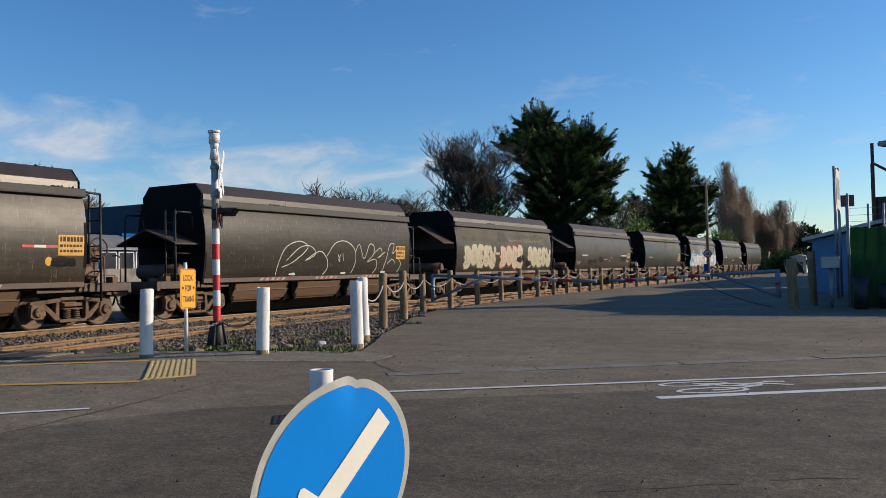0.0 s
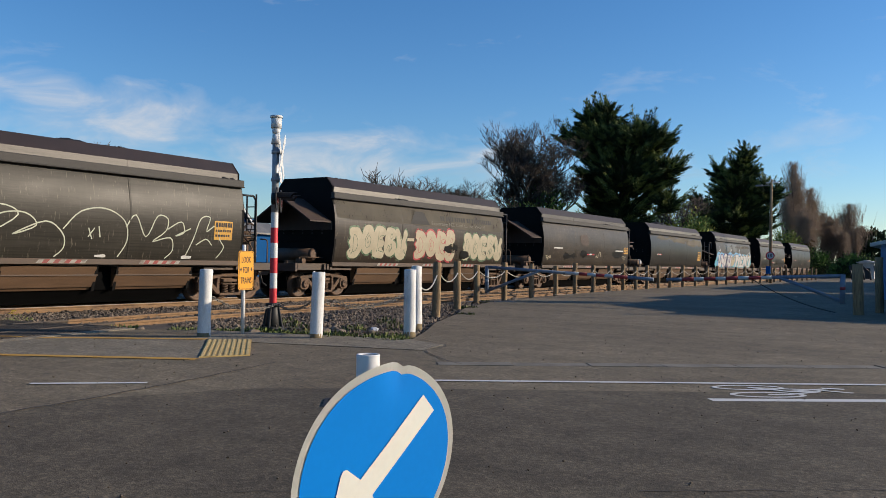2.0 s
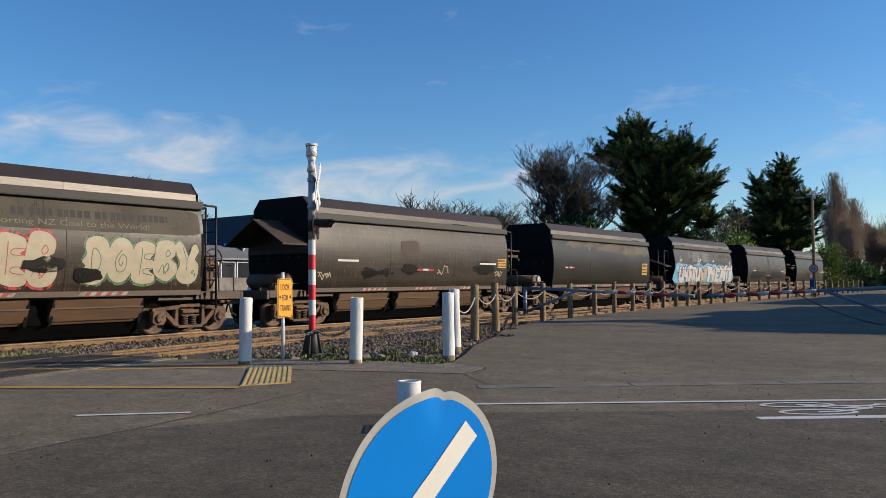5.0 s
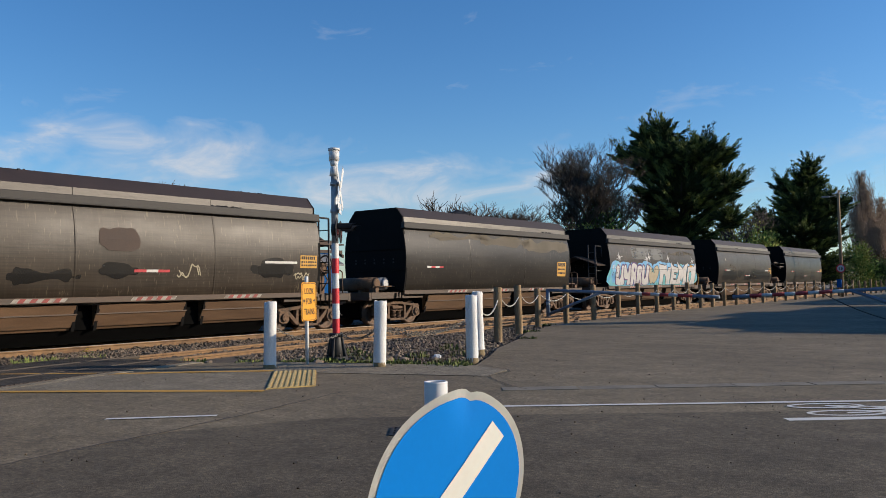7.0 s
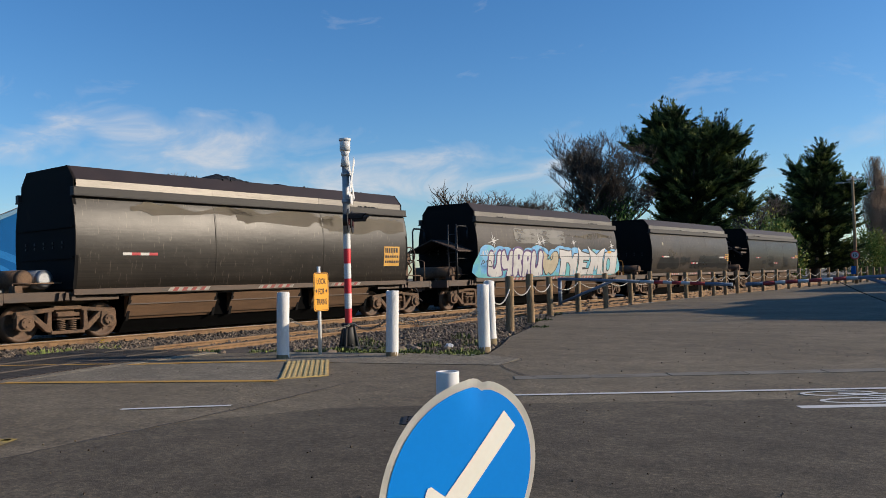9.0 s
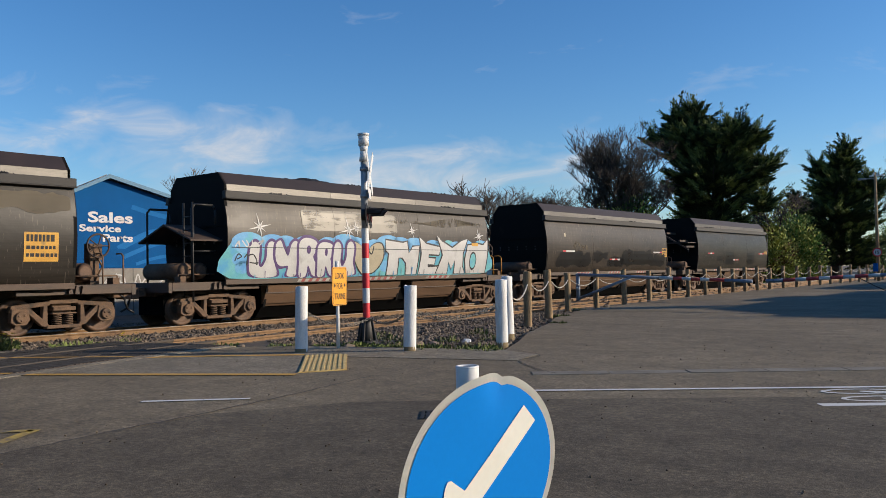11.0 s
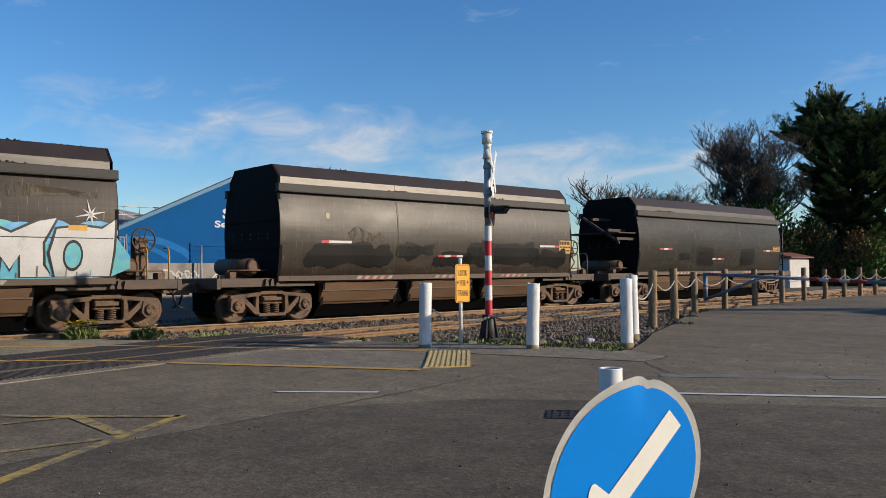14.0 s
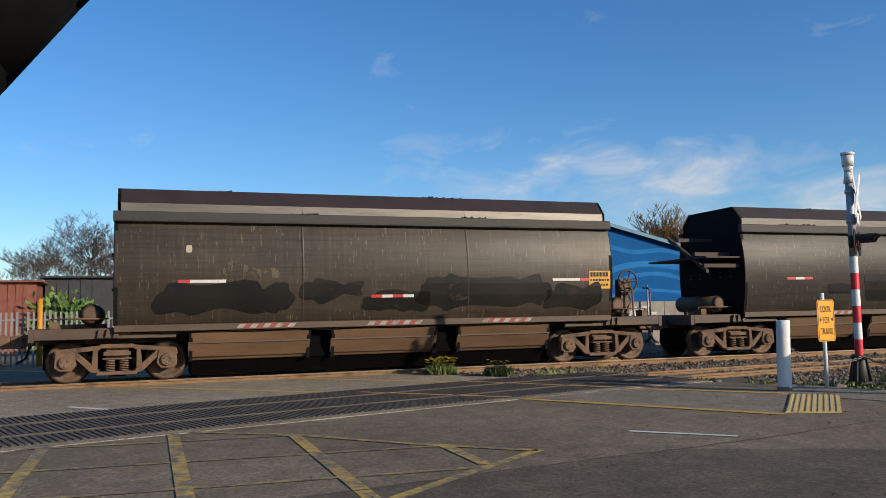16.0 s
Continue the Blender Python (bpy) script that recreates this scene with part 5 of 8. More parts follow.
BUBBLE_LINES = {
    "D": [[(-0.3, -0.6), (-0.35, 0.45), (0.05, 0.4), (0.3, 0.0), (0.12, -0.45), (-0.3, -0.6)], [(-0.8, -0.55), (-0.68, -0.48), (-0.72, -0.62)], [(-0.55, -0.68), (-0.45, -0.6), (-0.5, -0.74)]],
    "O": [[(0.0, 0.55), (-0.4, 0.15), (-0.2, -0.35), (0.3, -0.3), (0.4, 0.15), (0.05, 0.35), (-0.18, 0.05), (0.05, -0.12), (0.14, 0.06)]],
    "E": [[(0.85, 0.42), (0.1, 0.4), (0.0, 0.2), (0.6, 0.15)], [(0.8, -0.3), (0.1, -0.3), (0.05, -0.5), (0.75, -0.6)], [(-0.2, 0.7), (-0.25, -0.6)]],
    "B": [[(-0.1, 0.35), (0.1, 0.55), (0.28, 0.35), (0.05, 0.2), (-0.1, 0.35)], [(-0.1, -0.4), (0.14, -0.12), (0.32, -0.4), (0.05, -0.6), (-0.1, -0.4)], [(-0.5, -0.6), (-0.2, -0.2), (0.0, -0.7), (0.3, -0.3)]],
    "Y": [[(-0.3, 0.75), (0.0, 0.2), (0.4, 0.7)], [(0.02, 0.2), (0.0, -0.35)], [(0.4, -0.45), (0.58, -0.35), (0.5, -0.55), (0.4, -0.45)], [(0.62, -0.6), (0.72, -0.5), (0.68, -0.66)]]}


def bubble_word(wagon, word, x0, x1, z0, z1, edge, seed):
    """Fat round letters that press on each other, each with thin lines drawn in it."""
    rnd = random.Random(seed)
    w = (x1 - x0) / len(word)
    for k, c in enumerate(word):
        cx, cz = x0 + w * (k + 0.5), (z0 + z1) / 2 + rnd.uniform(-0.05, 0.05)
        hx, hz = w * 0.58, (z1 - z0) / 2 * rnd.uniform(0.92, 1.08)
        lean = rnd.uniform(-0.06, 0.1)
        jig = [(rnd.uniform(-0.05, 0.05), rnd.uniform(-0.05, 0.05)) for _ in BUBBLES[c]]

        def outline(grow):
            pts = []
            for (p, q), (jx, jz) in zip(BUBBLES[c], jig):
                x, z = (p + jx) * hx, (q + jz) * hz
                r = math.hypot(x, z)
                pts.append((cx + x * (1 + grow / r) + lean * z, max(1.1, cz + z * (1 + grow / r))))
            return pts
        for name, grow, material, lift, label in (("letter_glow", 0.06, edge, 0.006, ""), ("graffiti_letter", 0.0, "cream", 0.0085, "cream bubble-letter graffiti")):
            bm = bmesh.new()
            blob(bm, outline(grow))
            on_side(name, bm, M[material], wagon, lift + 0.002 * k, label)
        for l in BUBBLE_LINES[c]:
            bm = bmesh.new()
            stroke(bm, [(cx + p * hx + lean * q * hz, cz + q * hz) for p, q in l], 0.017)
            on_side("graffiti_line", bm, M[edge + "_line"], wagon, 0.0105 + 0.002 * k)


def overpaint(wagon, boxes, seed, material="overpaint", lift=0.0075, square=False):
    rnd = random.Random(seed)
    for x0, x1, z0, z1 in boxes:
        bm = bmesh.new()
        ragged(bm, x0, x1, z0, z1, rnd, 0.015 if square else (0.085 if x1 - x0 > 1 else (0.05 if x1 - x0 > 0.4 else 0.012)), corner=0.2 if square else 0.5)
        on_side("overpaint", bm, M[material], wagon, lift)


def burst(wagon, y, z, r):
    bm = bmesh.new()
    for k in range(8):
        a = k * math.tau / 8 + 0.2
        q = r * (1 if k % 2 == 0 else 0.55)
        d, s = Vector((math.cos(a), math.sin(a))), Vector((-math.sin(a), math.cos(a))) * 0.025
        c = Vector((y, z))
        bm.faces.new([bm.verts.new((*p, 0)) for p in (c - s, c + d * q, c + s)])
    on_side("graffiti_star", bm, M["spray_white"], wagon, 0.016)


def big_graffiti(wagon):
    """A full-width piece: teal and blue clouds, purple shadow, white block letters with black outline."""
    rnd = random.Random(9)
    top = [(-5.15 + 0.43 * k, 1.95 + 0.16 * math.sin(k * 1.7) + rnd.uniform(-0.05, 0.08)) for k in range(25)]
    bm = bmesh.new()
    blob(bm, [(-5.15, 1.09), (0, 1.085), (5.15, 1.09)] + top[::-1])
    on_side("graffiti_ground", bm, M["spray_teal"], wagon, 0.006, "teal sprayed ground")
    for k in range(16):
        cx, r = -4.6 + 0.62 * k + rnd.uniform(-0.15, 0.15), rnd.uniform(0.22, 0.42)
        bm = bmesh.new()
        blob(bm, [(cx + 1.4 * r * math.cos(a * math.tau / 9), 1.95 + r * 0.75 * math.sin(a * math.tau / 9)) for a in range(9)])
        on_side("graffiti_cloud", bm, M["spray_blue"], wagon, 0.0085, "blue sprayed cloud")
    for k, cx in enumerate((-4.8, -4.9, 0.1, 0.25, 1.2, 4.95)):
        bm = bmesh.new()
        blob(bm, [(cx + 0.22 * math.cos(a * math.tau / 9), 1.35 + 0.2 * (k % 3) + 0.16 * math.sin(a * math.tau / 9)) for a in range(9)])
        on_side("graffiti_cloud", bm, M["spray_blue"], wagon, 0.0085)

    def letter(shape, x0, x1, z0, z1, rim, order, round_=False):
        """A white block letter with a sprayed outline drawn over its edge."""
        pts = [(x0 + (x1 - x0) * p, max(1.09, z0 + (z1 - z0) * q)) for p, q in shape]
        cx, cz = sum(p[0] for p in pts) / len(pts), sum(p[1] for p in pts) / len(pts)
        low = 0.0115 + 0.0024 * order
        for name, grow, colour, lift, label in (("letter_edge", 0.075 if round_ else 0.05, rim, low, ""), ("graffiti_letter", 0.0, "spray_white", low + 0.0012, "white block-letter graffiti")):
            bm = bmesh.new()
            out = []
            for k, (px, pz) in enumerate(pts):
                (ax, az), (bx, bz) = pts[k - 1], pts[(k + 1) % len(pts)]
                n_ = Vector((-(bz - az), bx - ax)).normalized() * grow
                out.append((px + n_.x, max(1.088, pz + n_.y)))
            if round_:
                blob(bm, out)
            else:
                f = bm.faces.new([bm.verts.new((*p, 0)) for p in out])
                bmesh.ops.triangulate(bm, faces=[f])
            on_side(name, bm, M[colour], wagon, lift, label)
    # outlines run clockwise from the upper left corner
    N = [(0.0, 1.0), (0.5, 0.93), (0.62, 0.98), (0.68, 0.62), (0.8, 0.82), (1.0, 0.86), (0.95, 0.0), (0.64, 0.0), (0.62, 0.34), (0.5, 0.5), (0.38, 0.5), (0.38, 0.0), (0.08, 0.0), (0.1, 0.62), (0.02, 0.7)]
    E = [(0.0, 1.1), (0.3, 0.9), (0.98, 0.8), (0.9, 0.58), (0.42, 0.6), (0.42, 0.48), (0.75, 0.46), (0.7, 0.28), (0.4, 0.3), (0.42, 0.2), (0.98, 0.22), (1.0, 0.0), (0.02, 0.0), (0.1, 0.6)]
    MM = [(-0.05, 1.12), (0.12, 0.95), (0.5, 0.76), (0.85, 0.98), (1.08, 1.04), (0.9, 0.6), (0.92, 0.2), (1.04, 0.0), (0.64, 0.0), (0.62, 0.4), (0.5, 0.14), (0.38, 0.36), (0.36, 0.0), (-0.04, 0.0), (0.16, 0.55)]
    O = [(0.1, 0.9), (0.5, 0.96), (0.82, 0.92), (1.04, 1.1), (1.02, 0.5), (0.98, 0.0), (0.6, 0.0), (0.1, 0.0), (0.0, 0.45)]
    U = [(0.02, 0.88), (0.18, 1.0), (0.33, 0.86), (0.32, 0.4), (0.46, 0.3), (0.6, 0.55), (0.62, 0.9), (0.78, 1.02), (0.95, 0.88), (0.92, 0.4), (1.05, 0.08), (0.8, 0.0), (0.35, 0.0), (0.05, 0.12), (-0.02, 0.45)]
    Y = [(0.0, 0.9), (0.18, 1.0), (0.32, 0.78), (0.5, 0.58), (0.62, 0.9), (0.8, 1.0), (1.0, 0.85), (0.92, 0.45), (0.9, 0.08), (0.7, 0.0), (0.5, 0.06), (0.52, 0.3), (0.2, 0.3), (0.0, 0.5)]
    R = [(0.02, 0.85), (0.25, 1.02), (0.7, 0.98), (0.92, 0.78), (0.66, 0.52), (0.98, 0.2), (1.0, 0.02), (0.7, 0.03), (0.46, 0.3), (0.4, 0.02), (0.1, 0.0), (0.04, 0.4)]
    for k, (shape, x0, x1, z1) in enumerate(((U, -4.6, -3.75, 1.98), (Y, -3.8, -3.0, 2.02), (R, -3.06, -2.3, 2.08), (R, -2.42, -1.7, 1.98), (U, -1.82, -1.02, 2.02))):
        letter(shape, x0, x1, 1.1, z1, "spray_purple", k, True)
    for cx, cz, rx in ((-3.42, 1.78, 0.06), (-2.72, 1.8, 0.07), (-2.1, 1.74, 0.05), (-2.68, 1.2, 0.05)):
        bm = bmesh.new()
        blob(bm, [(cx + rx * math.cos(a * math.tau / 8), cz + 0.11 * math.sin(a * math.tau / 8)) for a in range(8)])
        on_side("letter_hole", bm, M["spray_purple"], wagon, 0.0255)
    shield = [(-0.78, 2.02), (-0.5, 1.94), (-0.4, 1.82), (-0.44, 1.68), (-0.3, 1.74), (-0.16, 1.66), (-0.14, 1.86), (0.1, 2.0), (0.36, 1.96), (0.42, 1.62), (0.24, 1.32), (-0.02, 1.16), (-0.2, 1.22), (-0.36, 1.14), (-0.6, 1.36), (-0.78, 1.7)]
    mid = (-0.18, 1.6)
    for name, k, colour, lift, label in (("shield_edge", 1.08, "spray_black", 0.016, ""), ("graffiti_shield", 1.0, "cream", 0.019, "cream shield in the graffiti")):
        bm = bmesh.new()
        blob(bm, [(mid[0] - 0.3 + (p - mid[0]) * k, mid[1] + (q - mid[1]) * k) for p, q in shield])
        on_side(name, bm, M[colour], wagon, lift, label)
    bm = bmesh.new()
    stroke(bm, [(-0.72, 1.92), (-0.64, 1.72), (-0.5, 1.78), (-0.36, 1.7), (-0.28, 1.92)], 0.04)
    on_side("graffiti_line", bm, M["spray_black"], wagon, 0.022)
    for k, (shape, x0, x1, z1) in enumerate(((N, 0.22, 1.7, 2.1), (E, 1.72, 2.75, 2.12), (MM, 2.62, 3.98, 2.16), (O, 3.98, 5.14, 2.1))):
        letter(shape, x0, x1, 1.1, z1, "spray_black", k)
    for name, r, colour, lift in (("letter_hole", 1.25, "spray_black", 0.0215), ("letter_hole", 1.0, "spray_teal", 0.0225)):
        bm = bmesh.new()
        blob(bm, [(4.4 + 0.15 * r * math.cos(a * math.tau / 9), 1.5 + 0.24 * r * math.sin(a * math.tau / 9)) for a in range(9)])
        on_side(name, bm, M[colour], wagon, lift)
    # runs of thin paint below the letters
    for k in range(34):
        y = -4.4 + 0.28 * k + rnd.uniform(-0.1, 0.1)
        bm = bmesh.new()
        rect(bm, y, y + rnd.uniform(0.012, 0.03), 1.085, 1.1 + rnd.uniform(0.05, 0.22))
        on_side("paint_run", bm, M["spray_purple" if k < 14 and k % 2 else ("spray_blue" if k % 3 == 0 else "dust_line")], wagon, 0.0262)
    for y, z, r in ((-4.3, 2.35, 0.38), (-1.25, 2.35, 0.4), (-0.95, 2.42, 0.25), (1.4, 2.4, 0.25), (4.72, 2.3, 0.32)):
        burst(wagon, y, z, r)
    bm = bmesh.new()
    rect(bm, -5.15, 5.15, 1.83, 1.845)
    on_side("seam_line", bm, M["spray_black"], wagon, 0.0275)
    for z, seed in ((1.82, 31), (1.45, 32)):
        rnd = random.Random(seed)
        for k in range(4):
            bm = bmesh.new()
            x = -5.0 + 0.19 * k
            stroke(bm, [(x + rnd.uniform(-0.05, 0.05), z + rnd.uniform(0, 0.25)), (x + rnd.uniform(0.0, 0.15), z + rnd.uniform(0, 0.25)), (x + rnd.uniform(0.05, 0.25), z + rnd.uniform(-0.05, 0.25)), (x + rnd.uniform(0.0, 0.2), z + rnd.uniform(0, 0.2))], 0.03)
            on_side("graffiti_tag", bm, M["spray_white" if seed == 31 else "spray_black"], wagon, 0.0145)


def small_tag(wagon, y, z, w, h, seed):
    rnd = random.Random(seed)
    bm = bmesh.new()
    pts = [(y + w * k / 9, z + h * rnd.random()) for k in range(10)]
    stroke(bm, pts, 0.03)
    stroke(bm, [(p[0] + 0.05, z + h * rnd.random()) for p in pts], 0.025)
    on_side("graffiti_tag", bm, M["cream"], wagon, 0.008)


def side_bars(wagon, y0, y1, z0, z1, material, seed, lift=0.007):
    """Faded lettering as a row of plain bars."""
    rnd = random.Random(seed)
    bm = bmesh.new()
    x = y0
    while x < y1:
        d = (z1 - z0) * rnd.uniform(0.5, 0.9)
        rect(bm, x, min(x + d, y1), z0, z1)
        x += d + (z1 - z0) * (0.25 if rnd.random() > 0.15 else 0.7)
    tagged(on_side("faded_lettering", bm, M[material], wagon, lift), kind="stuff")


TRAIN = []


def build_train():
    a = make_wagon(1, "steel_brown", "dusty brown coal wagon with an orange number plate", "tank1", "ladder brake tank1")
    plate(a, 4.52, 5.18, 1.66, 2.12, 1, (4.3, 1.53))
    reflector(a, 3.65, 4.5, 1.86, "rwr")
    overpaint(a, [(4.4, 4.95, 1.42, 1.62)], 2)
    b = make_wagon(2, "steel_grey", "dark grey coal wagon with a looping pale line tag", "rails tank1", "openrails brake")
    scrawl(b)
    plate(b, 4.25, 4.85, 1.6, 2.08, 2)
    for y in (-1.75, 0.9, 3.3):
        overpaint(b, [(y, y + 0.3, 1.1, 1.17)], 3, "reflect_white")
    heap(b, 0.9, 1.6, 0.14, 1)
    c = make_wagon(3, "steel_brown", "brown coal wagon with three cream bubble-letter graffiti", "hood tank1", "ladder brake")
    overpaint(c, [(-5.15, -0.9, 2.4, 2.98), (-1.2, 5.18, 2.36, 2.97)], 5, "dust_film", square=True)
    bubble_word(c, "DOEBY", -4.55, -1.55, 1.22, 2.2, "spray_green", 3)
    bubble_word(c, "DOEB", -0.98, 1.55, 1.22, 2.25, "spray_red", 4)
    bubble_word(c, "DOEBY", 2.15, 5.05, 1.22, 2.2, "spray_green", 5)
    bm = bmesh.new()
    rect(bm, -1.5, -1.1, 1.82, 1.92)
    on_side("graffiti_dash", bm, M["cream"], c, 0.008)
    overpaint(c, [(0.75, 1.7, 1.5, 1.78), (1.95, 2.65, 1.28, 1.58)], 6, "overpaint", 0.024)
    side_bars(c, 0.6, 4.25, 2.62, 2.78, "letter", 7, 0.0095)
    words_on_side(c, "Exporting NZ Coal to the World!", 0.0, 3.75, 2.4, 2.56, 0.0, "slogan", 0.0095, "slogan", 0.0, 0, "pale faded slogan")["kind"] = "stuff"
    bm = bmesh.new()
    bm.faces.new([bm.verts.new((x, z, 0)) for x, z in ((-1.3, 2.42), (-0.12, 2.42), (-0.45, 2.86), (-0.95, 2.86))])
    on_side("lettering_mark", bm, M["letter"], c, 0.0102)
    heap(c, -1.5, 1.5, 0.06, 2)
    heap(c, 1.8, 1.2, 0.07, 3)
    d = make_wagon(4, "steel_brown", "grey-brown coal wagon with painted-over patches and small tags", "hood tank1", "ladder brake broken")
    overpaint(d, [(-3.2, -1.6, 1.38, 1.6), (2.9, 4.3, 1.5, 1.88), (-1.3, -0.3, 1.5, 1.75)], 9)
    overpaint(d, [(-1.25, -0.25, 2.05, 2.6)], 10, "hood")
    reflector(d, -4.2, -3.3, 1.86, "www")
    reflector(d, -0.4, 0.5, 1.62, "rwr")
    reflector(d, 3.3, 4.4, 1.86, "www")
    small_tag(d, 0.7, 1.45, 0.6, 0.35, 4)
    small_tag(d, 4.3, 1.4, 0.5, 0.2, 5)
    small_tag(d, -5.0, 1.3, 0.5, 0.25, 6)
    plate(d, 4.52, 5.12, 1.72, 2.06, 3)
    e = make_wagon(5, "steel_dark", "glossy dark grey coal wagon with a torn dust band", "tank2", "brake tank1")
    overpaint(e, [(-4.0, -0.6, 2.7, 2.93), (-1.2, 2.2, 2.62, 2.9), (1.6, 5.1, 2.5, 2.88)], 11, "dust_solid")
    plate(e, 4.2, 4.88, 1.5, 2.08, 4)
    reflector(e, -4.2, -3.35, 1.8, "wrwr")
    heap(e, -0.7, 1.5, 0.24, 4)
    heap(e, 1.2, 0.9, 0.12, 5)
    f = make_wagon(6, "steel_brown", "dark brown coal wagon with a full-width white and teal graffiti piece", "rails tank2", "brake tank1")
    big_graffiti(f)
    overpaint(f, [(-2.9, 0.75, 2.3, 2.85)], 12, "silver_overpaint", square=True)
    overpaint(f, [(0.6, 4.9, 2.62, 2.72)], 18, "dust_band")
    bm = bmesh.new()
    rect(bm, 4.3, 4.65, 1.98, 2.08)
    on_side("number_plate", bm, M["plate"], f, 0.024)
    heap(f, -1.6, 1.9, 0.17, 6)
    g = make_wagon(7, "steel_brown", "dusty brown coal wagon with large dark painted-over patches", "tank1", "brake tank1")
    overpaint(g, [(-4.65, -2.0, 1.25, 1.84), (-1.7, -0.55, 1.5, 1.88), (-0.6, 0.7, 1.25, 1.55), (0.65, 3.7, 1.3, 1.98), (3.5, 4.9, 1.28, 1.72)], 13)
    overpaint(g, [(-3.4, -2.2, 1.9, 2.15)], 14, "dust_band")
    reflector(g, -4.13, -3.25, 1.87, "rwww")
    reflector(g, -0.37, 0.54, 1.55, "rwrw")
    reflector(g, 3.75, 4.65, 1.87, "wwwr")
    plate(g, 4.66, 5.2, 1.66, 2.06, 5, (4.25, 1.62))
    overpaint(g, [(-3.98, -3.88, 2.42, 2.56)], 15, "cream")
    heap(g, 2.3, 0.8, 0.03, 7)
    h = make_wagon(8, "steel_grey", "grey-green coal wagon with square painted-over patches, last of the train", "broken tank1", "ladder")
    overpaint(h, [(-2.75, -1.95, 1.46, 1.74), (-1.5, -0.3, 1.28, 1.96), (1.78, 2.95, 1.28, 1.94)], 16, square=True)
    reflector(h, -4.0, -3.2, 1.87, "rwr")
    reflector(h, -0.36, 0.5, 1.53, "wrwr")
    reflector(h, 3.65, 4.55, 1.88, "rwr")
    plate(h, 4.58, 5.15, 1.86, 2.06, 6)
    TRAIN.extend([a, b, c, d, e, f, g, h])


build_train()


def train_y(t):
    """The wagon A's middle along the track at t seconds; the train slows a little."""
    return 2.244 - 5.6524 * t + 0.00922 * t * t + 5.17


# ---- posts, chains, signs and the signal at the crossing ----
def round_post(bm, r, h, rnd, n=14, lean=0.02):
    """A peeled round post, not quite straight, with a chipped top."""
    lx, ly = rnd.uniform(-lean, lean), rnd.uniform(-lean, lean)
    rows = []
    for k in range(7):
        z = h * k / 6
        rows.append([bm.verts.new(((r * (1 + 0.05 * math.sin(3 * a + k) + rnd.uniform(-0.025, 0.025))) * math.cos(a) + lx * z, r * (1 + rnd.uniform(-0.03, 0.03)) * math.sin(a) + ly * z, z + (rnd.uniform(-0.012, 0.012) if k == 6 else 0))) for a in (j * math.tau / n for j in range(n))])
    rows.append([bm.verts.new((v.co.x * 0.9 + lx * h * 0.1, v.co.y * 0.9 + ly * h * 0.1, v.co.z + 0.012)) for v in rows[-1]])
    for a, b in zip(rows, rows[1:]):
        for j in range(n):
            bm.faces.new((a[j], a[(j + 1) % n], b[(j + 1) % n], b[j])).smooth = True
    return rows


def white_bollard(x, y, h, seed):
    rnd = random.Random(seed)
    t = thing("bollard", "round white-painted timber bollard with a bare foot in gravel", "bollard", pose(x, y, -0.06, 0, 0, rnd.uniform(0, 90)), "white bollards at the crossing")
    bm = bmesh.new()
    rows = round_post(bm, 0.098, h + 0.06, rnd)
    bm.faces.new(rows[-1])
    part("post", bm, M["post_white"], t)
    bm = bmesh.new()
    tube(bm, (0, 0, -0.1), (0, 0, 0.1 + rnd.uniform(0, 0.06)), 0.105, 0.1, n=14)
    part("foot", bm, M["post_bare"], t, "bare brown timber foot")


def timber_post(x, y, h, seed, r=0.095):
    rnd = random.Random(seed)
    t = thing("fence_post", "weathered round timber post in a chained row", "fence post", pose(x, y, -0.06, 0, 0, rnd.uniform(0, 90)), "timber posts along the railway")
    bm = bmesh.new()
    rows = round_post(bm, r, h + 0.06, rnd, 10)
    part("post", bm, M["post_wood"], t)
    bm = bmesh.new()
    bm.faces.new([bm.verts.new(v) for v in [(r * 0.88 * math.cos(k * math.tau / 10), r * 0.88 * math.sin(k * math.tau / 10), h + 0.073) for k in range(10)]])
    part("cut_top", bm, M["wood_cut"], t, "pale sawn top")


BOLLARDS = [(-9.93, 8.65, 1.01), (-8.56, 9.65, 1.0), (-7.79, 11.03, 1.05), (-8.64, 12.45, 1.1)]
for k, (x, y, h) in enumerate(BOLLARDS):
    white_bollard(x, y, h, k + 1)
POSTS = [(-10.35, 15.65), (-11.45, 18.3), (-12.95, 21.8), (-13.1, 23.8), (-13.7, 26.9), (-14.0, 29.55), (-14.1, 31.6), (-14.4, 34.2), (-14.4, 36.1), (-14.4, 37.8), (-14.4, 39.5), (-14.4, 41.1), (-14.4, 42.9), (-14.4, 44.8), (-14.4, 47.1), (-14.4, 49.5), (-14.4, 52.0), (-14.45, 54.5)]
POSTS += [(-14.5, 57 + 2.5 * k) for k in range(15)]
for k, (x, y) in enumerate(POSTS):
    timber_post(x, y, 1.17 + 0.06 * math.sin(k * 2.3), 40 + k)
timber_post(-2.72, 23.84, 1.3, 90, 0.135)
timber_post(-2.39, 25.45, 1.5, 91, 0.105)


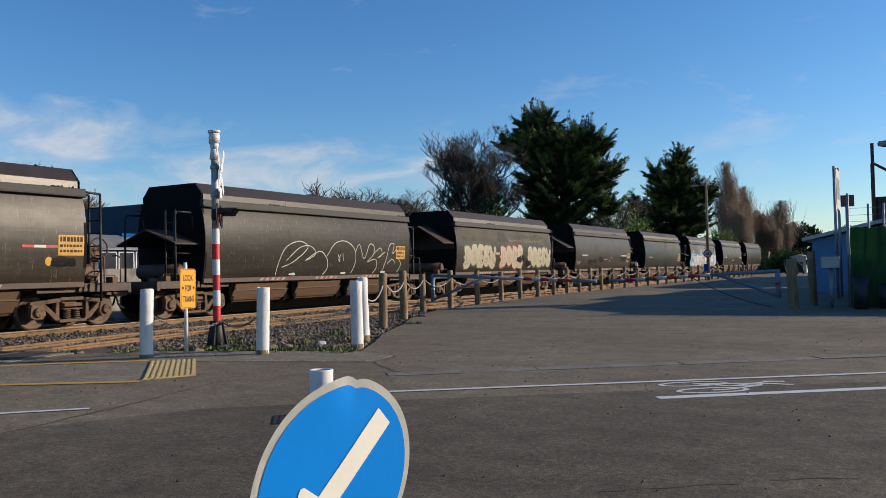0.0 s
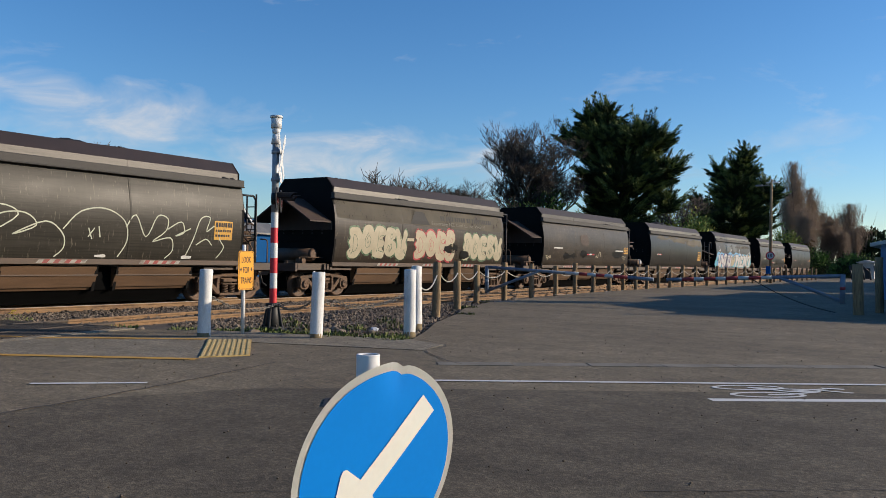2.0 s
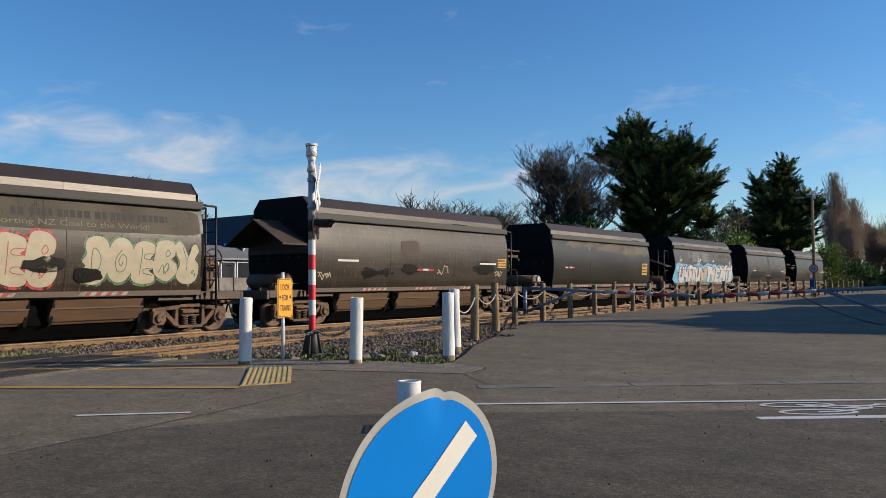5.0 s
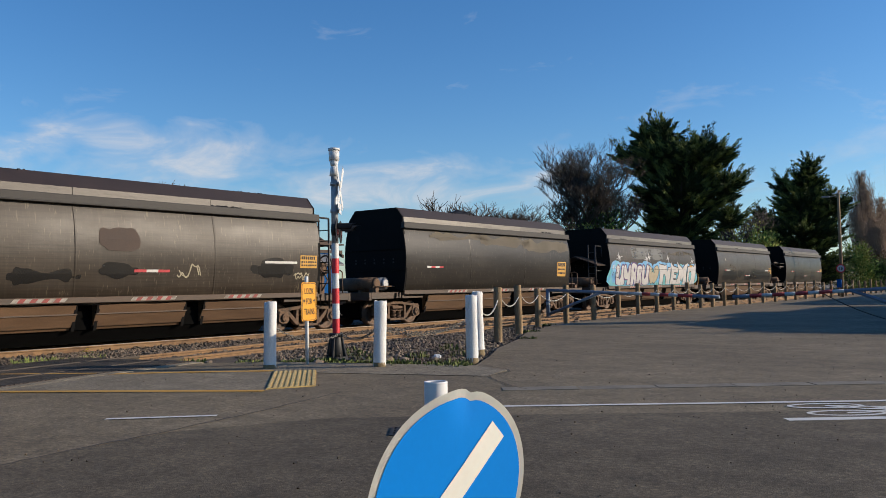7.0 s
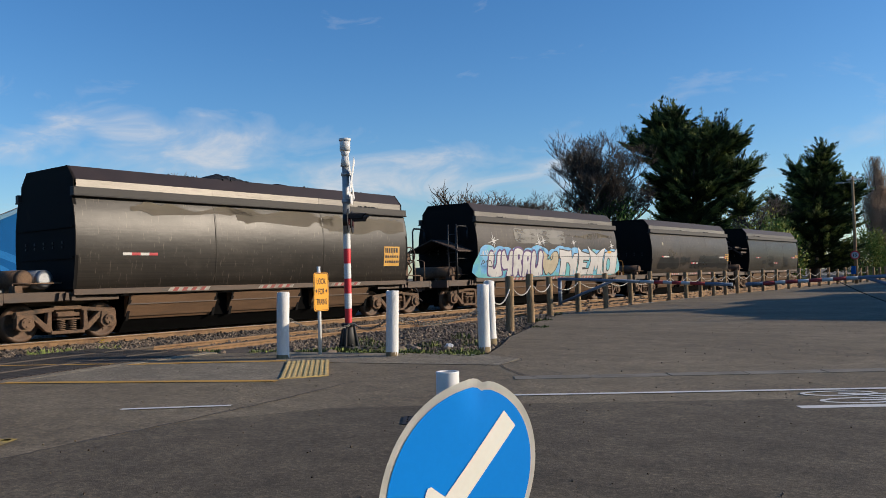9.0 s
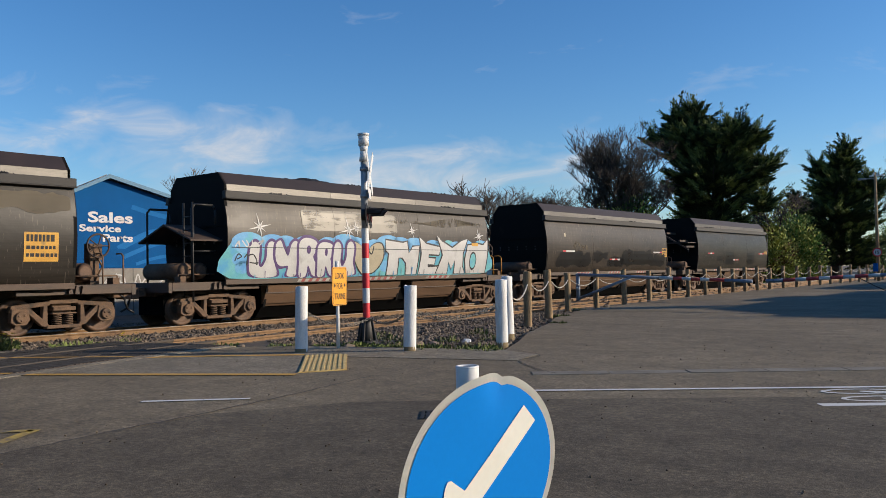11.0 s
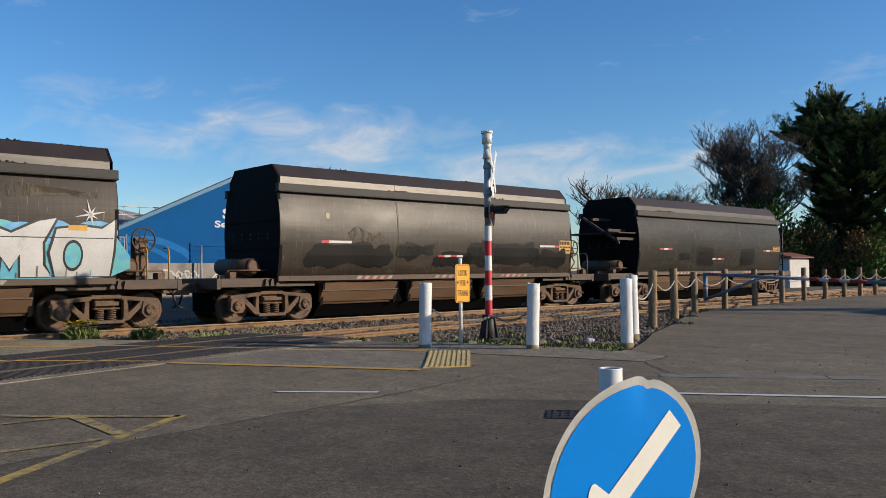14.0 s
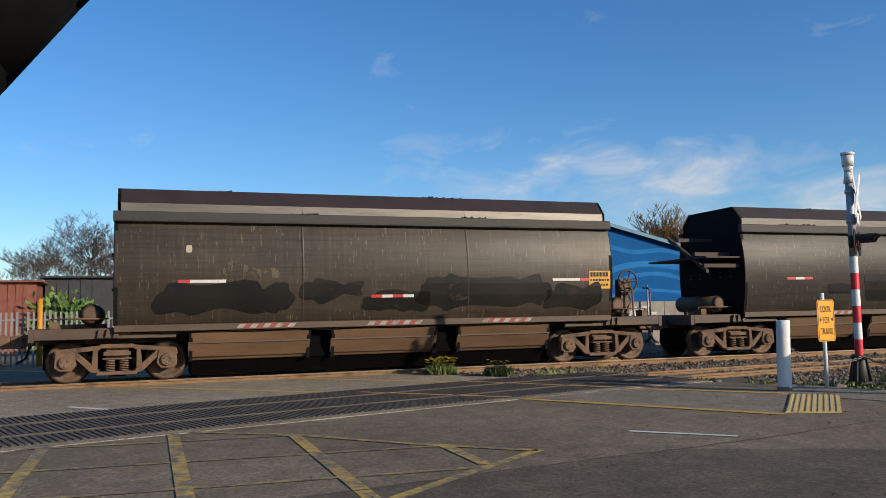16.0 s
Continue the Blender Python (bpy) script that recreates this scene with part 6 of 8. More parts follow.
def linked_chain(a, b, sag, name, label):
    """A hanging chain of single links."""
    a, b = Vector(a), Vector(b)
    n = int((b - a).length / 0.052)
    bm = bmesh.new()
    pts = [a.lerp(b, k / n) - Vector((0, 0, sag * 4 * (k / n) * (1 - k / n))) for k in range(n + 1)]
    for k in range(n):
        d = (pts[k + 1] - pts[k]).normalized()
        up = Vector((0, 0, 1)) if k % 2 else d.cross(Vector((0, 0, 1))).normalized()
        s = up if k % 2 else up
        c = (pts[k] + pts[k + 1]) / 2
        loop = [c + d * 0.036 * math.cos(q * math.tau / 8) + s * 0.02 * math.sin(q * math.tau / 8) for q in range(8)]
        for q in range(8):
            tube(bm, loop[q], loop[(q + 1) % 8], 0.0065, n=4, caps=False)
    tagged(part(name, bm, M["chain"]), label, "chain")


def sagging_rope(a, b, sag, r=0.016, metal="rope"):
    a, b = Vector(a), Vector(b)
    bm = bmesh.new()
    pts = [a.lerp(b, k / 10) - Vector((0, 0, sag * 4 * (k / 10) * (1 - k / 10))) for k in range(11)]
    pipe(bm, pts, r, 6)
    tagged(part("chain", bm, M[metal]), "sagging chain between two timber posts" if metal == "rope" else "dark chain hanging from the swing gate", "chain", "chains of the post row")


linked_chain((-9.88, 8.73, 0.62), (-10.1, 10.3, 0.42), 0.14, "chain", "thin steel chain from a bollard to the signal mast")
linked_chain((-10.2, 10.5, 0.42), (-8.65, 9.68, 0.58), 0.12, "chain", "thin steel chain from the signal mast to a bollard")
linked_chain((-8.5, 9.75, 0.6), (-7.83, 10.95, 0.62), 0.12, "chain", "thin steel chain between two white bollards")
linked_chain((-8.7, 9.9, 0.55), (-8.68, 12.36, 0.7), 0.2, "chain", "long slack steel chain between white bollards")
sagging_rope((-8.7, 12.55, 0.8), (-10.3, 15.6, 0.9), 0.22)
for (x0, y0), (x1, y1) in zip(POSTS, POSTS[1:26]):
    sagging_rope((x0 + 0.05, y0 + 0.07, 0.92), (x1 + 0.05, y1 - 0.07, 0.92), 0.2)


def look_sign():
    d = Vector((0.62, -0.78))
    t = thing("warning_sign", "yellow sign on a thin white post reading look for trains", "warning sign", pose(-9.89, 9.4, -0.06, 0, 0, 104))
    bm = bmesh.new()
    tube(bm, (0, 0, 0), (0, 0, 1.48), 0.03, n=12)
    part("post", bm, M["post_white"], t)
    bm = bmesh.new()
    w, h = 0.22, 0.31
    o = [(-w + 0.03, -h), (w - 0.03, -h), (w, -h + 0.03), (w, h - 0.03), (w - 0.03, h), (-w + 0.03, h), (-w, h - 0.03), (-w, -h + 0.03)]
    prism(bm, [(x, z + 1.07) for x, z in o], "y", -0.045, -0.038)
    p = part("panel", bm, M["sign_yellow"], t)
    bm = bmesh.new()
    f = [(x * 0.93, z * 0.965 + 1.07) for x, z in o]
    g = [(x * 0.88, z * 0.94 + 1.07) for x, z in o]
    for k in range(8):
        bm.faces.new([bm.verts.new((q[0], -0.0475, q[1])) for q in (f[k], f[(k + 1) % 8], g[(k + 1) % 8], g[k])])
    part("border", bm, M["sign_black"], p)
    for words, z, width in (("LOOK", 1.19, 0.27), ("FOR", 1.025, 0.18), ("TRAINS", 0.86, 0.31)):
        bm = text_bmesh(words, 1.0, 0.01)
        fit_width(bm, width, 0.1, -width / 2, z)
        for v in bm.verts:
            v.co = (v.co.x, -0.0485, v.co.y)
        part("letters", bm, M["sign_black"], p, "black letters " + words.lower())
    for s in (-1, 1):
        bm = bmesh.new()
        c = 0.15 * s
        bm.faces.new([bm.verts.new((x, -0.0485, z)) for x, z in ((c + s * 0.025, 1.085), (c - s * 0.005, 1.125), (c - s * 0.005, 1.045))])
        bm.faces.new([bm.verts.new((x, -0.0486, z)) for x, z in ((c, 1.1), (c - s * 0.025, 1.1), (c - s * 0.025, 1.07), (c, 1.07))])
        part("arrow", bm, M["sign_black"], p)
    bm = bmesh.new()
    for z in (0.9, 1.25):
        box(bm, -0.04, 0.04, -0.04, 0.035, z, z + 0.03)
    part("bracket", bm, M["galv"], t)


look_sign()


def signal_mast():
    t = thing("crossing_signal", "red and white banded mast with crossbuck and twin hooded lights", "crossing signal", pose(-10.28, 10.46, -0.06))
    bm = bmesh.new()
    tube(bm, (0, 0, 0), (0, 0, 0.1), 0.21, 0.19, n=8)
    tube(bm, (0, 0, 0.08), (0, 0, 0.5), 0.14, 0.085, n=12)
    for k in range(4):
        a = k * math.tau / 4 + 0.4
        prism(bm, [(0.07, 0.08), (0.19, 0.08), (0.115, 0.46), (0.07, 0.46)], "y", -0.018, 0.018)
        for v in bm.verts[-8:]:
            v.co = Matrix.Rotation(a, 4, "Z") @ v.co
        tube(bm, (0.165 * math.cos(a + 0.7), 0.165 * math.sin(a + 0.7), 0.09), (0.165 * math.cos(a + 0.7), 0.165 * math.sin(a + 0.7), 0.14), 0.022, n=6)
    tube(bm, (0, 0, 0.44), (0, 0, 0.5), 0.125, n=12)
    soften(bm, 0.006)
    part("cast_base", bm, M["black"], t, "black cast base")
    z, k = 0.49, 0
    while z < 2.0:
        bm = bmesh.new()
        h = 0.262
        tube(bm, (0, 0, z), (0, 0, z + h), 0.063, n=18, caps=False)
        part("band", bm, M["pole_red" if k % 2 == 0 else "pole_white"], t, "red band" if k % 2 == 0 else "white band")
        z, k = z + h, k + 1
    bm = bmesh.new()
    tube(bm, (0, 0, z), (0, 0, 3.3), 0.06, n=18)
    tube(bm, (0, 0, 2.6), (0, 0, 2.66), 0.075, n=18)
    tube(bm, (0, 0, 3.08), (0, 0, 3.14), 0.075, n=18)
    part("mast", bm, M["pole_grey"], t, "grey upper mast")
    bm = bmesh.new()
    tube(bm, (0, 0, 3.25), (0, 0, 3.42), 0.085, 0.06, n=16)
    tube(bm, (0, 0, 3.42), (0, 0, 3.52), 0.06, 0.08, n=16)
    tube(bm, (0, 0, 3.52), (0, 0, 3.7), 0.092, n=18)
    tube(bm, (0, 0, 3.7), (0, 0, 3.74), 0.105, n=18)
    part("bell", bm, M["pole_white"], t, "pale bell housing on the mast head")
    face = Matrix.Rotation(radians(-52), 4, "Z")      # its front looks along the road
    for s in (-1, 1):
        bm = bmesh.new()
        m = Matrix.Rotation(radians(-56), 4, "Z") @ Matrix.Translation((0.0, 0.1, 3.05)) @ Matrix.Rotation(radians(52 * s), 4, "Y")
        vs = box(bm, -0.46, 0.46, 0.0 + 0.008 * s, 0.006 + 0.008 * s, -0.06, 0.06)
        for v in vs:
            v.co = m @ v.co
        part("crossbuck", bm, M["pole_white"], t, "white crossbuck board")
    bm = bmesh.new()
    vs = box(bm, -0.16, 0.16, 0.09, 0.1, 2.58, 2.76)
    for v in vs:
        v.co = face @ v.co
    part("tracks_plate", bm, M["plastic_white"], t, "small white plate with plain bars")
    bm = bmesh.new()
    for side in (-1, 1):
        vs = tube(bm, (-0.36, 0, 2.28), (0.36, 0, 2.28), 0.025, n=8)
    for v in bm.verts:
        v.co = face @ v.co
    part("cross_arm", bm, M["black"], t)
    for side in (-1, 1):
        for front in (1,):
            bm = bmesh.new()
            x = 0.3 * side
            tube(bm, (x, front * 0.06, 2.28), (x, front * 0.075, 2.28), 0.2, n=24)
            tube(bm, (x, front * -0.02, 2.28), (x, front * 0.07, 2.28), 0.1, n=16)
            for v in bm.verts:
                v.co = face @ v.co
            back = part("backing_disc", bm, M["black"], t, "round black backing disc")
            bm = bmesh.new()
            tube(bm, (x, front * 0.076, 2.28), (x, front * 0.086, 2.28), 0.1, n=20)
            for v in bm.verts:
                v.co = face @ v.co
            part("lens", bm, M["lens"], back, "dark unlit red lens")
            bm = bmesh.new()
            rows = []
            for q in range(9):
                a = radians(10 + 160 * q / 8)
                rows.append([bm.verts.new((x + 0.115 * math.cos(a), front * d, 2.28 + 0.115 * math.sin(a))) for d in (0.07, 0.42 - 0.12 * abs(math.cos(a)))])
            for a, b in zip(rows, rows[1:]):
                bm.faces.new((a[0], b[0], b[1], a[1]))
            bmesh.ops.solidify(bm, geom=bm.faces[:], thickness=0.006)
            for v in bm.verts:
                v.co = face @ v.co
            part("hood", bm, M["black"], back, "black light hood")


signal_mast()


def keep_left_sign():
    """A bent blue disc with a white arrow, bolted to a white plastic post."""
    c = Vector((-1.374, 1.863, 0.614))
    a, b = -0.149, -0.145
    n = Vector((math.cos(a) * math.cos(b), math.sin(a) * math.cos(b), math.sin(b)))
    u = Vector((-math.sin(a), math.cos(a), 0))
    v = n.cross(u)
    t = thing("direction_sign", "bent round blue sign with a cream arrow on a post", "traffic sign")

    def lay(x, y, lift):
        r = math.hypot(x, y)
        dent = 0.012 * math.exp(-((x - 0.03) ** 2 / 0.002 + (y - 0.3) ** 2 / 0.004)) + 0.005 * max(0, y / 0.3) ** 3 * math.sin(x * 14)
        s = 1 - 0.03 * math.exp(-((math.atan2(x, y) - 0.2) ** 2) / 0.003) + 0.008 * math.sin(3 * math.atan2(y, x) + 1)
        return c + u * x * s + v * y * s + n * (lift - dent)

    def disc(name, r, lift, thick, material, label=""):
        bm = bmesh.new()
        k, m = 96, 10
        rows = [[bm.verts.new(lay(r * j / m * math.cos(i * math.tau / k), r * j / m * math.sin(i * math.tau / k), lift)) for i in range(k)] for j in range(1, m + 1)]
        mid = bm.verts.new(lay(0, 0, lift))
        for i in range(k):
            bm.faces.new((mid, rows[0][i], rows[0][(i + 1) % k])).smooth = not thick
        for p, q in zip(rows, rows[1:]):
            for i in range(k):
                bm.faces.new((p[i], q[i], q[(i + 1) % k], p[(i + 1) % k])).smooth = not thick
        if thick:
            bmesh.ops.solidify(bm, geom=bm.faces[:], thickness=thick)
        return part(name, bm, material, t, label)
    disc("rim", 0.302, 0.0, 0.003, M["sign_cream"], "cream reflective rim")
    disc("face", 0.278, 0.0022, 0.0, M["sign_blue"], "blue reflective face")
    bm = bmesh.new()
    e = Vector((-1, -1)).normalized()
    s = Vector((-e.y, e.x))
    hw = 0.037
    tail, neck, tip = -0.241, 0.06, 0.24
    outline = [e * tail + s * hw, e * tail - s * hw]
    shapes = [[(tail, hw), (tail, -hw), (neck + 0.05, -hw), (neck + 0.05, hw)],
              [(tip, 0.0), (neck + 0.035, 0.105), (neck + 0.02, 0.11), (neck + 0.01, 0.103), (neck + 0.008, 0.09), (neck - 0.003, 0.03), (neck - 0.003, 0.0)],
              [(tip, 0.0), (neck - 0.003, 0.0), (neck - 0.003, -0.03), (neck + 0.008, -0.09), (neck + 0.01, -0.103), (neck + 0.02, -0.11), (neck + 0.035, -0.105)]]
    for k, sh in enumerate(shapes):
        f = bm.faces.new([bm.verts.new((*(e * p + s * (q - 0.004)), 0.0001 * k)) for p, q in sh])
        bmesh.ops.triangulate(bm, faces=[f])
    bmesh.ops.subdivide_edges(bm, edges=bm.edges[:], cuts=3, use_grid_fill=True)
    for w in bm.verts:
        w.co = lay(w.co.x, w.co.y, 0.0045 + w.co.z)
    part("arrow", bm, M["sign_cream"], t, "cream arrow pointing down and left")
    bm = bmesh.new()
    px, py = -1.478, 1.94
    tube(bm, (px, py, 0), (px, py, 0.915), 0.034, n=24, caps=False)
    ring(bm, (px, py, 0.915), (0, 0, 1), 0.031, 0.004, 24, 6)
    tube(bm, (px, py, 0.6), (px, py, 0.905), 0.028, n=24, caps=False)
    part("post", bm, M["plastic_white"], t, "white hollow plastic post")
    bm = bmesh.new()
    for z in (0.5, 0.72):
        tube(bm, (px, py, z), (px, py, z + 0.03), 0.038, n=20)
        tube(bm, (px, py, z + 0.015), lay(-0.0, z - 0.6, -0.003), 0.012, n=8)
    part("clamp", bm, M["galv"], t, "steel clamp")
    bm = bmesh.new()
    tube(bm, (px, py, 0.0), (px, py, 0.05), 0.1, 0.07, n=20)
    part("foot", bm, M["black"], t, "black rubber foot")


keep_left_sign()


def swing_gate(name, hinge, tip, drop, bands, label):
    hinge, tip = Vector(hinge), Vector(tip)
    t = thing(name, label, "swing gate", group="swing gates across the side road")
    bm = bmesh.new()
    tube(bm, (hinge.x, hinge.y, drop), (hinge.x, hinge.y, hinge.z + 0.04), 0.065, n=12)
    part("hinge_post", bm, M["gate"], t, "blue-grey hinge pipe")
    bm = bmesh.new()
    tube(bm, hinge, hinge.lerp(tip, bands[0]), 0.048, n=12)
    part("arm", bm, M["gate"], t, "blue-grey pipe arm")
    n = len(bands) - 1
    for k in range(n):
        bm = bmesh.new()
        tube(bm, hinge.lerp(tip, bands[k]), hinge.lerp(tip, bands[k + 1]), 0.05, n=12)
        part("band", bm, M["gate_white" if k % 2 == 0 else "gate_red"] if k < n - 1 else M["gate"], t)
    bm = bmesh.new()
    tube(bm, (hinge.x, hinge.y, drop + 0.06), hinge.lerp(tip, 0.34), 0.045, n=10)
    part("brace", bm, M["gate"], t, "diagonal pipe brace")
    bm = bmesh.new()
    tube(bm, (hinge.x, hinge.y, drop + 0.36), (hinge.x, hinge.y, drop + 0.44), 0.068, n=12)
    part("hinge_band", bm, M["gate_white" if hinge.x < -8 else "gate_red"], t)


swing_gate("swing_gate", (-13.15, 22.75, 1.06), (-7.85, 23.0, 0.8), 0.24, [0.5, 0.58, 0.63, 0.68, 0.73, 0.78, 0.86, 1.0], "pipe swing gate with worn red and white bands")
swing_gate("swing_gate", (-3.05, 23.5, 1.0), (-7.5, 23.05, 0.8), 0.28, [0.38, 0.44, 0.51, 0.57, 0.64, 0.7, 0.77, 0.83, 0.9, 1.0], "pipe swing gate with bright red and white bands")
sagging_rope((-5.3, 23.3, 0.9), (-3.2, 23.4, 0.06), 0.12, 0.012, "cast")


def weeds(name, x, y, r, h, n, seed, flowers=0, label=""):
    rnd = random.Random(seed)
    t = thing(name, label or "clump of green weeds in the gravel", "weeds", pose(x, y, -0.06))
    vs, fs = [], []
    for _ in range(n):
        a, q = rnd.random() * math.tau, r * math.sqrt(rnd.random())
        bx, by = q * math.cos(a), q * math.sin(a)
        d = Vector((math.cos(a), math.sin(a), 0)) * rnd.uniform(0.1, 0.7) + Vector((rnd.uniform(-0.3, 0.3), rnd.uniform(-0.3, 0.3), 1))
        l = h * rnd.uniform(0.4, 1.1)
        s = d.cross(Vector((rnd.random(), rnd.random(), 0.1))).normalized() * rnd.uniform(0.009, 0.022) * (1 + h)
        p = Vector((bx, by, 0))
        if h > 0.15:
            p.z = h * rnd.uniform(0, 0.75) * (1 - 0.5 * q / r)
            l, s = l * 0.34, s * 0.5
        i = len(vs)
        vs += [p - s, p + s, p + d.normalized() * l * 0.6 + s * 1.3, p + d.normalized() * l, p + d.normalized() * l * 0.6 - s * 1.3]
        fs.append((i, i + 1, i + 2, i + 3, i + 4))
    me = bpy.data.meshes.new("leaves")
    me.from_pydata([v[:] for v in vs], [], fs)
    me.materials.append(M["grass"])
    new("leaves", me).parent = t
    if flowers:
        bm = bmesh.new()
        for _ in range(flowers):
            a, q = rnd.random() * math.tau, r * math.sqrt(rnd.random())
            p = Vector((q * math.cos(a), q * math.sin(a), h * rnd.uniform(0.75, 1.15)))
            for k in range(5):
                b = k * math.tau / 5
                e = Vector((math.cos(b), math.sin(b), 0.3)) * 0.042
                f = Vector((math.cos(b + 1.2), math.sin(b + 1.2), 0.3)) * 0.042
                bm.faces.new([bm.verts.new(w) for w in (p, p + e, p + f)])
        part("flowers", bm, M["flower"], t, "small yellow flowers", False)


weeds("flowering_weeds", -16.25, 5.55, 0.34, 0.36, 1100, 1, 110, "yellow-flowering weeds beside the main line")
weeds("flowering_weeds", -15.7, 6.6, 0.3, 0.3, 800, 2, 25, "green weeds beside the main line")
weeds("weeds", -15.3, 7.8, 0.5, 0.12, 120, 3)
weeds("weeds", -14.9, 8.6, 0.25, 0.2, 80, 30, 8, "low yellow-flowering weeds between the tracks")
RND = random.Random(77)
for k in range(16):
    f = k / 15
    weeds("weeds", -10.6 + 3.0 * f + RND.uniform(-0.2, 0.2), 9.8 + 0.75 * f + RND.uniform(-0.25, 0.35), RND.uniform(0.2, 0.4), RND.uniform(0.05, 0.12), 170, 10 + k)
for k, (x, y) in enumerate(((-10.1, 10.9), (-9.3, 11.5), (-8.9, 12.2), (-9.9, 13.2), (-11.0, 11.6), (-12.2, 8.9), (-11.2, 9.3), (-10.0, 16.4), (-11.5, 19.0), (-12.9, 22.3))):
    weeds("weeds", x, y, 0.22, 0.2 if k < 5 else 0.12, 110, 60 + k)


def rock(x, y, r, seed, material="stone", name="rock", label="grey lump of broken rock in the gravel"):
    rnd = random.Random(seed)
    bm = bmesh.new()
    bmesh.ops.create_icosphere(bm, subdivisions=2, radius=r)
    for v in bm.verts:
        v.co *= 1 + 0.35 * noise.noise(v.co * (2 / r) + Vector((seed, 0, 0)))
        v.co.z *= 0.6
    ob = tagged(part(name, bm, M[material]), label, name)
    ob.location = (x, y, -0.04 + r * 0.3)


for k, (x, y, r) in enumerate(((-9.15, 10.5, 0.13), (-9.0, 10.75, 0.1), (-10.0, 9.75, 0.1), (-8.7, 11.2, 0.07), (-10.6, 9.9, 0.08), (-9.6, 11.3, 0.08), (-11.9, 9.0, 0.07), (-13.0, 24.3, 0.12), (-13.2, 24.7, 0.1))):
    rock(x, y, r, k)
rock(-8.95, 11.6, 0.08, 30, "litter", "litter", "crumpled scrap of white litter on gravel")


def car_window_edge():
    """The dark edge of the parked car's window, beside the camera."""
    bm = bmesh.new()
    f, r, u = Vector((-0.9385, 0.3365, 0.08)), Vector((0.337, 0.941, 0.0)), Vector((0.075, -0.03, 0.997))
    e = Vector((-0.04, -0.17, 1.195))

    def at(x, y, d):
        return e + (f + r * (x - 784) / 1470 - u * (y - 441) / 1470) * d
    pts = [at(-240, 380, 0.32), at(-120, 258, 0.34), at(5, 136, 0.36), at(140, -2, 0.38), at(300, -150, 0.4)]
    for a, b in zip(pts, pts[1:]):
        off = (-r * 0.02 + u * 0.02)
        tube(bm, a + off, b + off, 0.028, n=12)
    for a in pts[1:-1]:
        off = (-r * 0.02 + u * 0.02)
        bmesh.ops.create_icosphere(bm, subdivisions=2, radius=0.028, matrix=Matrix.Translation(a + off))
    tagged(part("car_window_frame", bm, M["rubber"]), "black rubber edge of an open car window", "window frame")


car_window_edge()


# ---- trees ----
def foliage(name, tufts, material, parent, blades, length, width, rnd, droop=0.0, label="", flat=1.0, loose=0.45, spill=0.25):
    """Many small pointed sprays; each tuft is a place, a way and a size."""
    vs, fs = [], []
    for p, d, k in tufts:
        for _ in range(blades):
            w = (d + Vector((rnd.gauss(0, loose), rnd.gauss(0, loose), flat * rnd.gauss(0, loose) - droop))).normalized()
            s = w.cross(Vector((rnd.gauss(0, 1), rnd.gauss(0, 1), rnd.gauss(0, 1)))).normalized()
            l, h = length * k * rnd.uniform(0.6, 1.3), width * k * rnd.uniform(0.6, 1.2)
            b = p + Vector((rnd.gauss(0, spill), rnd.gauss(0, spill), flat * rnd.gauss(0, spill))) * k
            i = len(vs)
            vs += [(b - w * l * 0.2)[:], (b + w * l * 0.35 + s * h)[:], (b + w * l)[:], (b + w * l * 0.35 - s * h)[:]]
            fs.append((i, i + 1, i + 2, i + 3))
    me = bpy.data.meshes.new(name)
    me.from_pydata(vs, [], fs)
    me.materials.append(M[material])
    ob = new(name, me)
    ob.parent = parent
    if label:
        ob["label"] = label
    return ob


def limb(bm, p, d, length, r, rnd, bend=0.15, steps=4, n=6, end=0.35):
    pts = [Vector(p)]
    d = Vector(d).normalized()
    for k in range(steps):
        d = (d + Vector((rnd.gauss(0, bend), rnd.gauss(0, bend), rnd.gauss(0, bend * 0.5)))).normalized()
        pts.append(pts[-1] + d * length / steps)
    for k in range(steps):
        tube(bm, pts[k], pts[k + 1], max(0.008, r * (1 - (1 - end) * k / steps)), max(0.006, r * (1 - (1 - end) * (k + 1) / steps)), n=n, caps=False)
    return pts, d


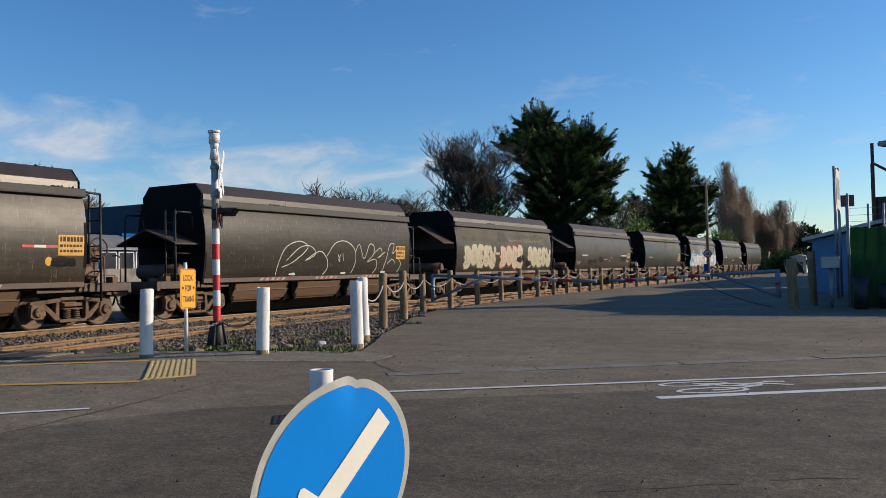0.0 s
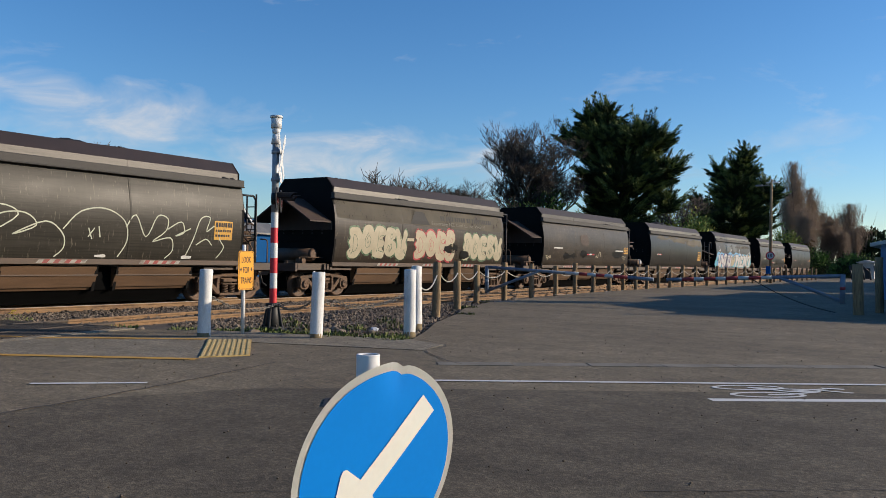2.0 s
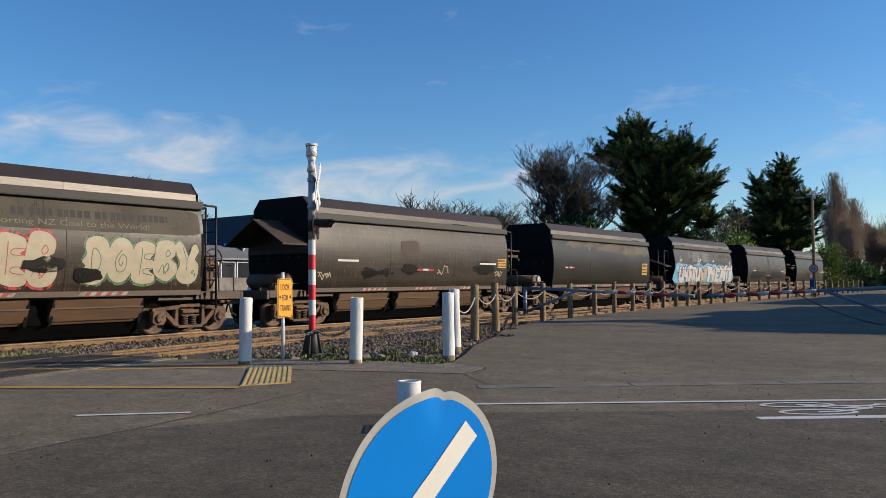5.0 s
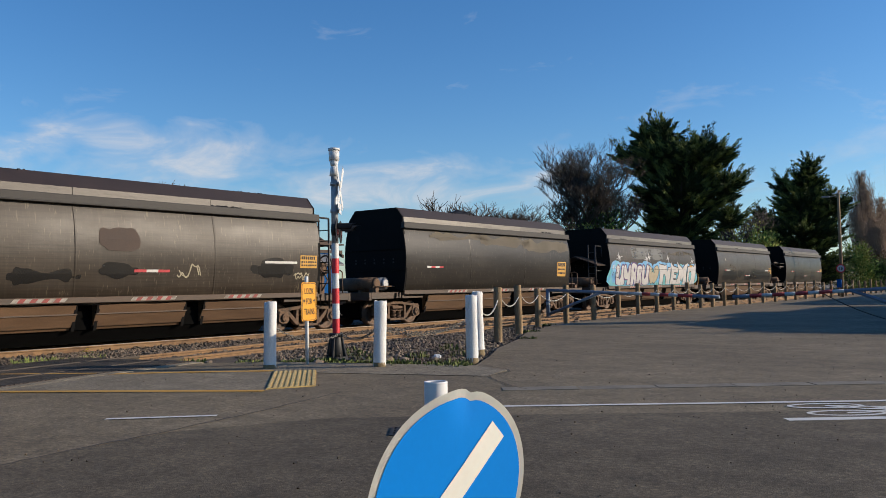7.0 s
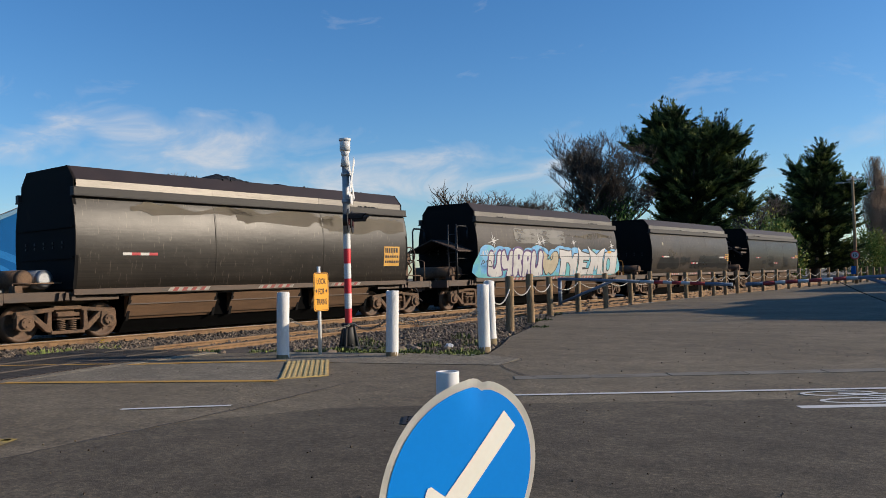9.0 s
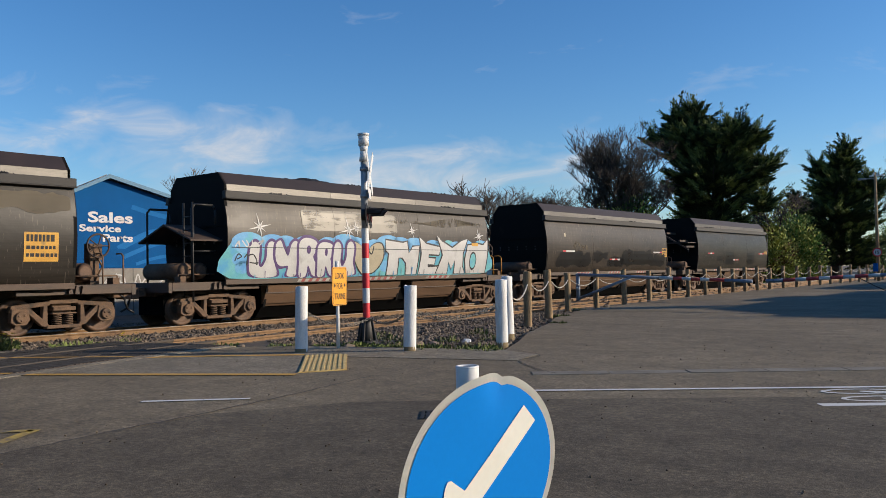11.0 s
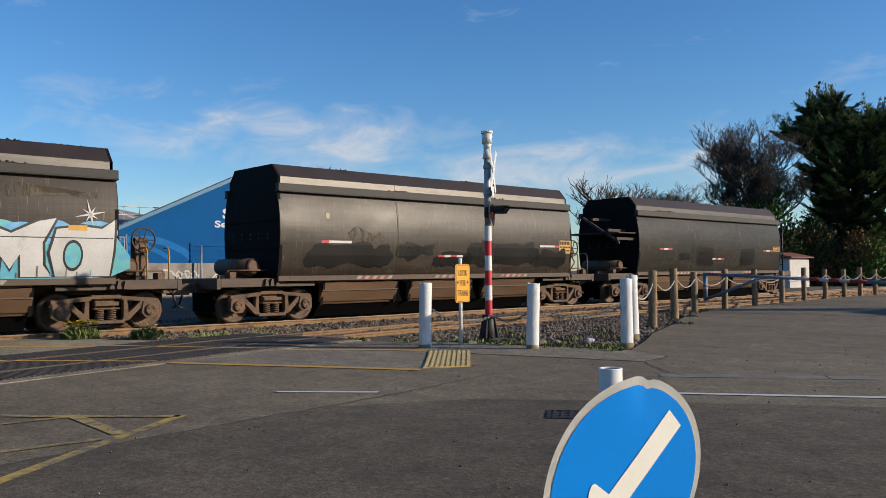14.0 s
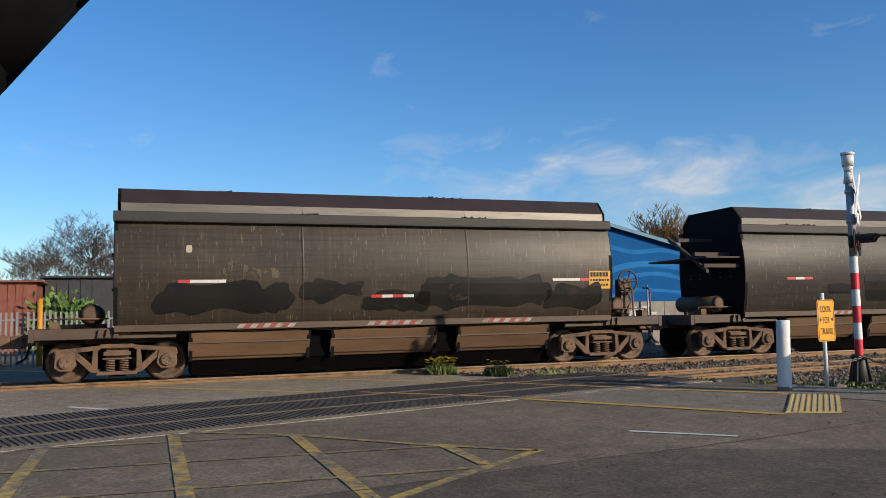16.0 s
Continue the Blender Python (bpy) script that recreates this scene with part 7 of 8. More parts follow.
def cypress(x, y, height, radius, seed, lean, label, lobes):
    """A dark macrocarpa: heavy limbs, upswept pointed sprays, ragged outline with gaps."""
    rnd = random.Random(seed)
    t = thing("cypress_tree", label, "tree", pose(x, y, -0.06))
    bm = bmesh.new()
    pts, _ = limb(bm, (0, 0, 0), (lean * 0.05, 0, 1), height * 0.85, 0.55, rnd, 0.04, 8, 10, 0.1)
    part("trunk", bm, M["bark"], t, "grey-brown trunk")
    dark, lit = [], []
    bm = bmesh.new()
    for cx, cy, cz, rx, rz, count in lobes:
        for _ in range(int(count * 1.05)):
            a, b = rnd.random() * math.tau, math.acos(rnd.uniform(-0.8, 1))
            q = rnd.uniform(0.15, 1.0) ** 0.5
            d = Vector((math.sin(b) * math.cos(a), math.sin(b) * math.sin(a), math.cos(b)))
            c = Vector((cx, cy, cz))
            end = c + Vector((d.x * rx, d.y * rx, d.z * rz)) * q * 0.88
            if end.z < 0.6:
                continue
            out = Vector((d.x, d.y, max(0.0, d.z) * 0.5 + 0.02)).normalized()
            m = 11
            reach = rnd.choice((0.8, 1.1, 1.4, 1.8, 2.3)) * (radius / 5)
            # most outer sprays take the sunlit green towards their ends
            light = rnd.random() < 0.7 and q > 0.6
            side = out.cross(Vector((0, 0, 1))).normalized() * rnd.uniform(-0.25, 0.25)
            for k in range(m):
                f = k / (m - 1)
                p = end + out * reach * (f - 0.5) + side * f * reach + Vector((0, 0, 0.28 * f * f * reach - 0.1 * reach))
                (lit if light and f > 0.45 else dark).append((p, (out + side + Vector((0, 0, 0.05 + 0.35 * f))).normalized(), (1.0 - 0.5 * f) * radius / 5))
        for _ in range(max(3, count // 22)):
            a = rnd.random() * math.tau
            base = Vector((0, 0, max(1.0, cz - rz * 0.6)))
            aim = Vector((cx, cy, cz)) + Vector((math.cos(a) * rx * 0.8, math.sin(a) * rx * 0.8, rnd.uniform(-0.3, 0.5) * rz)) - base
            limb(bm, base, aim, aim.length, 0.13, rnd, 0.1, 4, 5, 0.2)
    tagged(part("bough", bm, M["bark"], t, "bare grey limbs"), kind="stuff")
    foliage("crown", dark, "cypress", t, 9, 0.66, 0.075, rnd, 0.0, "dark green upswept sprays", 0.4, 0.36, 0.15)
    foliage("crown", lit, "cypress_lit", t, 9, 0.6, 0.065, rnd, 0.0, "spray tips in a sunlit lighter green", 0.4, 0.36, 0.15)


cypress(-25.3, 65.3, 15.2, 5.0, 5, 0, "large dark green macrocarpa with a ragged crown behind the railway",
        [(-0.3, 0, 4.5, 3.6, 3.2, 220), (0.3, 0, 8.2, 4.3, 2.8, 290), (-1.4, 0, 11.1, 2.9, 1.9, 180), (1.5, 0, 11.1, 2.5, 1.8, 150), (-2.7, 0, 13.2, 0.8, 1.5, 50), (-1.2, 0, 13.3, 0.8, 1.3, 46), (-4.4, 0, 11.9, 0.8, 0.6, 30), (3.8, 0, 8.8, 1.1, 1.0, 50), (3.3, 0, 11.3, 0.8, 0.8, 36), (4.0, 0, 6.2, 1.0, 0.8, 36)])
cypress(-24.2, 97.0, 15.0, 5.4, 8, 0, "dark green macrocarpa of broad conical shape behind the railway",
        [(-0.1, 0, 3.0, 5.6, 3.2, 280), (0.3, 0, 6.4, 4.8, 3.0, 270), (0.9, 0, 9.6, 3.2, 2.4, 160), (1.1, 0, 12.0, 1.8, 1.6, 80), (1.5, 0, 13.6, 0.7, 0.8, 30), (-1.4, 0, 11.8, 0.6, 1.4, 34), (3.9, 0, 9.3, 1.3, 1.6, 56), (-3.8, 0, 8.2, 1.0, 1.4, 40)])


def bare_tree(x, y, height, spread, seed, label, material="twig", upright=0.0, depth=5, start=0.22, trunk=0.28, forks=3, wide=1.0, taper=0.6, thin=0.008):
    """A leafless tree, forking down to fine twigs."""
    rnd = random.Random(seed)
    t = thing("bare_tree", label, "tree", pose(x, y, -0.06))
    limbs = []

    def grow(p, d, length, level):
        steps, bend = (4, 0.1) if level < 2 else (3, 0.17)
        pts, e = [Vector(p)], Vector(d)
        for _ in range(steps):
            e = (e + Vector((rnd.gauss(0, bend), rnd.gauss(0, bend), rnd.gauss(0, bend * 0.6)))).normalized()
            pts.append(pts[-1] + e * length / steps)
        limbs.append((pts, level))
        if level >= depth:
            return
        for k in range(forks + (1 if level < 3 else 0)):
            f = pts[-1] if k == 0 else pts[rnd.randint(max(1, len(pts) // 2), len(pts) - 1)]
            a = rnd.random() * math.tau
            out = Vector((math.cos(a), math.sin(a), 0)) * spread
            grow(f, (e * (0.75 + 0.4 * upright) + out * rnd.uniform(0.5, 1.0) + Vector((0, 0, 0.28 + upright))).normalized(), length * rnd.uniform(0.62, 0.84), level + 1)
    grow(Vector((0, 0, 0)), Vector((0, 0, 1)), height * start, 0)
    k = height / max(p.z for pts, _ in limbs for p in pts)
    bm, tw = bmesh.new(), bmesh.new()
    for pts, level in limbs:
        pts = [Vector((p.x * k * wide, p.y * k * wide, p.z * k)) for p in pts]
        r0, r1 = max(thin, trunk * taper ** level), max(thin * 0.8, trunk * taper ** (level + 1))
        n = len(pts) - 1
        for i in range(n):
            tube(bm if level < 3 else tw, pts[i], pts[i + 1], r0 + (r1 - r0) * i / n, r0 + (r1 - r0) * (i + 1) / n, n=7 if level < 2 else (4 if level < 3 else 3), caps=False)
    part("trunk", bm, M["bark"], t, "grey-brown trunk and boughs")
    part("twig_crown", tw, M[material], t, "fine bare twigs")
    return t


def poplar(x, y, height, width, seed, stems=1):
    """A leafless upright poplar: steep thin branches close to the stem."""
    rnd = random.Random(seed)
    t = thing("poplar_tree", "tall leafless brown poplar beyond the railway", "tree", pose(x, y, -0.06), "row of bare poplars")
    bm, tw = bmesh.new(), bmesh.new()
    for s in range(stems):
        ox = rnd.uniform(-1, 1) * width * 0.26 * (stems > 1)
        oy = rnd.uniform(-1, 1) * (stems > 1)
        h = height * (1 if s == 0 else rnd.uniform(0.6, 0.95))
        limb(bm, (ox, oy, 0), (0, 0, 1), h * 0.95, 0.22, rnd, 0.02, 8, 6, 0.1)
        for k in range(140):
            z = h * (0.06 + 0.88 * rnd.random() ** 0.85)
            a = rnd.random() * math.tau
            reach = width * 0.38 * (1 - z / h) ** 0.75 + 0.1
            d = Vector((math.cos(a) * 0.26, math.sin(a) * 0.26, 1))
            l = min((h - z) * 0.72, reach * 3.4)
            if l < 0.4:
                continue
            pts, e = limb(tw, (ox, oy, z), d, l, 0.04, rnd, 0.06, 3, 3, 0.3)
            for q in range(7):
                f = pts[rnd.randint(1, 3)]
                b = rnd.random() * math.tau
                limb(tw, f, Vector((math.cos(b) * 0.35, math.sin(b) * 0.35, 1)), l * rnd.uniform(0.25, 0.5), 0.018, rnd, 0.08, 2, 3, 0.3)
    part("trunk", bm, M["bark"], t)
    part("twig_crown", tw, M["twig_warm"], t, "brown upright twigs")


bare_tree(-30.9, 58.5, 13.4, 0.72, 21, "spreading leafless tree behind the railway", upright=0.24, depth=8, start=0.08, trunk=0.34, wide=1.2, taper=0.62, thin=0.011)
bare_tree(-40.0, 63.5, 7.8, 0.9, 12, "low leafless tree behind the railway", depth=5)
bare_tree(-26.5, 84.0, 8.8, 0.9, 14, "pale leafless scrub tree between two conifers", depth=5)
bare_tree(-48.3, 35.4, 9.2, 0.7, 15, "leafless tree with brown remnants behind the blue building", "leaf_brown", depth=7, trunk=0.16, thin=0.014)
bare_tree(-52.0, 39.0, 7.6, 0.9, 16, "leafless tree behind the blue building", depth=5)
bare_tree(-45.0, -2.8, 7.0, 0.75, 17, "leafless tree behind the pale fence", depth=7, trunk=0.16, wide=1.3, taper=0.56)
bare_tree(-31.5, 44.0, 7.4, 0.8, 18, "leafless tree beside the chalet", depth=5)
bare_tree(-33.3, 52.3, 7.7, 0.85, 201, "low leafless scrub tree behind the railway", depth=6, trunk=0.12, wide=1.2, taper=0.6, thin=0.014)
bare_tree(-33.1, 54.8, 7.7, 0.85, 202, "low leafless scrub tree behind the railway", depth=6, trunk=0.12, wide=1.2, taper=0.6, thin=0.014)
poplar(-25.2, 143.8, 18.7, 6.6, 1, 3)
poplar(-26.4, 140.6, 15.5, 5.0, 2, 2)
poplar(-23.4, 148.2, 14.6, 6.0, 3, 3)
poplar(-22.4, 154.4, 10.7, 6.0, 4, 3)
poplar(-20.2, 158.8, 12.6, 6.5, 5, 3)
poplar(-19.1, 162.9, 8.9, 5.0, 6, 2)
poplar(-20.4, 148.6, 8.2, 8.0, 7, 4)
poplar(-23.1, 138.1, 10.6, 7.0, 8, 3)


def bush(x, y, rx, ry, h, seed, mats, label, name="bush", density=1.0, leaf=0.2):
    rnd = random.Random(seed)
    t = thing(name, label, "bush", pose(x, y, -0.06))
    bm = bmesh.new()
    for _ in range(7):
        a = rnd.random() * math.tau
        limb(bm, (rx * 0.3 * math.cos(a), ry * 0.3 * math.sin(a), 0), (math.cos(a) * 0.4, math.sin(a) * 0.4, 1), h * 0.75, 0.05, rnd, 0.15, 4, 4, 0.3)
    tagged(part("stems", bm, M["bark"], t), kind="stuff")
    sets = {m: [] for m in mats}
    n = int(900 * density)
    for _ in range(n):
        a, b = rnd.random() * math.tau, math.acos(rnd.uniform(-0.2, 1))
        q = rnd.uniform(0.55, 1.02)
        d = Vector((math.sin(b) * math.cos(a), math.sin(b) * math.sin(a), math.cos(b)))
        p = Vector((d.x * rx * q, d.y * ry * q, 0.25 + d.z * (h - 0.25) * q))
        p += Vector((noise.noise(p * 0.9 + Vector((seed, 0, 0))), noise.noise(p * 0.9 + Vector((0, seed, 0))), 0.6 * noise.noise(p * 0.7))) * 0.5
        region = noise.noise(p * 0.5 + Vector((seed * 3, 1, 2))) * 0.5 + 0.5
        sets[mats[min(len(mats) - 1, int(region * len(mats) + rnd.uniform(-0.4, 0.4)))] if region > 0 else mats[0]].append((p, (d + Vector((0, 0, 0.3))).normalized(), 1.0))
    for m, tufts in sets.items():
        if tufts:
            foliage("leaves", tufts, m, t, 7, leaf * 1.3, leaf * 0.42, rnd)


bush(-24.0, 66.5, 2.2, 1.8, 5.2, 1, ["olive", "leaf", "leaf_brown"], "dense olive-green bush with browned patches beyond the line")
bush(-23.0, 72.0, 2.1, 1.8, 4.8, 2, ["leaf_brown", "olive", "leaf"], "browning green bush beyond the line")
bush(-22.4, 77.8, 2.1, 1.8, 5.7, 3, ["leaf", "olive"], "dense green bush beyond the line")
bush(-23.4, 61.5, 1.8, 1.5, 3.6, 4, ["leaf", "leaf_brown"], "green and brown bush beyond the line")
bush(-28.5, 86.0, 2.6, 1.8, 8.4, 5, ["olive", "leaf"], "tall olive bush between the conifers")
bush(-25.5, 85.0, 2.4, 1.8, 6.8, 6, ["olive", "leaf"], "olive bush between the conifers")
bush(-29.5, 58.5, 3.6, 2.0, 7.4, 7, ["leaf", "cypress", "olive"], "dark evergreen bush under the bare tree")
bush(-26.5, 60.5, 2.6, 1.6, 4.6, 8, ["cypress", "leaf_brown"], "dark undergrowth below the macrocarpa")
bush(-22.5, 118.0, 2.6, 1.8, 6.5, 9, ["olive", "leaf"], "green bush along the line")
bush(-21.5, 131.0, 3.4, 2.0, 4.2, 10, ["cypress", "leaf"], "dark bush at the foot of the poplars")
bush(-13.6, 115.0, 3.0, 1.5, 2.9, 11, ["leaf", "cypress"], "green bush at the foot of the poplars")
bush(-24.0, 136.0, 4.0, 2.0, 5.6, 12, ["leaf_brown", "twig_warm"], "brown scrub below the poplars")
bush(-39.9, -3.5, 1.5, 1.2, 2.3, 13, ["leaf"], "clipped green bush behind the pale fence", density=0.6)
bush(-54.9, 2.6, 2.6, 2.0, 3.4, 14, ["leaf"], "green bush behind the grey wall")
bush(-49.8, 4.8, 2.0, 1.8, 5.0, 15, ["leaf_red", "leaf_red", "leaf_brown"], "rounded tree with dark red leaves behind the grey wall", "red_tree", 1.5)
bush(-49.4, 6.7, 1.9, 1.8, 4.4, 16, ["leaf_red", "leaf_brown"], "rounded tree with dark red leaves behind the grey wall", "red_tree", 1.2)
bush(-17.0, 165.0, 5.0, 3.0, 8.0, 17, ["cypress"], "dark evergreen far along the side road", leaf=0.5)
bush(-9.5, 165.0, 6.0, 3.0, 7.0, 18, ["cypress"], "dark evergreen far along the side road", leaf=0.5)
for k in range(6):
    bush(-30 - 3.6 * k, 74 + 2 * (k % 2), 2.4, 1.8, 3.4 + 0.7 * math.sin(k * 2.1), 30 + k, ["leaf", "leaf_brown", "cypress"], "scrubby evergreen in the far hedge", density=0.7, leaf=0.3)


# ---- buildings ----
def blue_works():
    """Two blue gables side by side with grey corrugated roofs."""
    t = thing("blue_building", "blue-painted twin-gabled workshop with pale wave mural", "building")
    X = -36.0

    def gable(y0, y1, apex, z_apex, eave0, eave1, name):
        bm = bmesh.new()
        prism(bm, [(y0, -0.1), (y1, -0.1), (y1, eave1), (apex, z_apex), (y0, eave0)], "x", X, X - 0.25)
        w = part("gable_wall", bm, M["blue_wall"], t, "blue painted gable wall")
        skew = 0.85 if name == "a" else 0.5      # the roofs run back at an angle to their gables

        def lean(bm):
            for v in bm.verts:
                v.co.y += skew * max(0.0, X - v.co.x)
        for a, b, za, zb in ((y0 - 0.3, apex, eave0 - 0.1, z_apex), (apex, y1 + (0.3 if name == "b" else 0.0), z_apex, eave1 - 0.1 * (name == "b"))):
            bm = bmesh.new()
            prism(bm, [(a, za + 0.02), (b, zb + 0.02), (b, zb + 0.2), (a, za + 0.2)], "x", X + 0.25, X + 0.33)
            part("fascia", bm, M["fascia"], t, "pale blue fascia board")
            bm = bmesh.new()
            prism(bm, [(a, za + 0.12), (b, zb + 0.12), (b, zb + 0.19), (a, za + 0.19)], "x", X + 0.25, X - 16)
            lean(bm)
            r = part("roof", bm, M["roof_grey"], t, "grey corrugated roof")
            bm = bmesh.new()
            n = int((b - a) / 0.25)
            m = 60
            for k in range(m):
                x = X - 0.1 - 15.6 * k / m
                c = a, za + 0.2, b, zb + 0.2
                prism(bm, [(a, za + 0.19), (b, zb + 0.19), (b, zb + 0.225), (a, za + 0.225)], "x", x, x - 0.1)
            lean(bm)
            tagged(part("corrugation", bm, M["roof_grey"], r), kind="stuff")
            for k in (3.0, 6.2, 9.5):
                bm = bmesh.new()
                prism(bm, [(a, za + 0.2), (b, zb + 0.2), (b, zb + 0.235), (a, za + 0.235)], "x", X - k, X - k - 0.7)
                lean(bm)
                part("skylight", bm, M["skylight"], r, "pale skylight strip")
        return w
    gable(4.6, 13.6, 8.75, 4.72, 2.8, 2.85, "a")
    gable(13.6, 26.5, 19.76, 5.82, 2.95, 4.2, "b")
    # pale painted waves
    for pts, w in (([(5.2, 2.2), (7.0, 2.45), (8.3, 3.2), (9.8, 3.85), (11.5, 3.7), (13.4, 2.6)], 0.35), ([(6.5, 2.0), (8.4, 2.6), (9.6, 3.3), (10.6, 3.5), (12.0, 2.9)], 0.18),
                   ([(7.0, 1.9), (9.0, 2.5), (10.3, 2.95), (12.6, 2.2)], 0.12), ([(13.9, 2.7), (15.5, 2.75), (16.8, 2.3), (17.4, 1.8)], 0.3), ([(13.9, 2.3), (15.2, 2.4), (16.3, 1.9)], 0.2),
                   ([(20.3, 2.6), (22.0, 3.4), (24.0, 3.6), (26.2, 3.3)], 0.3), ([(20.5, 2.2), (22.4, 2.9), (24.4, 3.1), (26.2, 2.7)], 0.2), ([(21.0, 4.6), (22.8, 4.2), (24.6, 4.3), (26.3, 4.0)], 0.22), ([(21.2, 1.9), (23.0, 2.3), (26.2, 2.1)], 0.16)):
        bm = bmesh.new()
        stroke(bm, pts, w)
        for v in bm.verts:
            v.co = (X + 0.006, v.co.x, v.co.y)
        part("painted_wave", bm, M["blue_light"], t, "pale blue painted wave")
    for words, y0, z0, width, h in (("Sales", 18.85, 3.8, 2.2, 0.5), ("Service", 18.45, 3.38, 2.0, 0.33), ("Parts", 19.55, 2.93, 1.5, 0.36)):
        bm = text_bmesh(words, 1.0, 0.03)
        fit_width(bm, width, h, y0, z0)
        for v in bm.verts:
            v.co = (X + 0.012, v.co.x, v.co.y)
        part("lettering", bm, M["frame_white"], t, "white lettering " + words.lower())
    for y0, y1 in ((7.96, 8.55), (8.55, 9.25), (9.25, 9.78)):
        bm = bmesh.new()
        box(bm, X, X + 0.06, y0, y1, 2.82, 3.56)
        f = part("window", bm, M["frame_white"], t, "white framed window")
        bm = bmesh.new()
        box(bm, X + 0.05, X + 0.07, y0 + 0.035, y1 - 0.035, 2.86, 3.52)
        part("pane", bm, M["glass"], f)
    # roller door and balcony rail
    bm = bmesh.new()
    box(bm, X, X + 0.03, 17.2, 20.6, 1.38, 2.62)
    door = part("roller_door", bm, M["blue_wall"], t, "blue slatted roller door")
    for k in range(10):
        bm = bmesh.new()
        box(bm, X + 0.03, X + 0.05 + 0.02 * (k % 2), 17.22, 20.58, 1.4 + 0.12 * k, 1.51 + 0.12 * k)
        part("slat", bm, M["blue_wall"], door)
    for y in [9.4 + 0.16 * k for k in range(28)]:
        bm = bmesh.new()
        tube(bm, (X + 1.2, y, 2.02), (X + 1.2, y, 2.78), 0.014, n=5)
        part("baluster", bm, M["galv"], t)
    bm = bmesh.new()
    for z in (2.02, 2.78):
        tube(bm, (X + 1.2, 9.3, z), (X + 1.2, 13.8, z), 0.025, n=6)
    for y in (9.3, 11.55, 13.8):
        tube(bm, (X + 1.2, y, 0), (X + 1.2, y, 2.9), 0.035, n=6)
    part("balcony_rail", bm, M["galv"], t, "grey steel balcony rail")
    bm = bmesh.new()
    box(bm, X, X + 1.2, 9.3, 13.8, 1.7, 1.95)
    part("balcony_floor", bm, M["blue_wall"], t)
    for x, y in ((X - 6, 21.5), (X - 5, 12.5)):
        bm = bmesh.new()
        z = 5.4 if y > 20 else 3.9
        tube(bm, (x, y, z - 0.6), (x, y, z + 0.25), 0.16, n=10)
        tube(bm, (x, y, z + 0.25), (x, y, z + 0.45), 0.28, 0.12, n=10)
        part("roof_vent", bm, M["galv"], t, "pale roof vent")
    bm = bmesh.new()
    for k in range(9):
        tube(bm, (X - 2, 11.2 + 0.75 * k, 3.3), (X - 2, 11.2 + 0.75 * k, 4.35), 0.02, n=5)
    for z in (3.95, 4.35):
        tube(bm, (X - 2, 11.2, z), (X - 2, 17.2, z), 0.025, n=5)
    part("roof_rail", bm, M["galv"], t, "grey roof guard rail")


blue_works()


def company_board():
    t = thing("sign_board", "blue company board with plain white bars on posts", "sign board", pose(-34.2, 0, 0))
    bm = bmesh.new()
    box(bm, 0, 0.08, 6.5, 9.25, 1.7, 2.86)
    soften(bm, 0.01)
    part("panel", bm, M["blue_board"], t)
    for y0, y1, z0, z1 in ((7.0, 8.42, 2.0, 2.24),):
        bm = bmesh.new()
        box(bm, 0.08, 0.086, y0, y1, z0, z1)
        part("lettering_bar", bm, M["frame_white"], t)
    bm = bmesh.new()
    blob(bm, [(7.2, 2.45), (7.35, 2.66), (7.75, 2.7), (7.6, 2.45), (7.4, 2.36)])
    for v in bm.verts:
        v.co = (0.086, v.co.x, v.co.y)
    part("mark", bm, M["blue_light"], t)
    bm = text_bmesh("New Zealand", 1.0, 0.01)
    fit_width(bm, 0.85, 0.11, 7.56, 1.83)
    for v in bm.verts:
        v.co = (0.086, v.co.x, v.co.y)
    part("lettering", bm, M["frame_white"], t, "small white lettering new zealand")
    for y in (6.8, 9.2):
        bm = bmesh.new()
        tube(bm, (0.0, y, -0.06), (0.0, y, 1.7), 0.05, n=8)
        part("post", bm, M["frame_white"], t)


company_board()


def grey_wall():
    t = thing("boundary_wall", "low grey painted wall with white scrawled tags", "wall", kind="structure")
    X = -27.0
    for k in range(9):
        bm = bmesh.new()
        y = 0.2 + 2.6 * k
        box(bm, X - 0.12, X, y, y + 2.58, -0.1, 1.58)
        part("panel", bm, M["greywall"] if k < 4 else M["concrete"], t)
    rnd = random.Random(4)
    for y0 in (12.0, 13.6, 15.2, 16.8):
        bm = bmesh.new()
        for _ in range(3):
            stroke(bm, [(y0 + 1.2 * k / 6 + rnd.uniform(-0.1, 0.1), 0.75 + 0.65 * rnd.random()) for k in range(7)], 0.05)
        for v in bm.verts:
            v.co = (X + 0.006, v.co.x, v.co.y)
        part("graffiti_tag", bm, M["spray_white"], t, "white scrawled tag")
    for y in (10.6, 13.2, 17.5):
        bm = bmesh.new()
        tube(bm, (X + 0.25, y, -0.06), (X + 0.25, y, 2.2), 0.035, n=8)
        part("post", bm, M["galv"], t)


grey_wall()


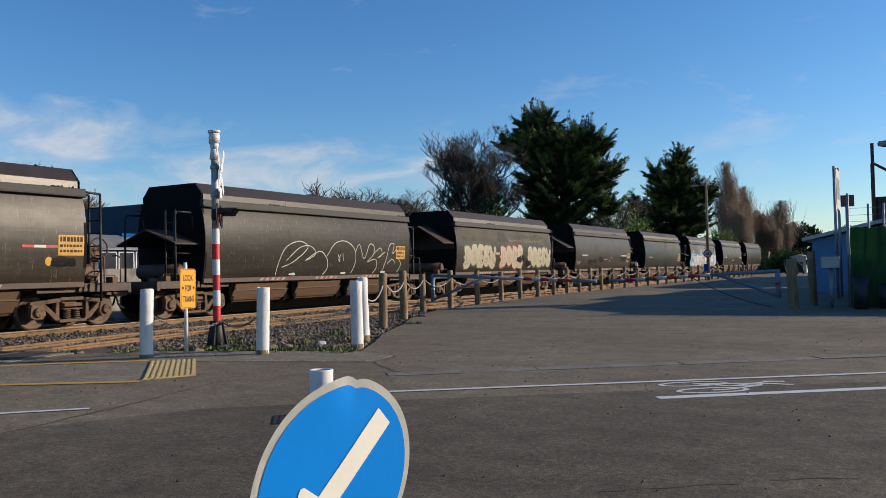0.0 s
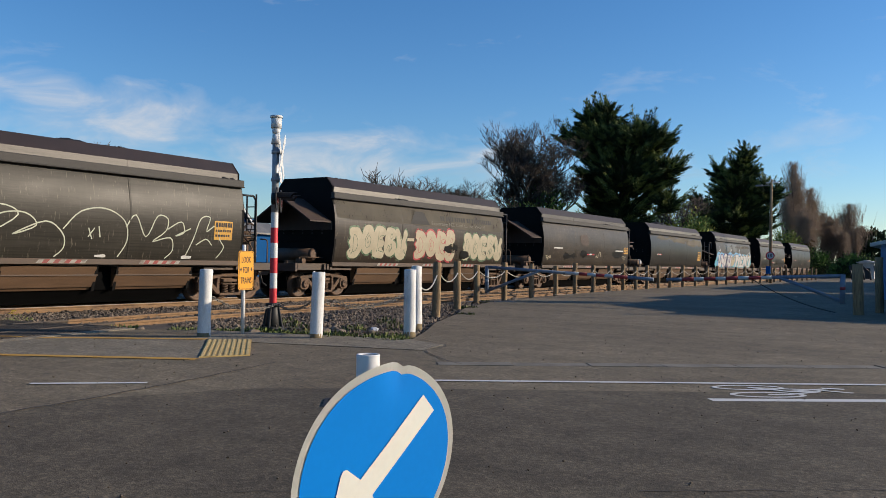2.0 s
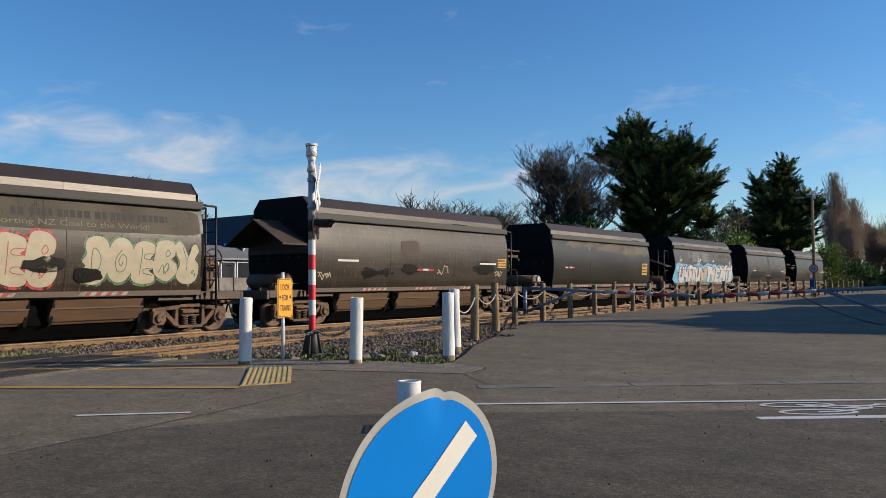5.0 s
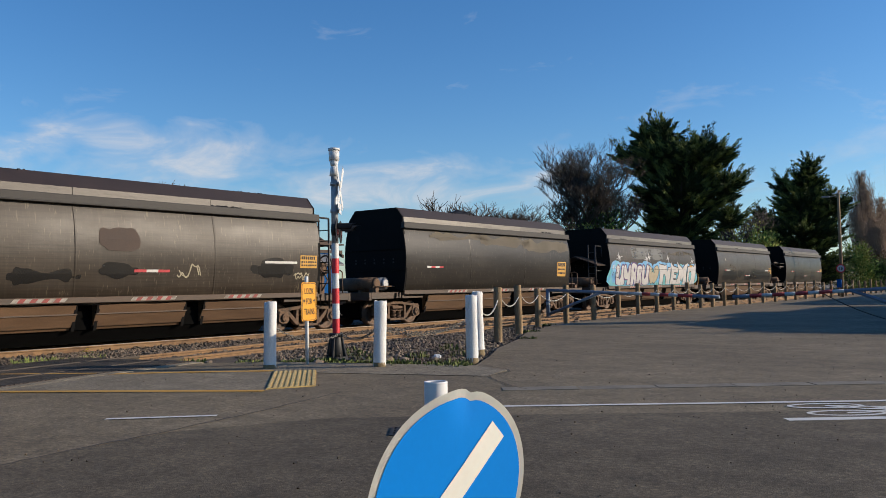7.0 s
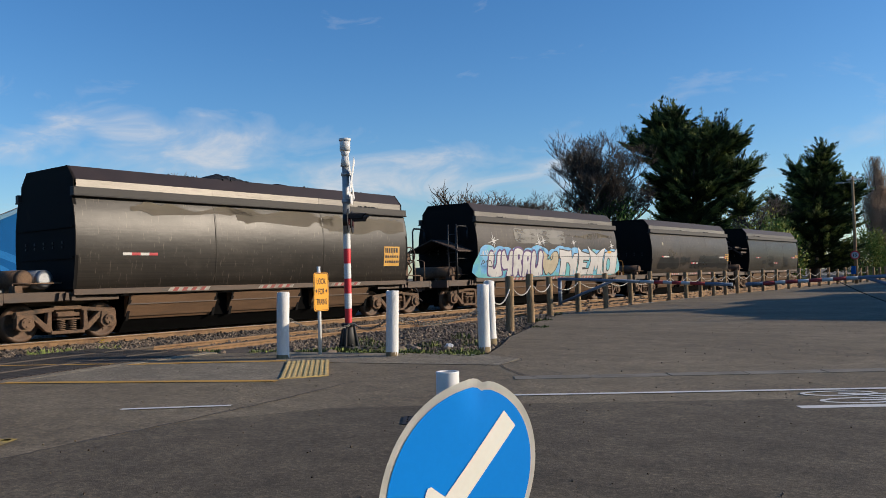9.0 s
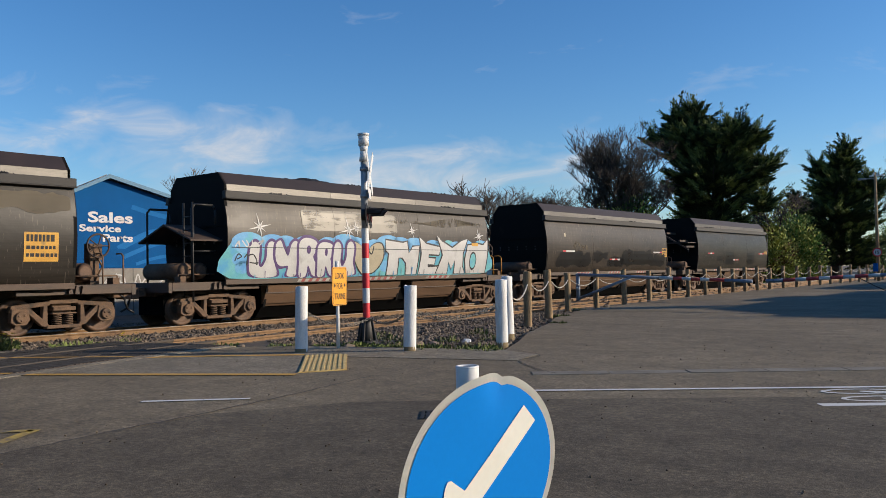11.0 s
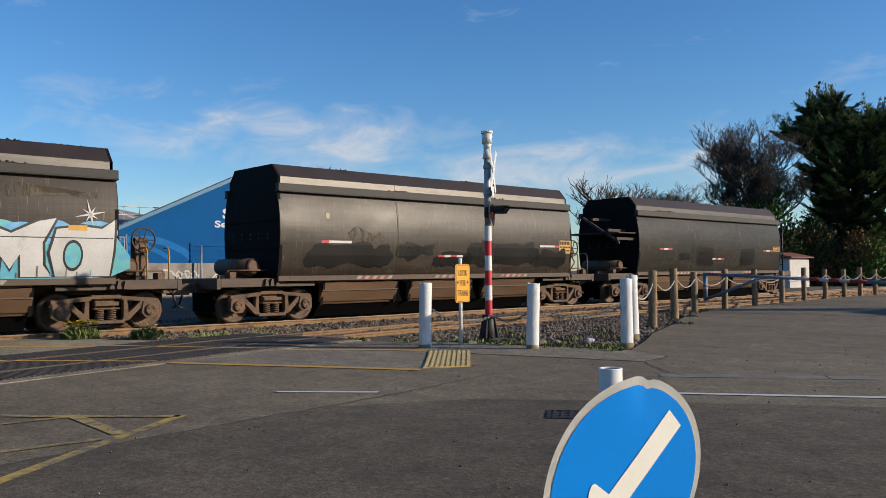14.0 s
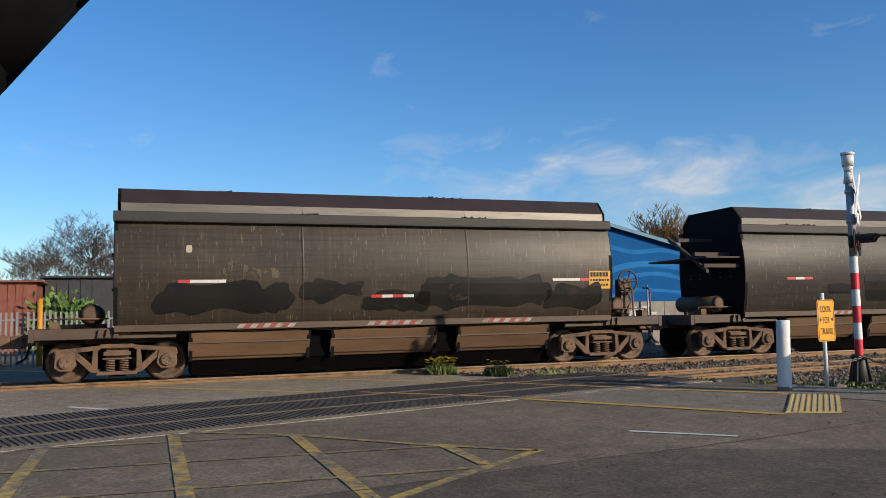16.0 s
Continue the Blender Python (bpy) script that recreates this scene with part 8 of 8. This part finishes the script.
def pale_fence():
    t = thing("paling_fence", "pale grey steel paling fence beside the road", "fence")
    X = -27.0
    bm = bmesh.new()
    box(bm, -0.01, 0.01, -0.03, 0.03, 0, 1.55)
    me = mesh("pale", bm, M["galv"])
    for k in range(60):
        ob = new("pale", me)
        ob.parent = t
        ob.location = (X, -8.6 + 0.145 * k, 0.0)
    for z in (0.3, 1.3):
        bm = bmesh.new()
        box(bm, X - 0.05, X - 0.02, -8.6, 0.1, z, z + 0.05)
        part("rail", bm, M["galv"], t)
    for y in (-8.6, -5.7, -2.8, 0.1):
        bm = bmesh.new()
        box(bm, X - 0.09, X - 0.03, y - 0.03, y + 0.03, -0.1, 1.6)
        part("post", bm, M["galv"], t)


pale_fence()


def yellow_bollard(x, y):
    t = thing("yellow_bollard", "slim yellow steel bollard in front of the pale fence", "bollard", pose(x, y, -0.06))
    bm = bmesh.new()
    tube(bm, (0, 0, 0), (0, 0, 1.95), 0.075, n=14)
    tube(bm, (0, 0, 1.95), (0, 0, 1.99), 0.075, 0.03, n=14)
    part("post", bm, M["orange"], t)


yellow_bollard(-26.3, -3.0)


def block(name, label, x0, x1, y0, y1, h, wall, roof, rise=0.5, ribs=0.0, opening=None):
    """A plain shed: four walls, pitched roof, ribs where its sheet is ribbed."""
    t = thing(name, label, "building")
    bm = bmesh.new()
    box(bm, x0, x1, y0, y1, -0.1, h)
    w = part("wall", bm, M[wall], t)
    bm = bmesh.new()
    prism(bm, [(x0 - 0.25, h), (x1 + 0.25, h), (x1 + 0.25, h + 0.08), ((x0 + x1) / 2, h + rise), (x0 - 0.25, h + 0.08)], "y", y0 - 0.25, y1 + 0.25)
    part("roof", bm, M[roof], t)
    if ribs:
        bm = bmesh.new()
        n = int((y1 - y0) / ribs)
        for k in range(n):
            box(bm, x1, x1 + 0.04, y0 + k * ribs, y0 + k * ribs + ribs * 0.5, 0, h)
        n = int((x1 - x0) / ribs)
        for k in range(n):
            box(bm, x0 + k * ribs, x0 + k * ribs + ribs * 0.5, y0 - 0.04, y0, 0, h)
        tagged(part("cladding_rib", bm, M[wall], w), kind="stuff")
    if opening:
        bm = bmesh.new()
        a, b, c, d = opening
        box(bm, a, b, y0 - 0.06, y0 - 0.01, c, d)
        part("door", bm, M["dark_sheet"], t, "dark doorway")
    return t


block("rust_shed", "rust-red ribbed shed behind the pale fence", -46, -39.7, -12, -4.6, 3.0, "rust_sheet", "rust_sheet", 0.05, 0.3)
block("dark_shed", "dark-clad shed behind the bare tree", -50, -42.0, -4.5, -1.6, 3.3, "dark_sheet", "dark_sheet", 0.05, 0.5)
block("far_shed", "long low white shed behind the grey wall", -66, -60, -4.5, 2.0, 2.9, "shed_white", "roof_grey", 0.3)
block("white_hut", "small white hut with a rusty roof beyond the line", -27.2, -24.8, 53.6, 56.5, 1.9, "shed_white", "rust_sheet", 0.4)
block("far_shed", "white shed far along the side road", -12.9, -11.2, 112, 116, 1.9, "shed_white", "shed_white", 0.4, 0, (-12.5, -11.6, 0.0, 1.3))
block("far_shed", "low pale shed far behind the railway", -60, -46, 78, 88, 4.0, "shed_white", "roof_grey", 0.9)
bm = bmesh.new()
tube(bm, (0, 0, 0), (0, 0, 4.2), 0.5, n=20)
tube(bm, (0, 0, 4.2), (0, 0, 4.5), 0.5, 0.2, n=20)
tank = tagged(part("water_tank", bm, M["galv"]), "pale round steel tank behind the white hut", "tank")
tank.location = (-30.2, 64.5, -0.06)


def chalet():
    """The half-timbered blue gable house beyond the works."""
    t = thing("chalet_house", "blue house with timbered gable and white window frames", "house")
    X, y0, y1 = -36.5, 30.2, 36.5
    ya = 33.0
    bm = bmesh.new()
    prism(bm, [(y0, -0.1), (y1, -0.1), (y1, 3.6), (ya + 1.5, 3.6), (ya, 5.2), (ya - 1.5, 3.6), (y0, 3.6)], "x", X, X - 7)
    part("wall", bm, M["blue_wall"], t, "blue wall")
    for s in (-1, 1):
        bm = bmesh.new()
        prism(bm, [(ya, 5.2), (ya + s * 1.9, 3.2), (ya + s * 1.9, 3.4), (ya, 5.42)], "x", X + 0.4, X - 7)
        part("gable_roof", bm, M["dark_sheet"], t, "dark gable roof")
        bm = bmesh.new()
        prism(bm, [(ya, 5.15), (ya + s * 1.85, 3.18), (ya + s * 1.85, 3.3), (ya, 5.3)], "x", X + 0.4, X + 0.46)
        part("bargeboard", bm, M["frame_white"], t, "white bargeboard")
    for k, (a, b, c, d) in enumerate(((ya - 0.9, 4.1, ya + 0.9, 4.1), (ya, 3.6, ya, 5.0), (ya - 0.6, 3.6, ya - 0.1, 4.6), (ya + 0.6, 3.6, ya + 0.1, 4.6))):
        bm = bmesh.new()
        stroke(bm, [(a, b), (c, d)], 0.12)
        for v in bm.verts:
            v.co = (X + 0.01, v.co.x, v.co.y)
        part("timber", bm, M["frame_white"], t)
    for k in range(6):
        y = 28.0 + 1.1 * k
        bm = bmesh.new()
        box(bm, X + 1.0, X + 1.06, y, y + 1.0, 1.2, 2.6)
        f = part("window", bm, M["frame_white"], t, "white framed window")
        bm = bmesh.new()
        box(bm, X + 1.05, X + 1.08, y + 0.08, y + 0.92, 1.28, 2.52)
        part("pane", bm, M["glass"], f)
    bm = bmesh.new()
    prism(bm, [(X + 1.3, 2.75), (X - 0.2, 3.5), (X - 0.2, 3.4), (X + 1.3, 2.65)], "y", 27.5, 36.5)
    part("lean_to_roof", bm, M["roof_grey"], t, "pale lean-to roof")
    bm = bmesh.new()
    box(bm, X, X + 1.0, 27.8, 36.2, -0.1, 2.7)
    part("lean_to_wall", bm, M["blue_wall"], t)


chalet()


def flood_mast(x, y, h, label):
    t = thing("floodlight_mast", label, "lamp mast", pose(x, y, -0.06))
    bm = bmesh.new()
    tube(bm, (0, 0, 0), (0, 0, h), 0.09, 0.06, n=10)
    part("mast", bm, M["galv"], t)
    bm = bmesh.new()
    box(bm, -0.15, 0.15, 0.05, 0.5, h - 0.15, h + 0.3)
    part("flood_box", bm, M["hood"], t, "dark floodlight box")
    bm = bmesh.new()
    tube(bm, (0, 0, h), (0, -0.5, h - 0.1), 0.04, n=8)
    tube(bm, (0.05, -0.5, h - 0.12), (0.3, -0.8, h - 0.25), 0.12, 0.16, n=12)
    part("lamp", bm, M["lamp_head"], t, "pale floodlight")


flood_mast(-54.5, 7.4, 9.1, "tall slim mast with two floodlights behind the red tree")


def street_lamp(x, y, h, reach, label, sign=False):
    t = thing("street_lamp", label, "street lamp", pose(x, y, -0.06))
    bm = bmesh.new()
    tube(bm, (0, 0, 0), (0, 0, h), 0.13 if sign else 0.08, 0.09 if sign else 0.05, n=12)
    part("pole", bm, M["post_wood"] if sign else M["galv"], t)
    bm = bmesh.new()
    z = h - 0.55 if sign else h
    pipe(bm, [(0, 0, z), (-reach * 0.3, 0, z + 0.12), (-reach, 0, z + 0.1)], 0.035)
    part("arm", bm, M["galv"], t)
    bm = bmesh.new()
    box(bm, -reach - 0.55, -reach, -0.12, 0.12, z + 0.04, z + 0.16)
    soften(bm, 0.03)
    part("lamp_head", bm, M["lamp_head"], t, "grey lamp head")
    if sign:
        bm = bmesh.new()
        for k, y in enumerate((-0.35, 0.35)):
            tube(bm, (0.1 * k, y, h - 0.25), (0.1 * k, y, h - 0.05), 0.04, n=8)
        box(bm, -0.4, 0.6, -0.05, 0.05, h - 0.3, h - 0.22)
        part("insulators", bm, M["plastic_white"], t, "white insulators on a short arm")
        m = pose(0, -0.16, 2.15, 0, 0, 12)
        bm = bmesh.new()
        tube(bm, (0, 0, 0), (0, -0.012, 0), 0.32, n=28)
        for v in bm.verts:
            v.co = m @ v.co
        p = part("speed_disc", bm, M["pole_red"], t, "red ring of a speed sign")
        bm = bmesh.new()
        tube(bm, (0, -0.012, 0), (0, -0.018, 0), 0.24, n=28)
        for v in bm.verts:
            v.co = m @ v.co
        part("speed_face", bm, M["frame_white"], p, "white speed sign face")
        bm = text_bmesh("15", 1.0, 0.03)
        fit_width(bm, 0.26, 0.22, -0.13, -0.11)
        for v in bm.verts:
            v.co = m @ Vector((v.co.x, -0.024, v.co.y))
        part("speed_number", bm, M["sign_black"], p, "black number 15")
        bm = bmesh.new()
        box(bm, -0.3, 0.02, -0.2, -0.14, 0.75, 1.35)
        part("small_plate", bm, M["blue_board"], t, "small blue plate")


street_lamp(-13.75, 66.9, 8.0, 0.6, "timber street-lamp pole with a round speed sign", True)
street_lamp(-69.9, 3.9, 6.2, 1.2, "slim grey street lamp far beyond the crossing")
for k, (x, y) in enumerate(((-11.5, 100.0), (-9.0, 99.0))):
    t = thing("trailer_frame", "small dark tilted frame on the far side road", "frame", pose(x, y, -0.06))
    for s in (-0.6, 0.6):
        bm = bmesh.new()
        pipe(bm, [(s, 0, 0), (s - 0.3, 0, 1.6), (s + 0.5, 0, 0.9), (s + 0.6, 0, 0)], 0.09)
        part("strut", bm, M["dark_sheet"], t)


# ---- yard on the side road ----
def yard():
    t = thing("letterbox", "pale metal letterbox on a grey post", "letterbox", pose(-1.83, 24.2, -0.06))
    bm = bmesh.new()
    tube(bm, (0, 0, 0), (0, 0, 1.1), 0.055, n=10)
    part("post", bm, M["galv"], t)
    bm = bmesh.new()
    box(bm, -0.22, 0.22, -0.15, 0.15, 1.1, 1.4)
    soften(bm, 0.015)
    part("box", bm, M["cardbox"], t)
    bm = bmesh.new()
    box(bm, -0.23, 0.23, -0.16, 0.16, 1.4, 1.42)
    part("lid", bm, M["galv"], t)
    t = thing("tall_sign", "tall board on two steel posts seen edge-on", "sign board")
    for x, y, h in ((-2.08, 30.1, 4.35), (-2.07, 31.7, 4.45)):
        bm = bmesh.new()
        tube(bm, (x, y, -0.06), (x, y, h), 0.045, n=10)
        part("post", bm, M["galv"], t)
    bm = bmesh.new()
    box(bm, -2.08, -2.02, 30.2, 31.6, 2.95, 4.3)
    part("panel", bm, M["shed_white"], t, "pale lettered panel seen edge-on")
    bm = bmesh.new()
    for k in range(4):
        box(bm, -2.02, -2.015, 30.35 + 0.3 * k, 30.55 + 0.3 * k, 3.3, 4.0)
    part("lettering_bar", bm, M["blind"], t)
    t = thing("solar_pole", "thin pole with a small rust-red square panel", "pole", pose(-1.72, 29.9, -0.06))
    bm = bmesh.new()
    tube(bm, (0, 0, 0), (0, 0, 3.1), 0.05, n=8)
    part("pole", bm, M["galv"], t)
    bm = bmesh.new()
    box(bm, -0.18, 0.22, -0.02, 0.02, 3.05, 3.42)
    part("panel", bm, M["solar"], t)
    t = thing("screen_fence", "green shade-cloth fence topped with wire", "fence")
    for k in range(4):
        bm = bmesh.new()
        n = 14
        rows = []
        x0, x1 = -1.35 + 2.4 * k, 1.05 + 2.4 * k
        for i in range(n + 1):
            x = x0 + (x1 - x0) * i / n
            rows.append([bm.verts.new((x, 24.25 + 0.025 * math.sin(i * 1.3) + 0.015 * math.sin(j * 2 + i), 2.08 * j / 6 + (0.03 * math.sin(i * 1.9) if j == 6 else 0))) for j in range(7)])
        for a, b in zip(rows, rows[1:]):
            for j in range(6):
                bm.faces.new((a[j], b[j], b[j + 1], a[j + 1]))
        bmesh.ops.solidify(bm, geom=bm.faces[:], thickness=0.01)
        part("cloth", bm, M["green_cloth"], t, "green shade cloth")
    bm = bmesh.new()
    rows = []
    for i in range(19):
        y = 24.3 + i * 0.4
        rows.append([bm.verts.new((-1.42 + 0.02 * math.sin(i * 1.3), y, 2.08 * j / 4)) for j in range(5)])
    for a, b in zip(rows, rows[1:]):
        for j in range(4):
            bm.faces.new((a[j], b[j], b[j + 1], a[j + 1]))
    bmesh.ops.solidify(bm, geom=bm.faces[:], thickness=0.01)
    part("cloth", bm, M["green_cloth"], t, "green shade cloth")
    for x in (-1.38, -0.9, -0.55, 0.1, 1.05, 3.45, 5.85, 8.25):
        bm = bmesh.new()
        tube(bm, (x, 24.32, -0.06), (x, 24.32, 2.7 if x > -1 else 3.0), 0.03, n=8)
        part("post", bm, M["galv"], t)
    for z in (2.25, 2.42, 2.6):
        bm = bmesh.new()
        tube(bm, (-1.38, 24.32, z), (8.25, 24.32, z - 0.05), 0.006, n=4)
        part("wire", bm, M["galv"], t)
    for x, y, h in ((-1.09, 23.35, 0.82), (-0.55, 23.9, 0.62)):
        b = thing("bin", "black round plastic bin at the fence", "bin", pose(x, y, -0.001), "bins at the fence")
        bm = bmesh.new()
        tube(bm, (0, 0, 0), (0, 0, h), 0.16, 0.19, n=20)
        part("body", bm, M["bin_black"], b)
        bm = bmesh.new()
        ring(bm, (0, 0, h), (0, 0, 1), 0.19, 0.015, 20, 6)
        part("rim", bm, M["bin_black"], b)
    t = thing("weatherboard_shed", "blue weatherboard shed with a white-edged roof", "shed")
    bm = bmesh.new()
    box(bm, -3.35, 3.0, 36.0, 43.0, -0.06, 2.15)
    prism(bm, [(-3.35, 2.1), (3.0, 2.1), (0.0, 2.75)], "y", 36.0, 43.0)
    w = part("wall", bm, M["shed_blue"], t)
    for k in range(14):
        bm = bmesh.new()
        prism(bm, [(35.96, 0.02 + 0.155 * k), (36.0, 0.02 + 0.155 * k), (36.0, 0.17 + 0.155 * k), (35.985, 0.17 + 0.155 * k)], "x", -3.36, 3.0)
        part("weatherboard", bm, M["shed_blue"], w)
    for a, b in (((-3.7, 2.05), (0.0, 2.85)), ((0.0, 2.85), (3.4, 2.05))):
        bm = bmesh.new()
        prism(bm, [(a[0], a[1]), (b[0], b[1]), (b[0], b[1] + 0.14), (a[0], a[1] + 0.14)], "y", 35.7, 43.3)
        part("roof", bm, M["shed_white"], t, "white-edged roof")
    t = thing("rusty_hopper", "tall rusty corrugated hopper with a bent mast", "hopper")
    bm = bmesh.new()
    box(bm, -1.2, 6.0, 36.5, 41.0, 0, 3.7)
    part("wall", bm, M["brown_sheet"], t)
    bm = bmesh.new()
    for k in range(36):
        box(bm, -1.2 + 0.2 * k, -1.1 + 0.2 * k, 36.44, 36.5, 0, 3.7)
    tagged(part("corrugation", bm, M["brown_sheet"], t), kind="stuff")
    bm = bmesh.new()
    box(bm, -1.22, -1.08, 36.35, 36.49, 0, 5.0)
    box(bm, -1.2, -1.08, 36.36, 36.47, 5.0, 5.8)
    pipe(bm, [(-1.1, 36.4, 5.0), (0.4, 36.4, 4.0)], 0.05)
    part("mast", bm, M["brown_sheet"], t, "rusty steel mast")
    bm = bmesh.new()
    tube(bm, (-0.9, 36.4, 5.75), (-0.5, 36.2, 5.7), 0.1, 0.16, n=12)
    part("lamp", bm, M["lamp_head"], t, "pale floodlight")
    # unseen blocks further along, added to cast the long shade
    block("shade_caster", "unseen grey block casting shade along the side road", 3.2, 14, 33, 50, 4.8, "roof_grey", "roof_grey", 1.2)
    block("shade_caster", "unseen grey block casting shade further along the side road", 3.4, 14, 58, 92, 6.2, "roof_grey", "roof_grey", 1.2)
    weeds("grass_strip", 0.5, 22.6, 1.1, 0.07, 900, 70, 0, "strip of mown green grass at the fence")


yard()


# ---- clouds, very far off ----
def clouds():
    m, t, b = nodes("thin_cloud")
    m.node_tree.nodes.remove(b)
    out = t.nodes["Material Output"]
    co = add(t, "TexCoord")
    sep = add(t, "SeparateXYZ")
    t.links.new(co.outputs["Object"], sep.inputs[0])

    def calc(kind, a, b=None, c=None):
        m_ = t.nodes.new("ShaderNodeMath")
        m_.operation = kind
        for k, v in enumerate((a, b, c)):
            if isinstance(v, (int, float)):
                m_.inputs[k].default_value = v
            elif v is not None:
                t.links.new(v, m_.inputs[k])
        return m_.outputs[0]

    def step(v, lo, hi):
        r = add(t, "MapRange")
        r.interpolation_type = "SMOOTHSTEP"
        r.inputs["From Min"].default_value, r.inputs["From Max"].default_value = lo, hi
        t.links.new(v, r.inputs[0])
        return r.outputs[0]
    west = calc("MULTIPLY", calc("ARCTAN2", calc("MULTIPLY", sep.outputs["X"], -1.0), sep.outputs["Y"]), 57.3)
    high = sep.outputs["Z"]
    place = add(t, "CombineXYZ")
    t.links.new(calc("MULTIPLY", west, 0.16), place.inputs[0])
    t.links.new(calc("MULTIPLY", high, 0.0105), place.inputs[1])
    n1 = add(t, "TexNoise", Scale=1.0, Detail=9.0, Roughness=0.58, Distortion=0.5)
    t.links.new(place.outputs[0], n1.inputs["Vector"])
    # a low bank that thins out upwards and to both sides
    top = calc("MULTIPLY_ADD", west, 4.2, 190.0)
    bank = calc("MULTIPLY", step(high, 90, 230), step(calc("SUBTRACT", high, top), 60, -70))
    bank = calc("MULTIPLY", bank, calc("MULTIPLY", step(west, 12, 36), step(west, 84, 58)))
    thin = calc("MULTIPLY", calc("MULTIPLY", step(high, 60, 260), step(high, 620, 330)), step(west, 44, 16))
    f = ramp(t, calc("MULTIPLY_ADD", thin, 0.13, calc("MULTIPLY_ADD", bank, 0.27, n1.outputs[0])), [(0.65, (0, 0, 0)), (0.8, (0.22, 0.22, 0.22)), (0.95, (0.72, 0.72, 0.72))])
    tr = add(t, "BsdfTransparent")
    em = add(t, "Emission")
    em.inputs["Color"].default_value, em.inputs["Strength"].default_value = (0.9, 0.91, 0.95, 1), 0.62
    mx = add(t, "MixShader")
    t.links.new(f, mx.inputs[0])
    t.links.new(tr.outputs[0], mx.inputs[1])
    t.links.new(em.outputs[0], mx.inputs[2])
    t.links.new(mx.outputs[0], out.inputs[0])
    bm = bmesh.new()
    rows = []
    for k in range(33):
        a = radians(-15 + 125 * k / 32)
        rows.append([bm.verts.new((-2000 * math.sin(a), 2000 * math.cos(a), z)) for z in (-30, 100, 200, 300, 400, 500, 700, 900, 1500)])
    for p, q in zip(rows, rows[1:]):
        for j in range(8):
            bm.faces.new((p[j], q[j], q[j + 1], p[j + 1])).smooth = True
    ob = tagged(part("backdrop", bm, m), "far thin white clouds in a blue sky", "sky", "", "structure")
    ob.visible_shadow = False


clouds()


def motions():
    for i, w in enumerate(TRAIN):
        walk(w, [(t / 2, pose(AXIS, train_y(t / 2) + 14.2 * i, RAIL)) for t in range(33)])
    for k, w in enumerate(ROLLING):
        o = w.location.copy()
        walk(w, [(t / 10, pose(*o, math.degrees((train_y(t / 10) - train_y(0)) / -0.385) + 37 * k)) for t in range(161)])


motions()
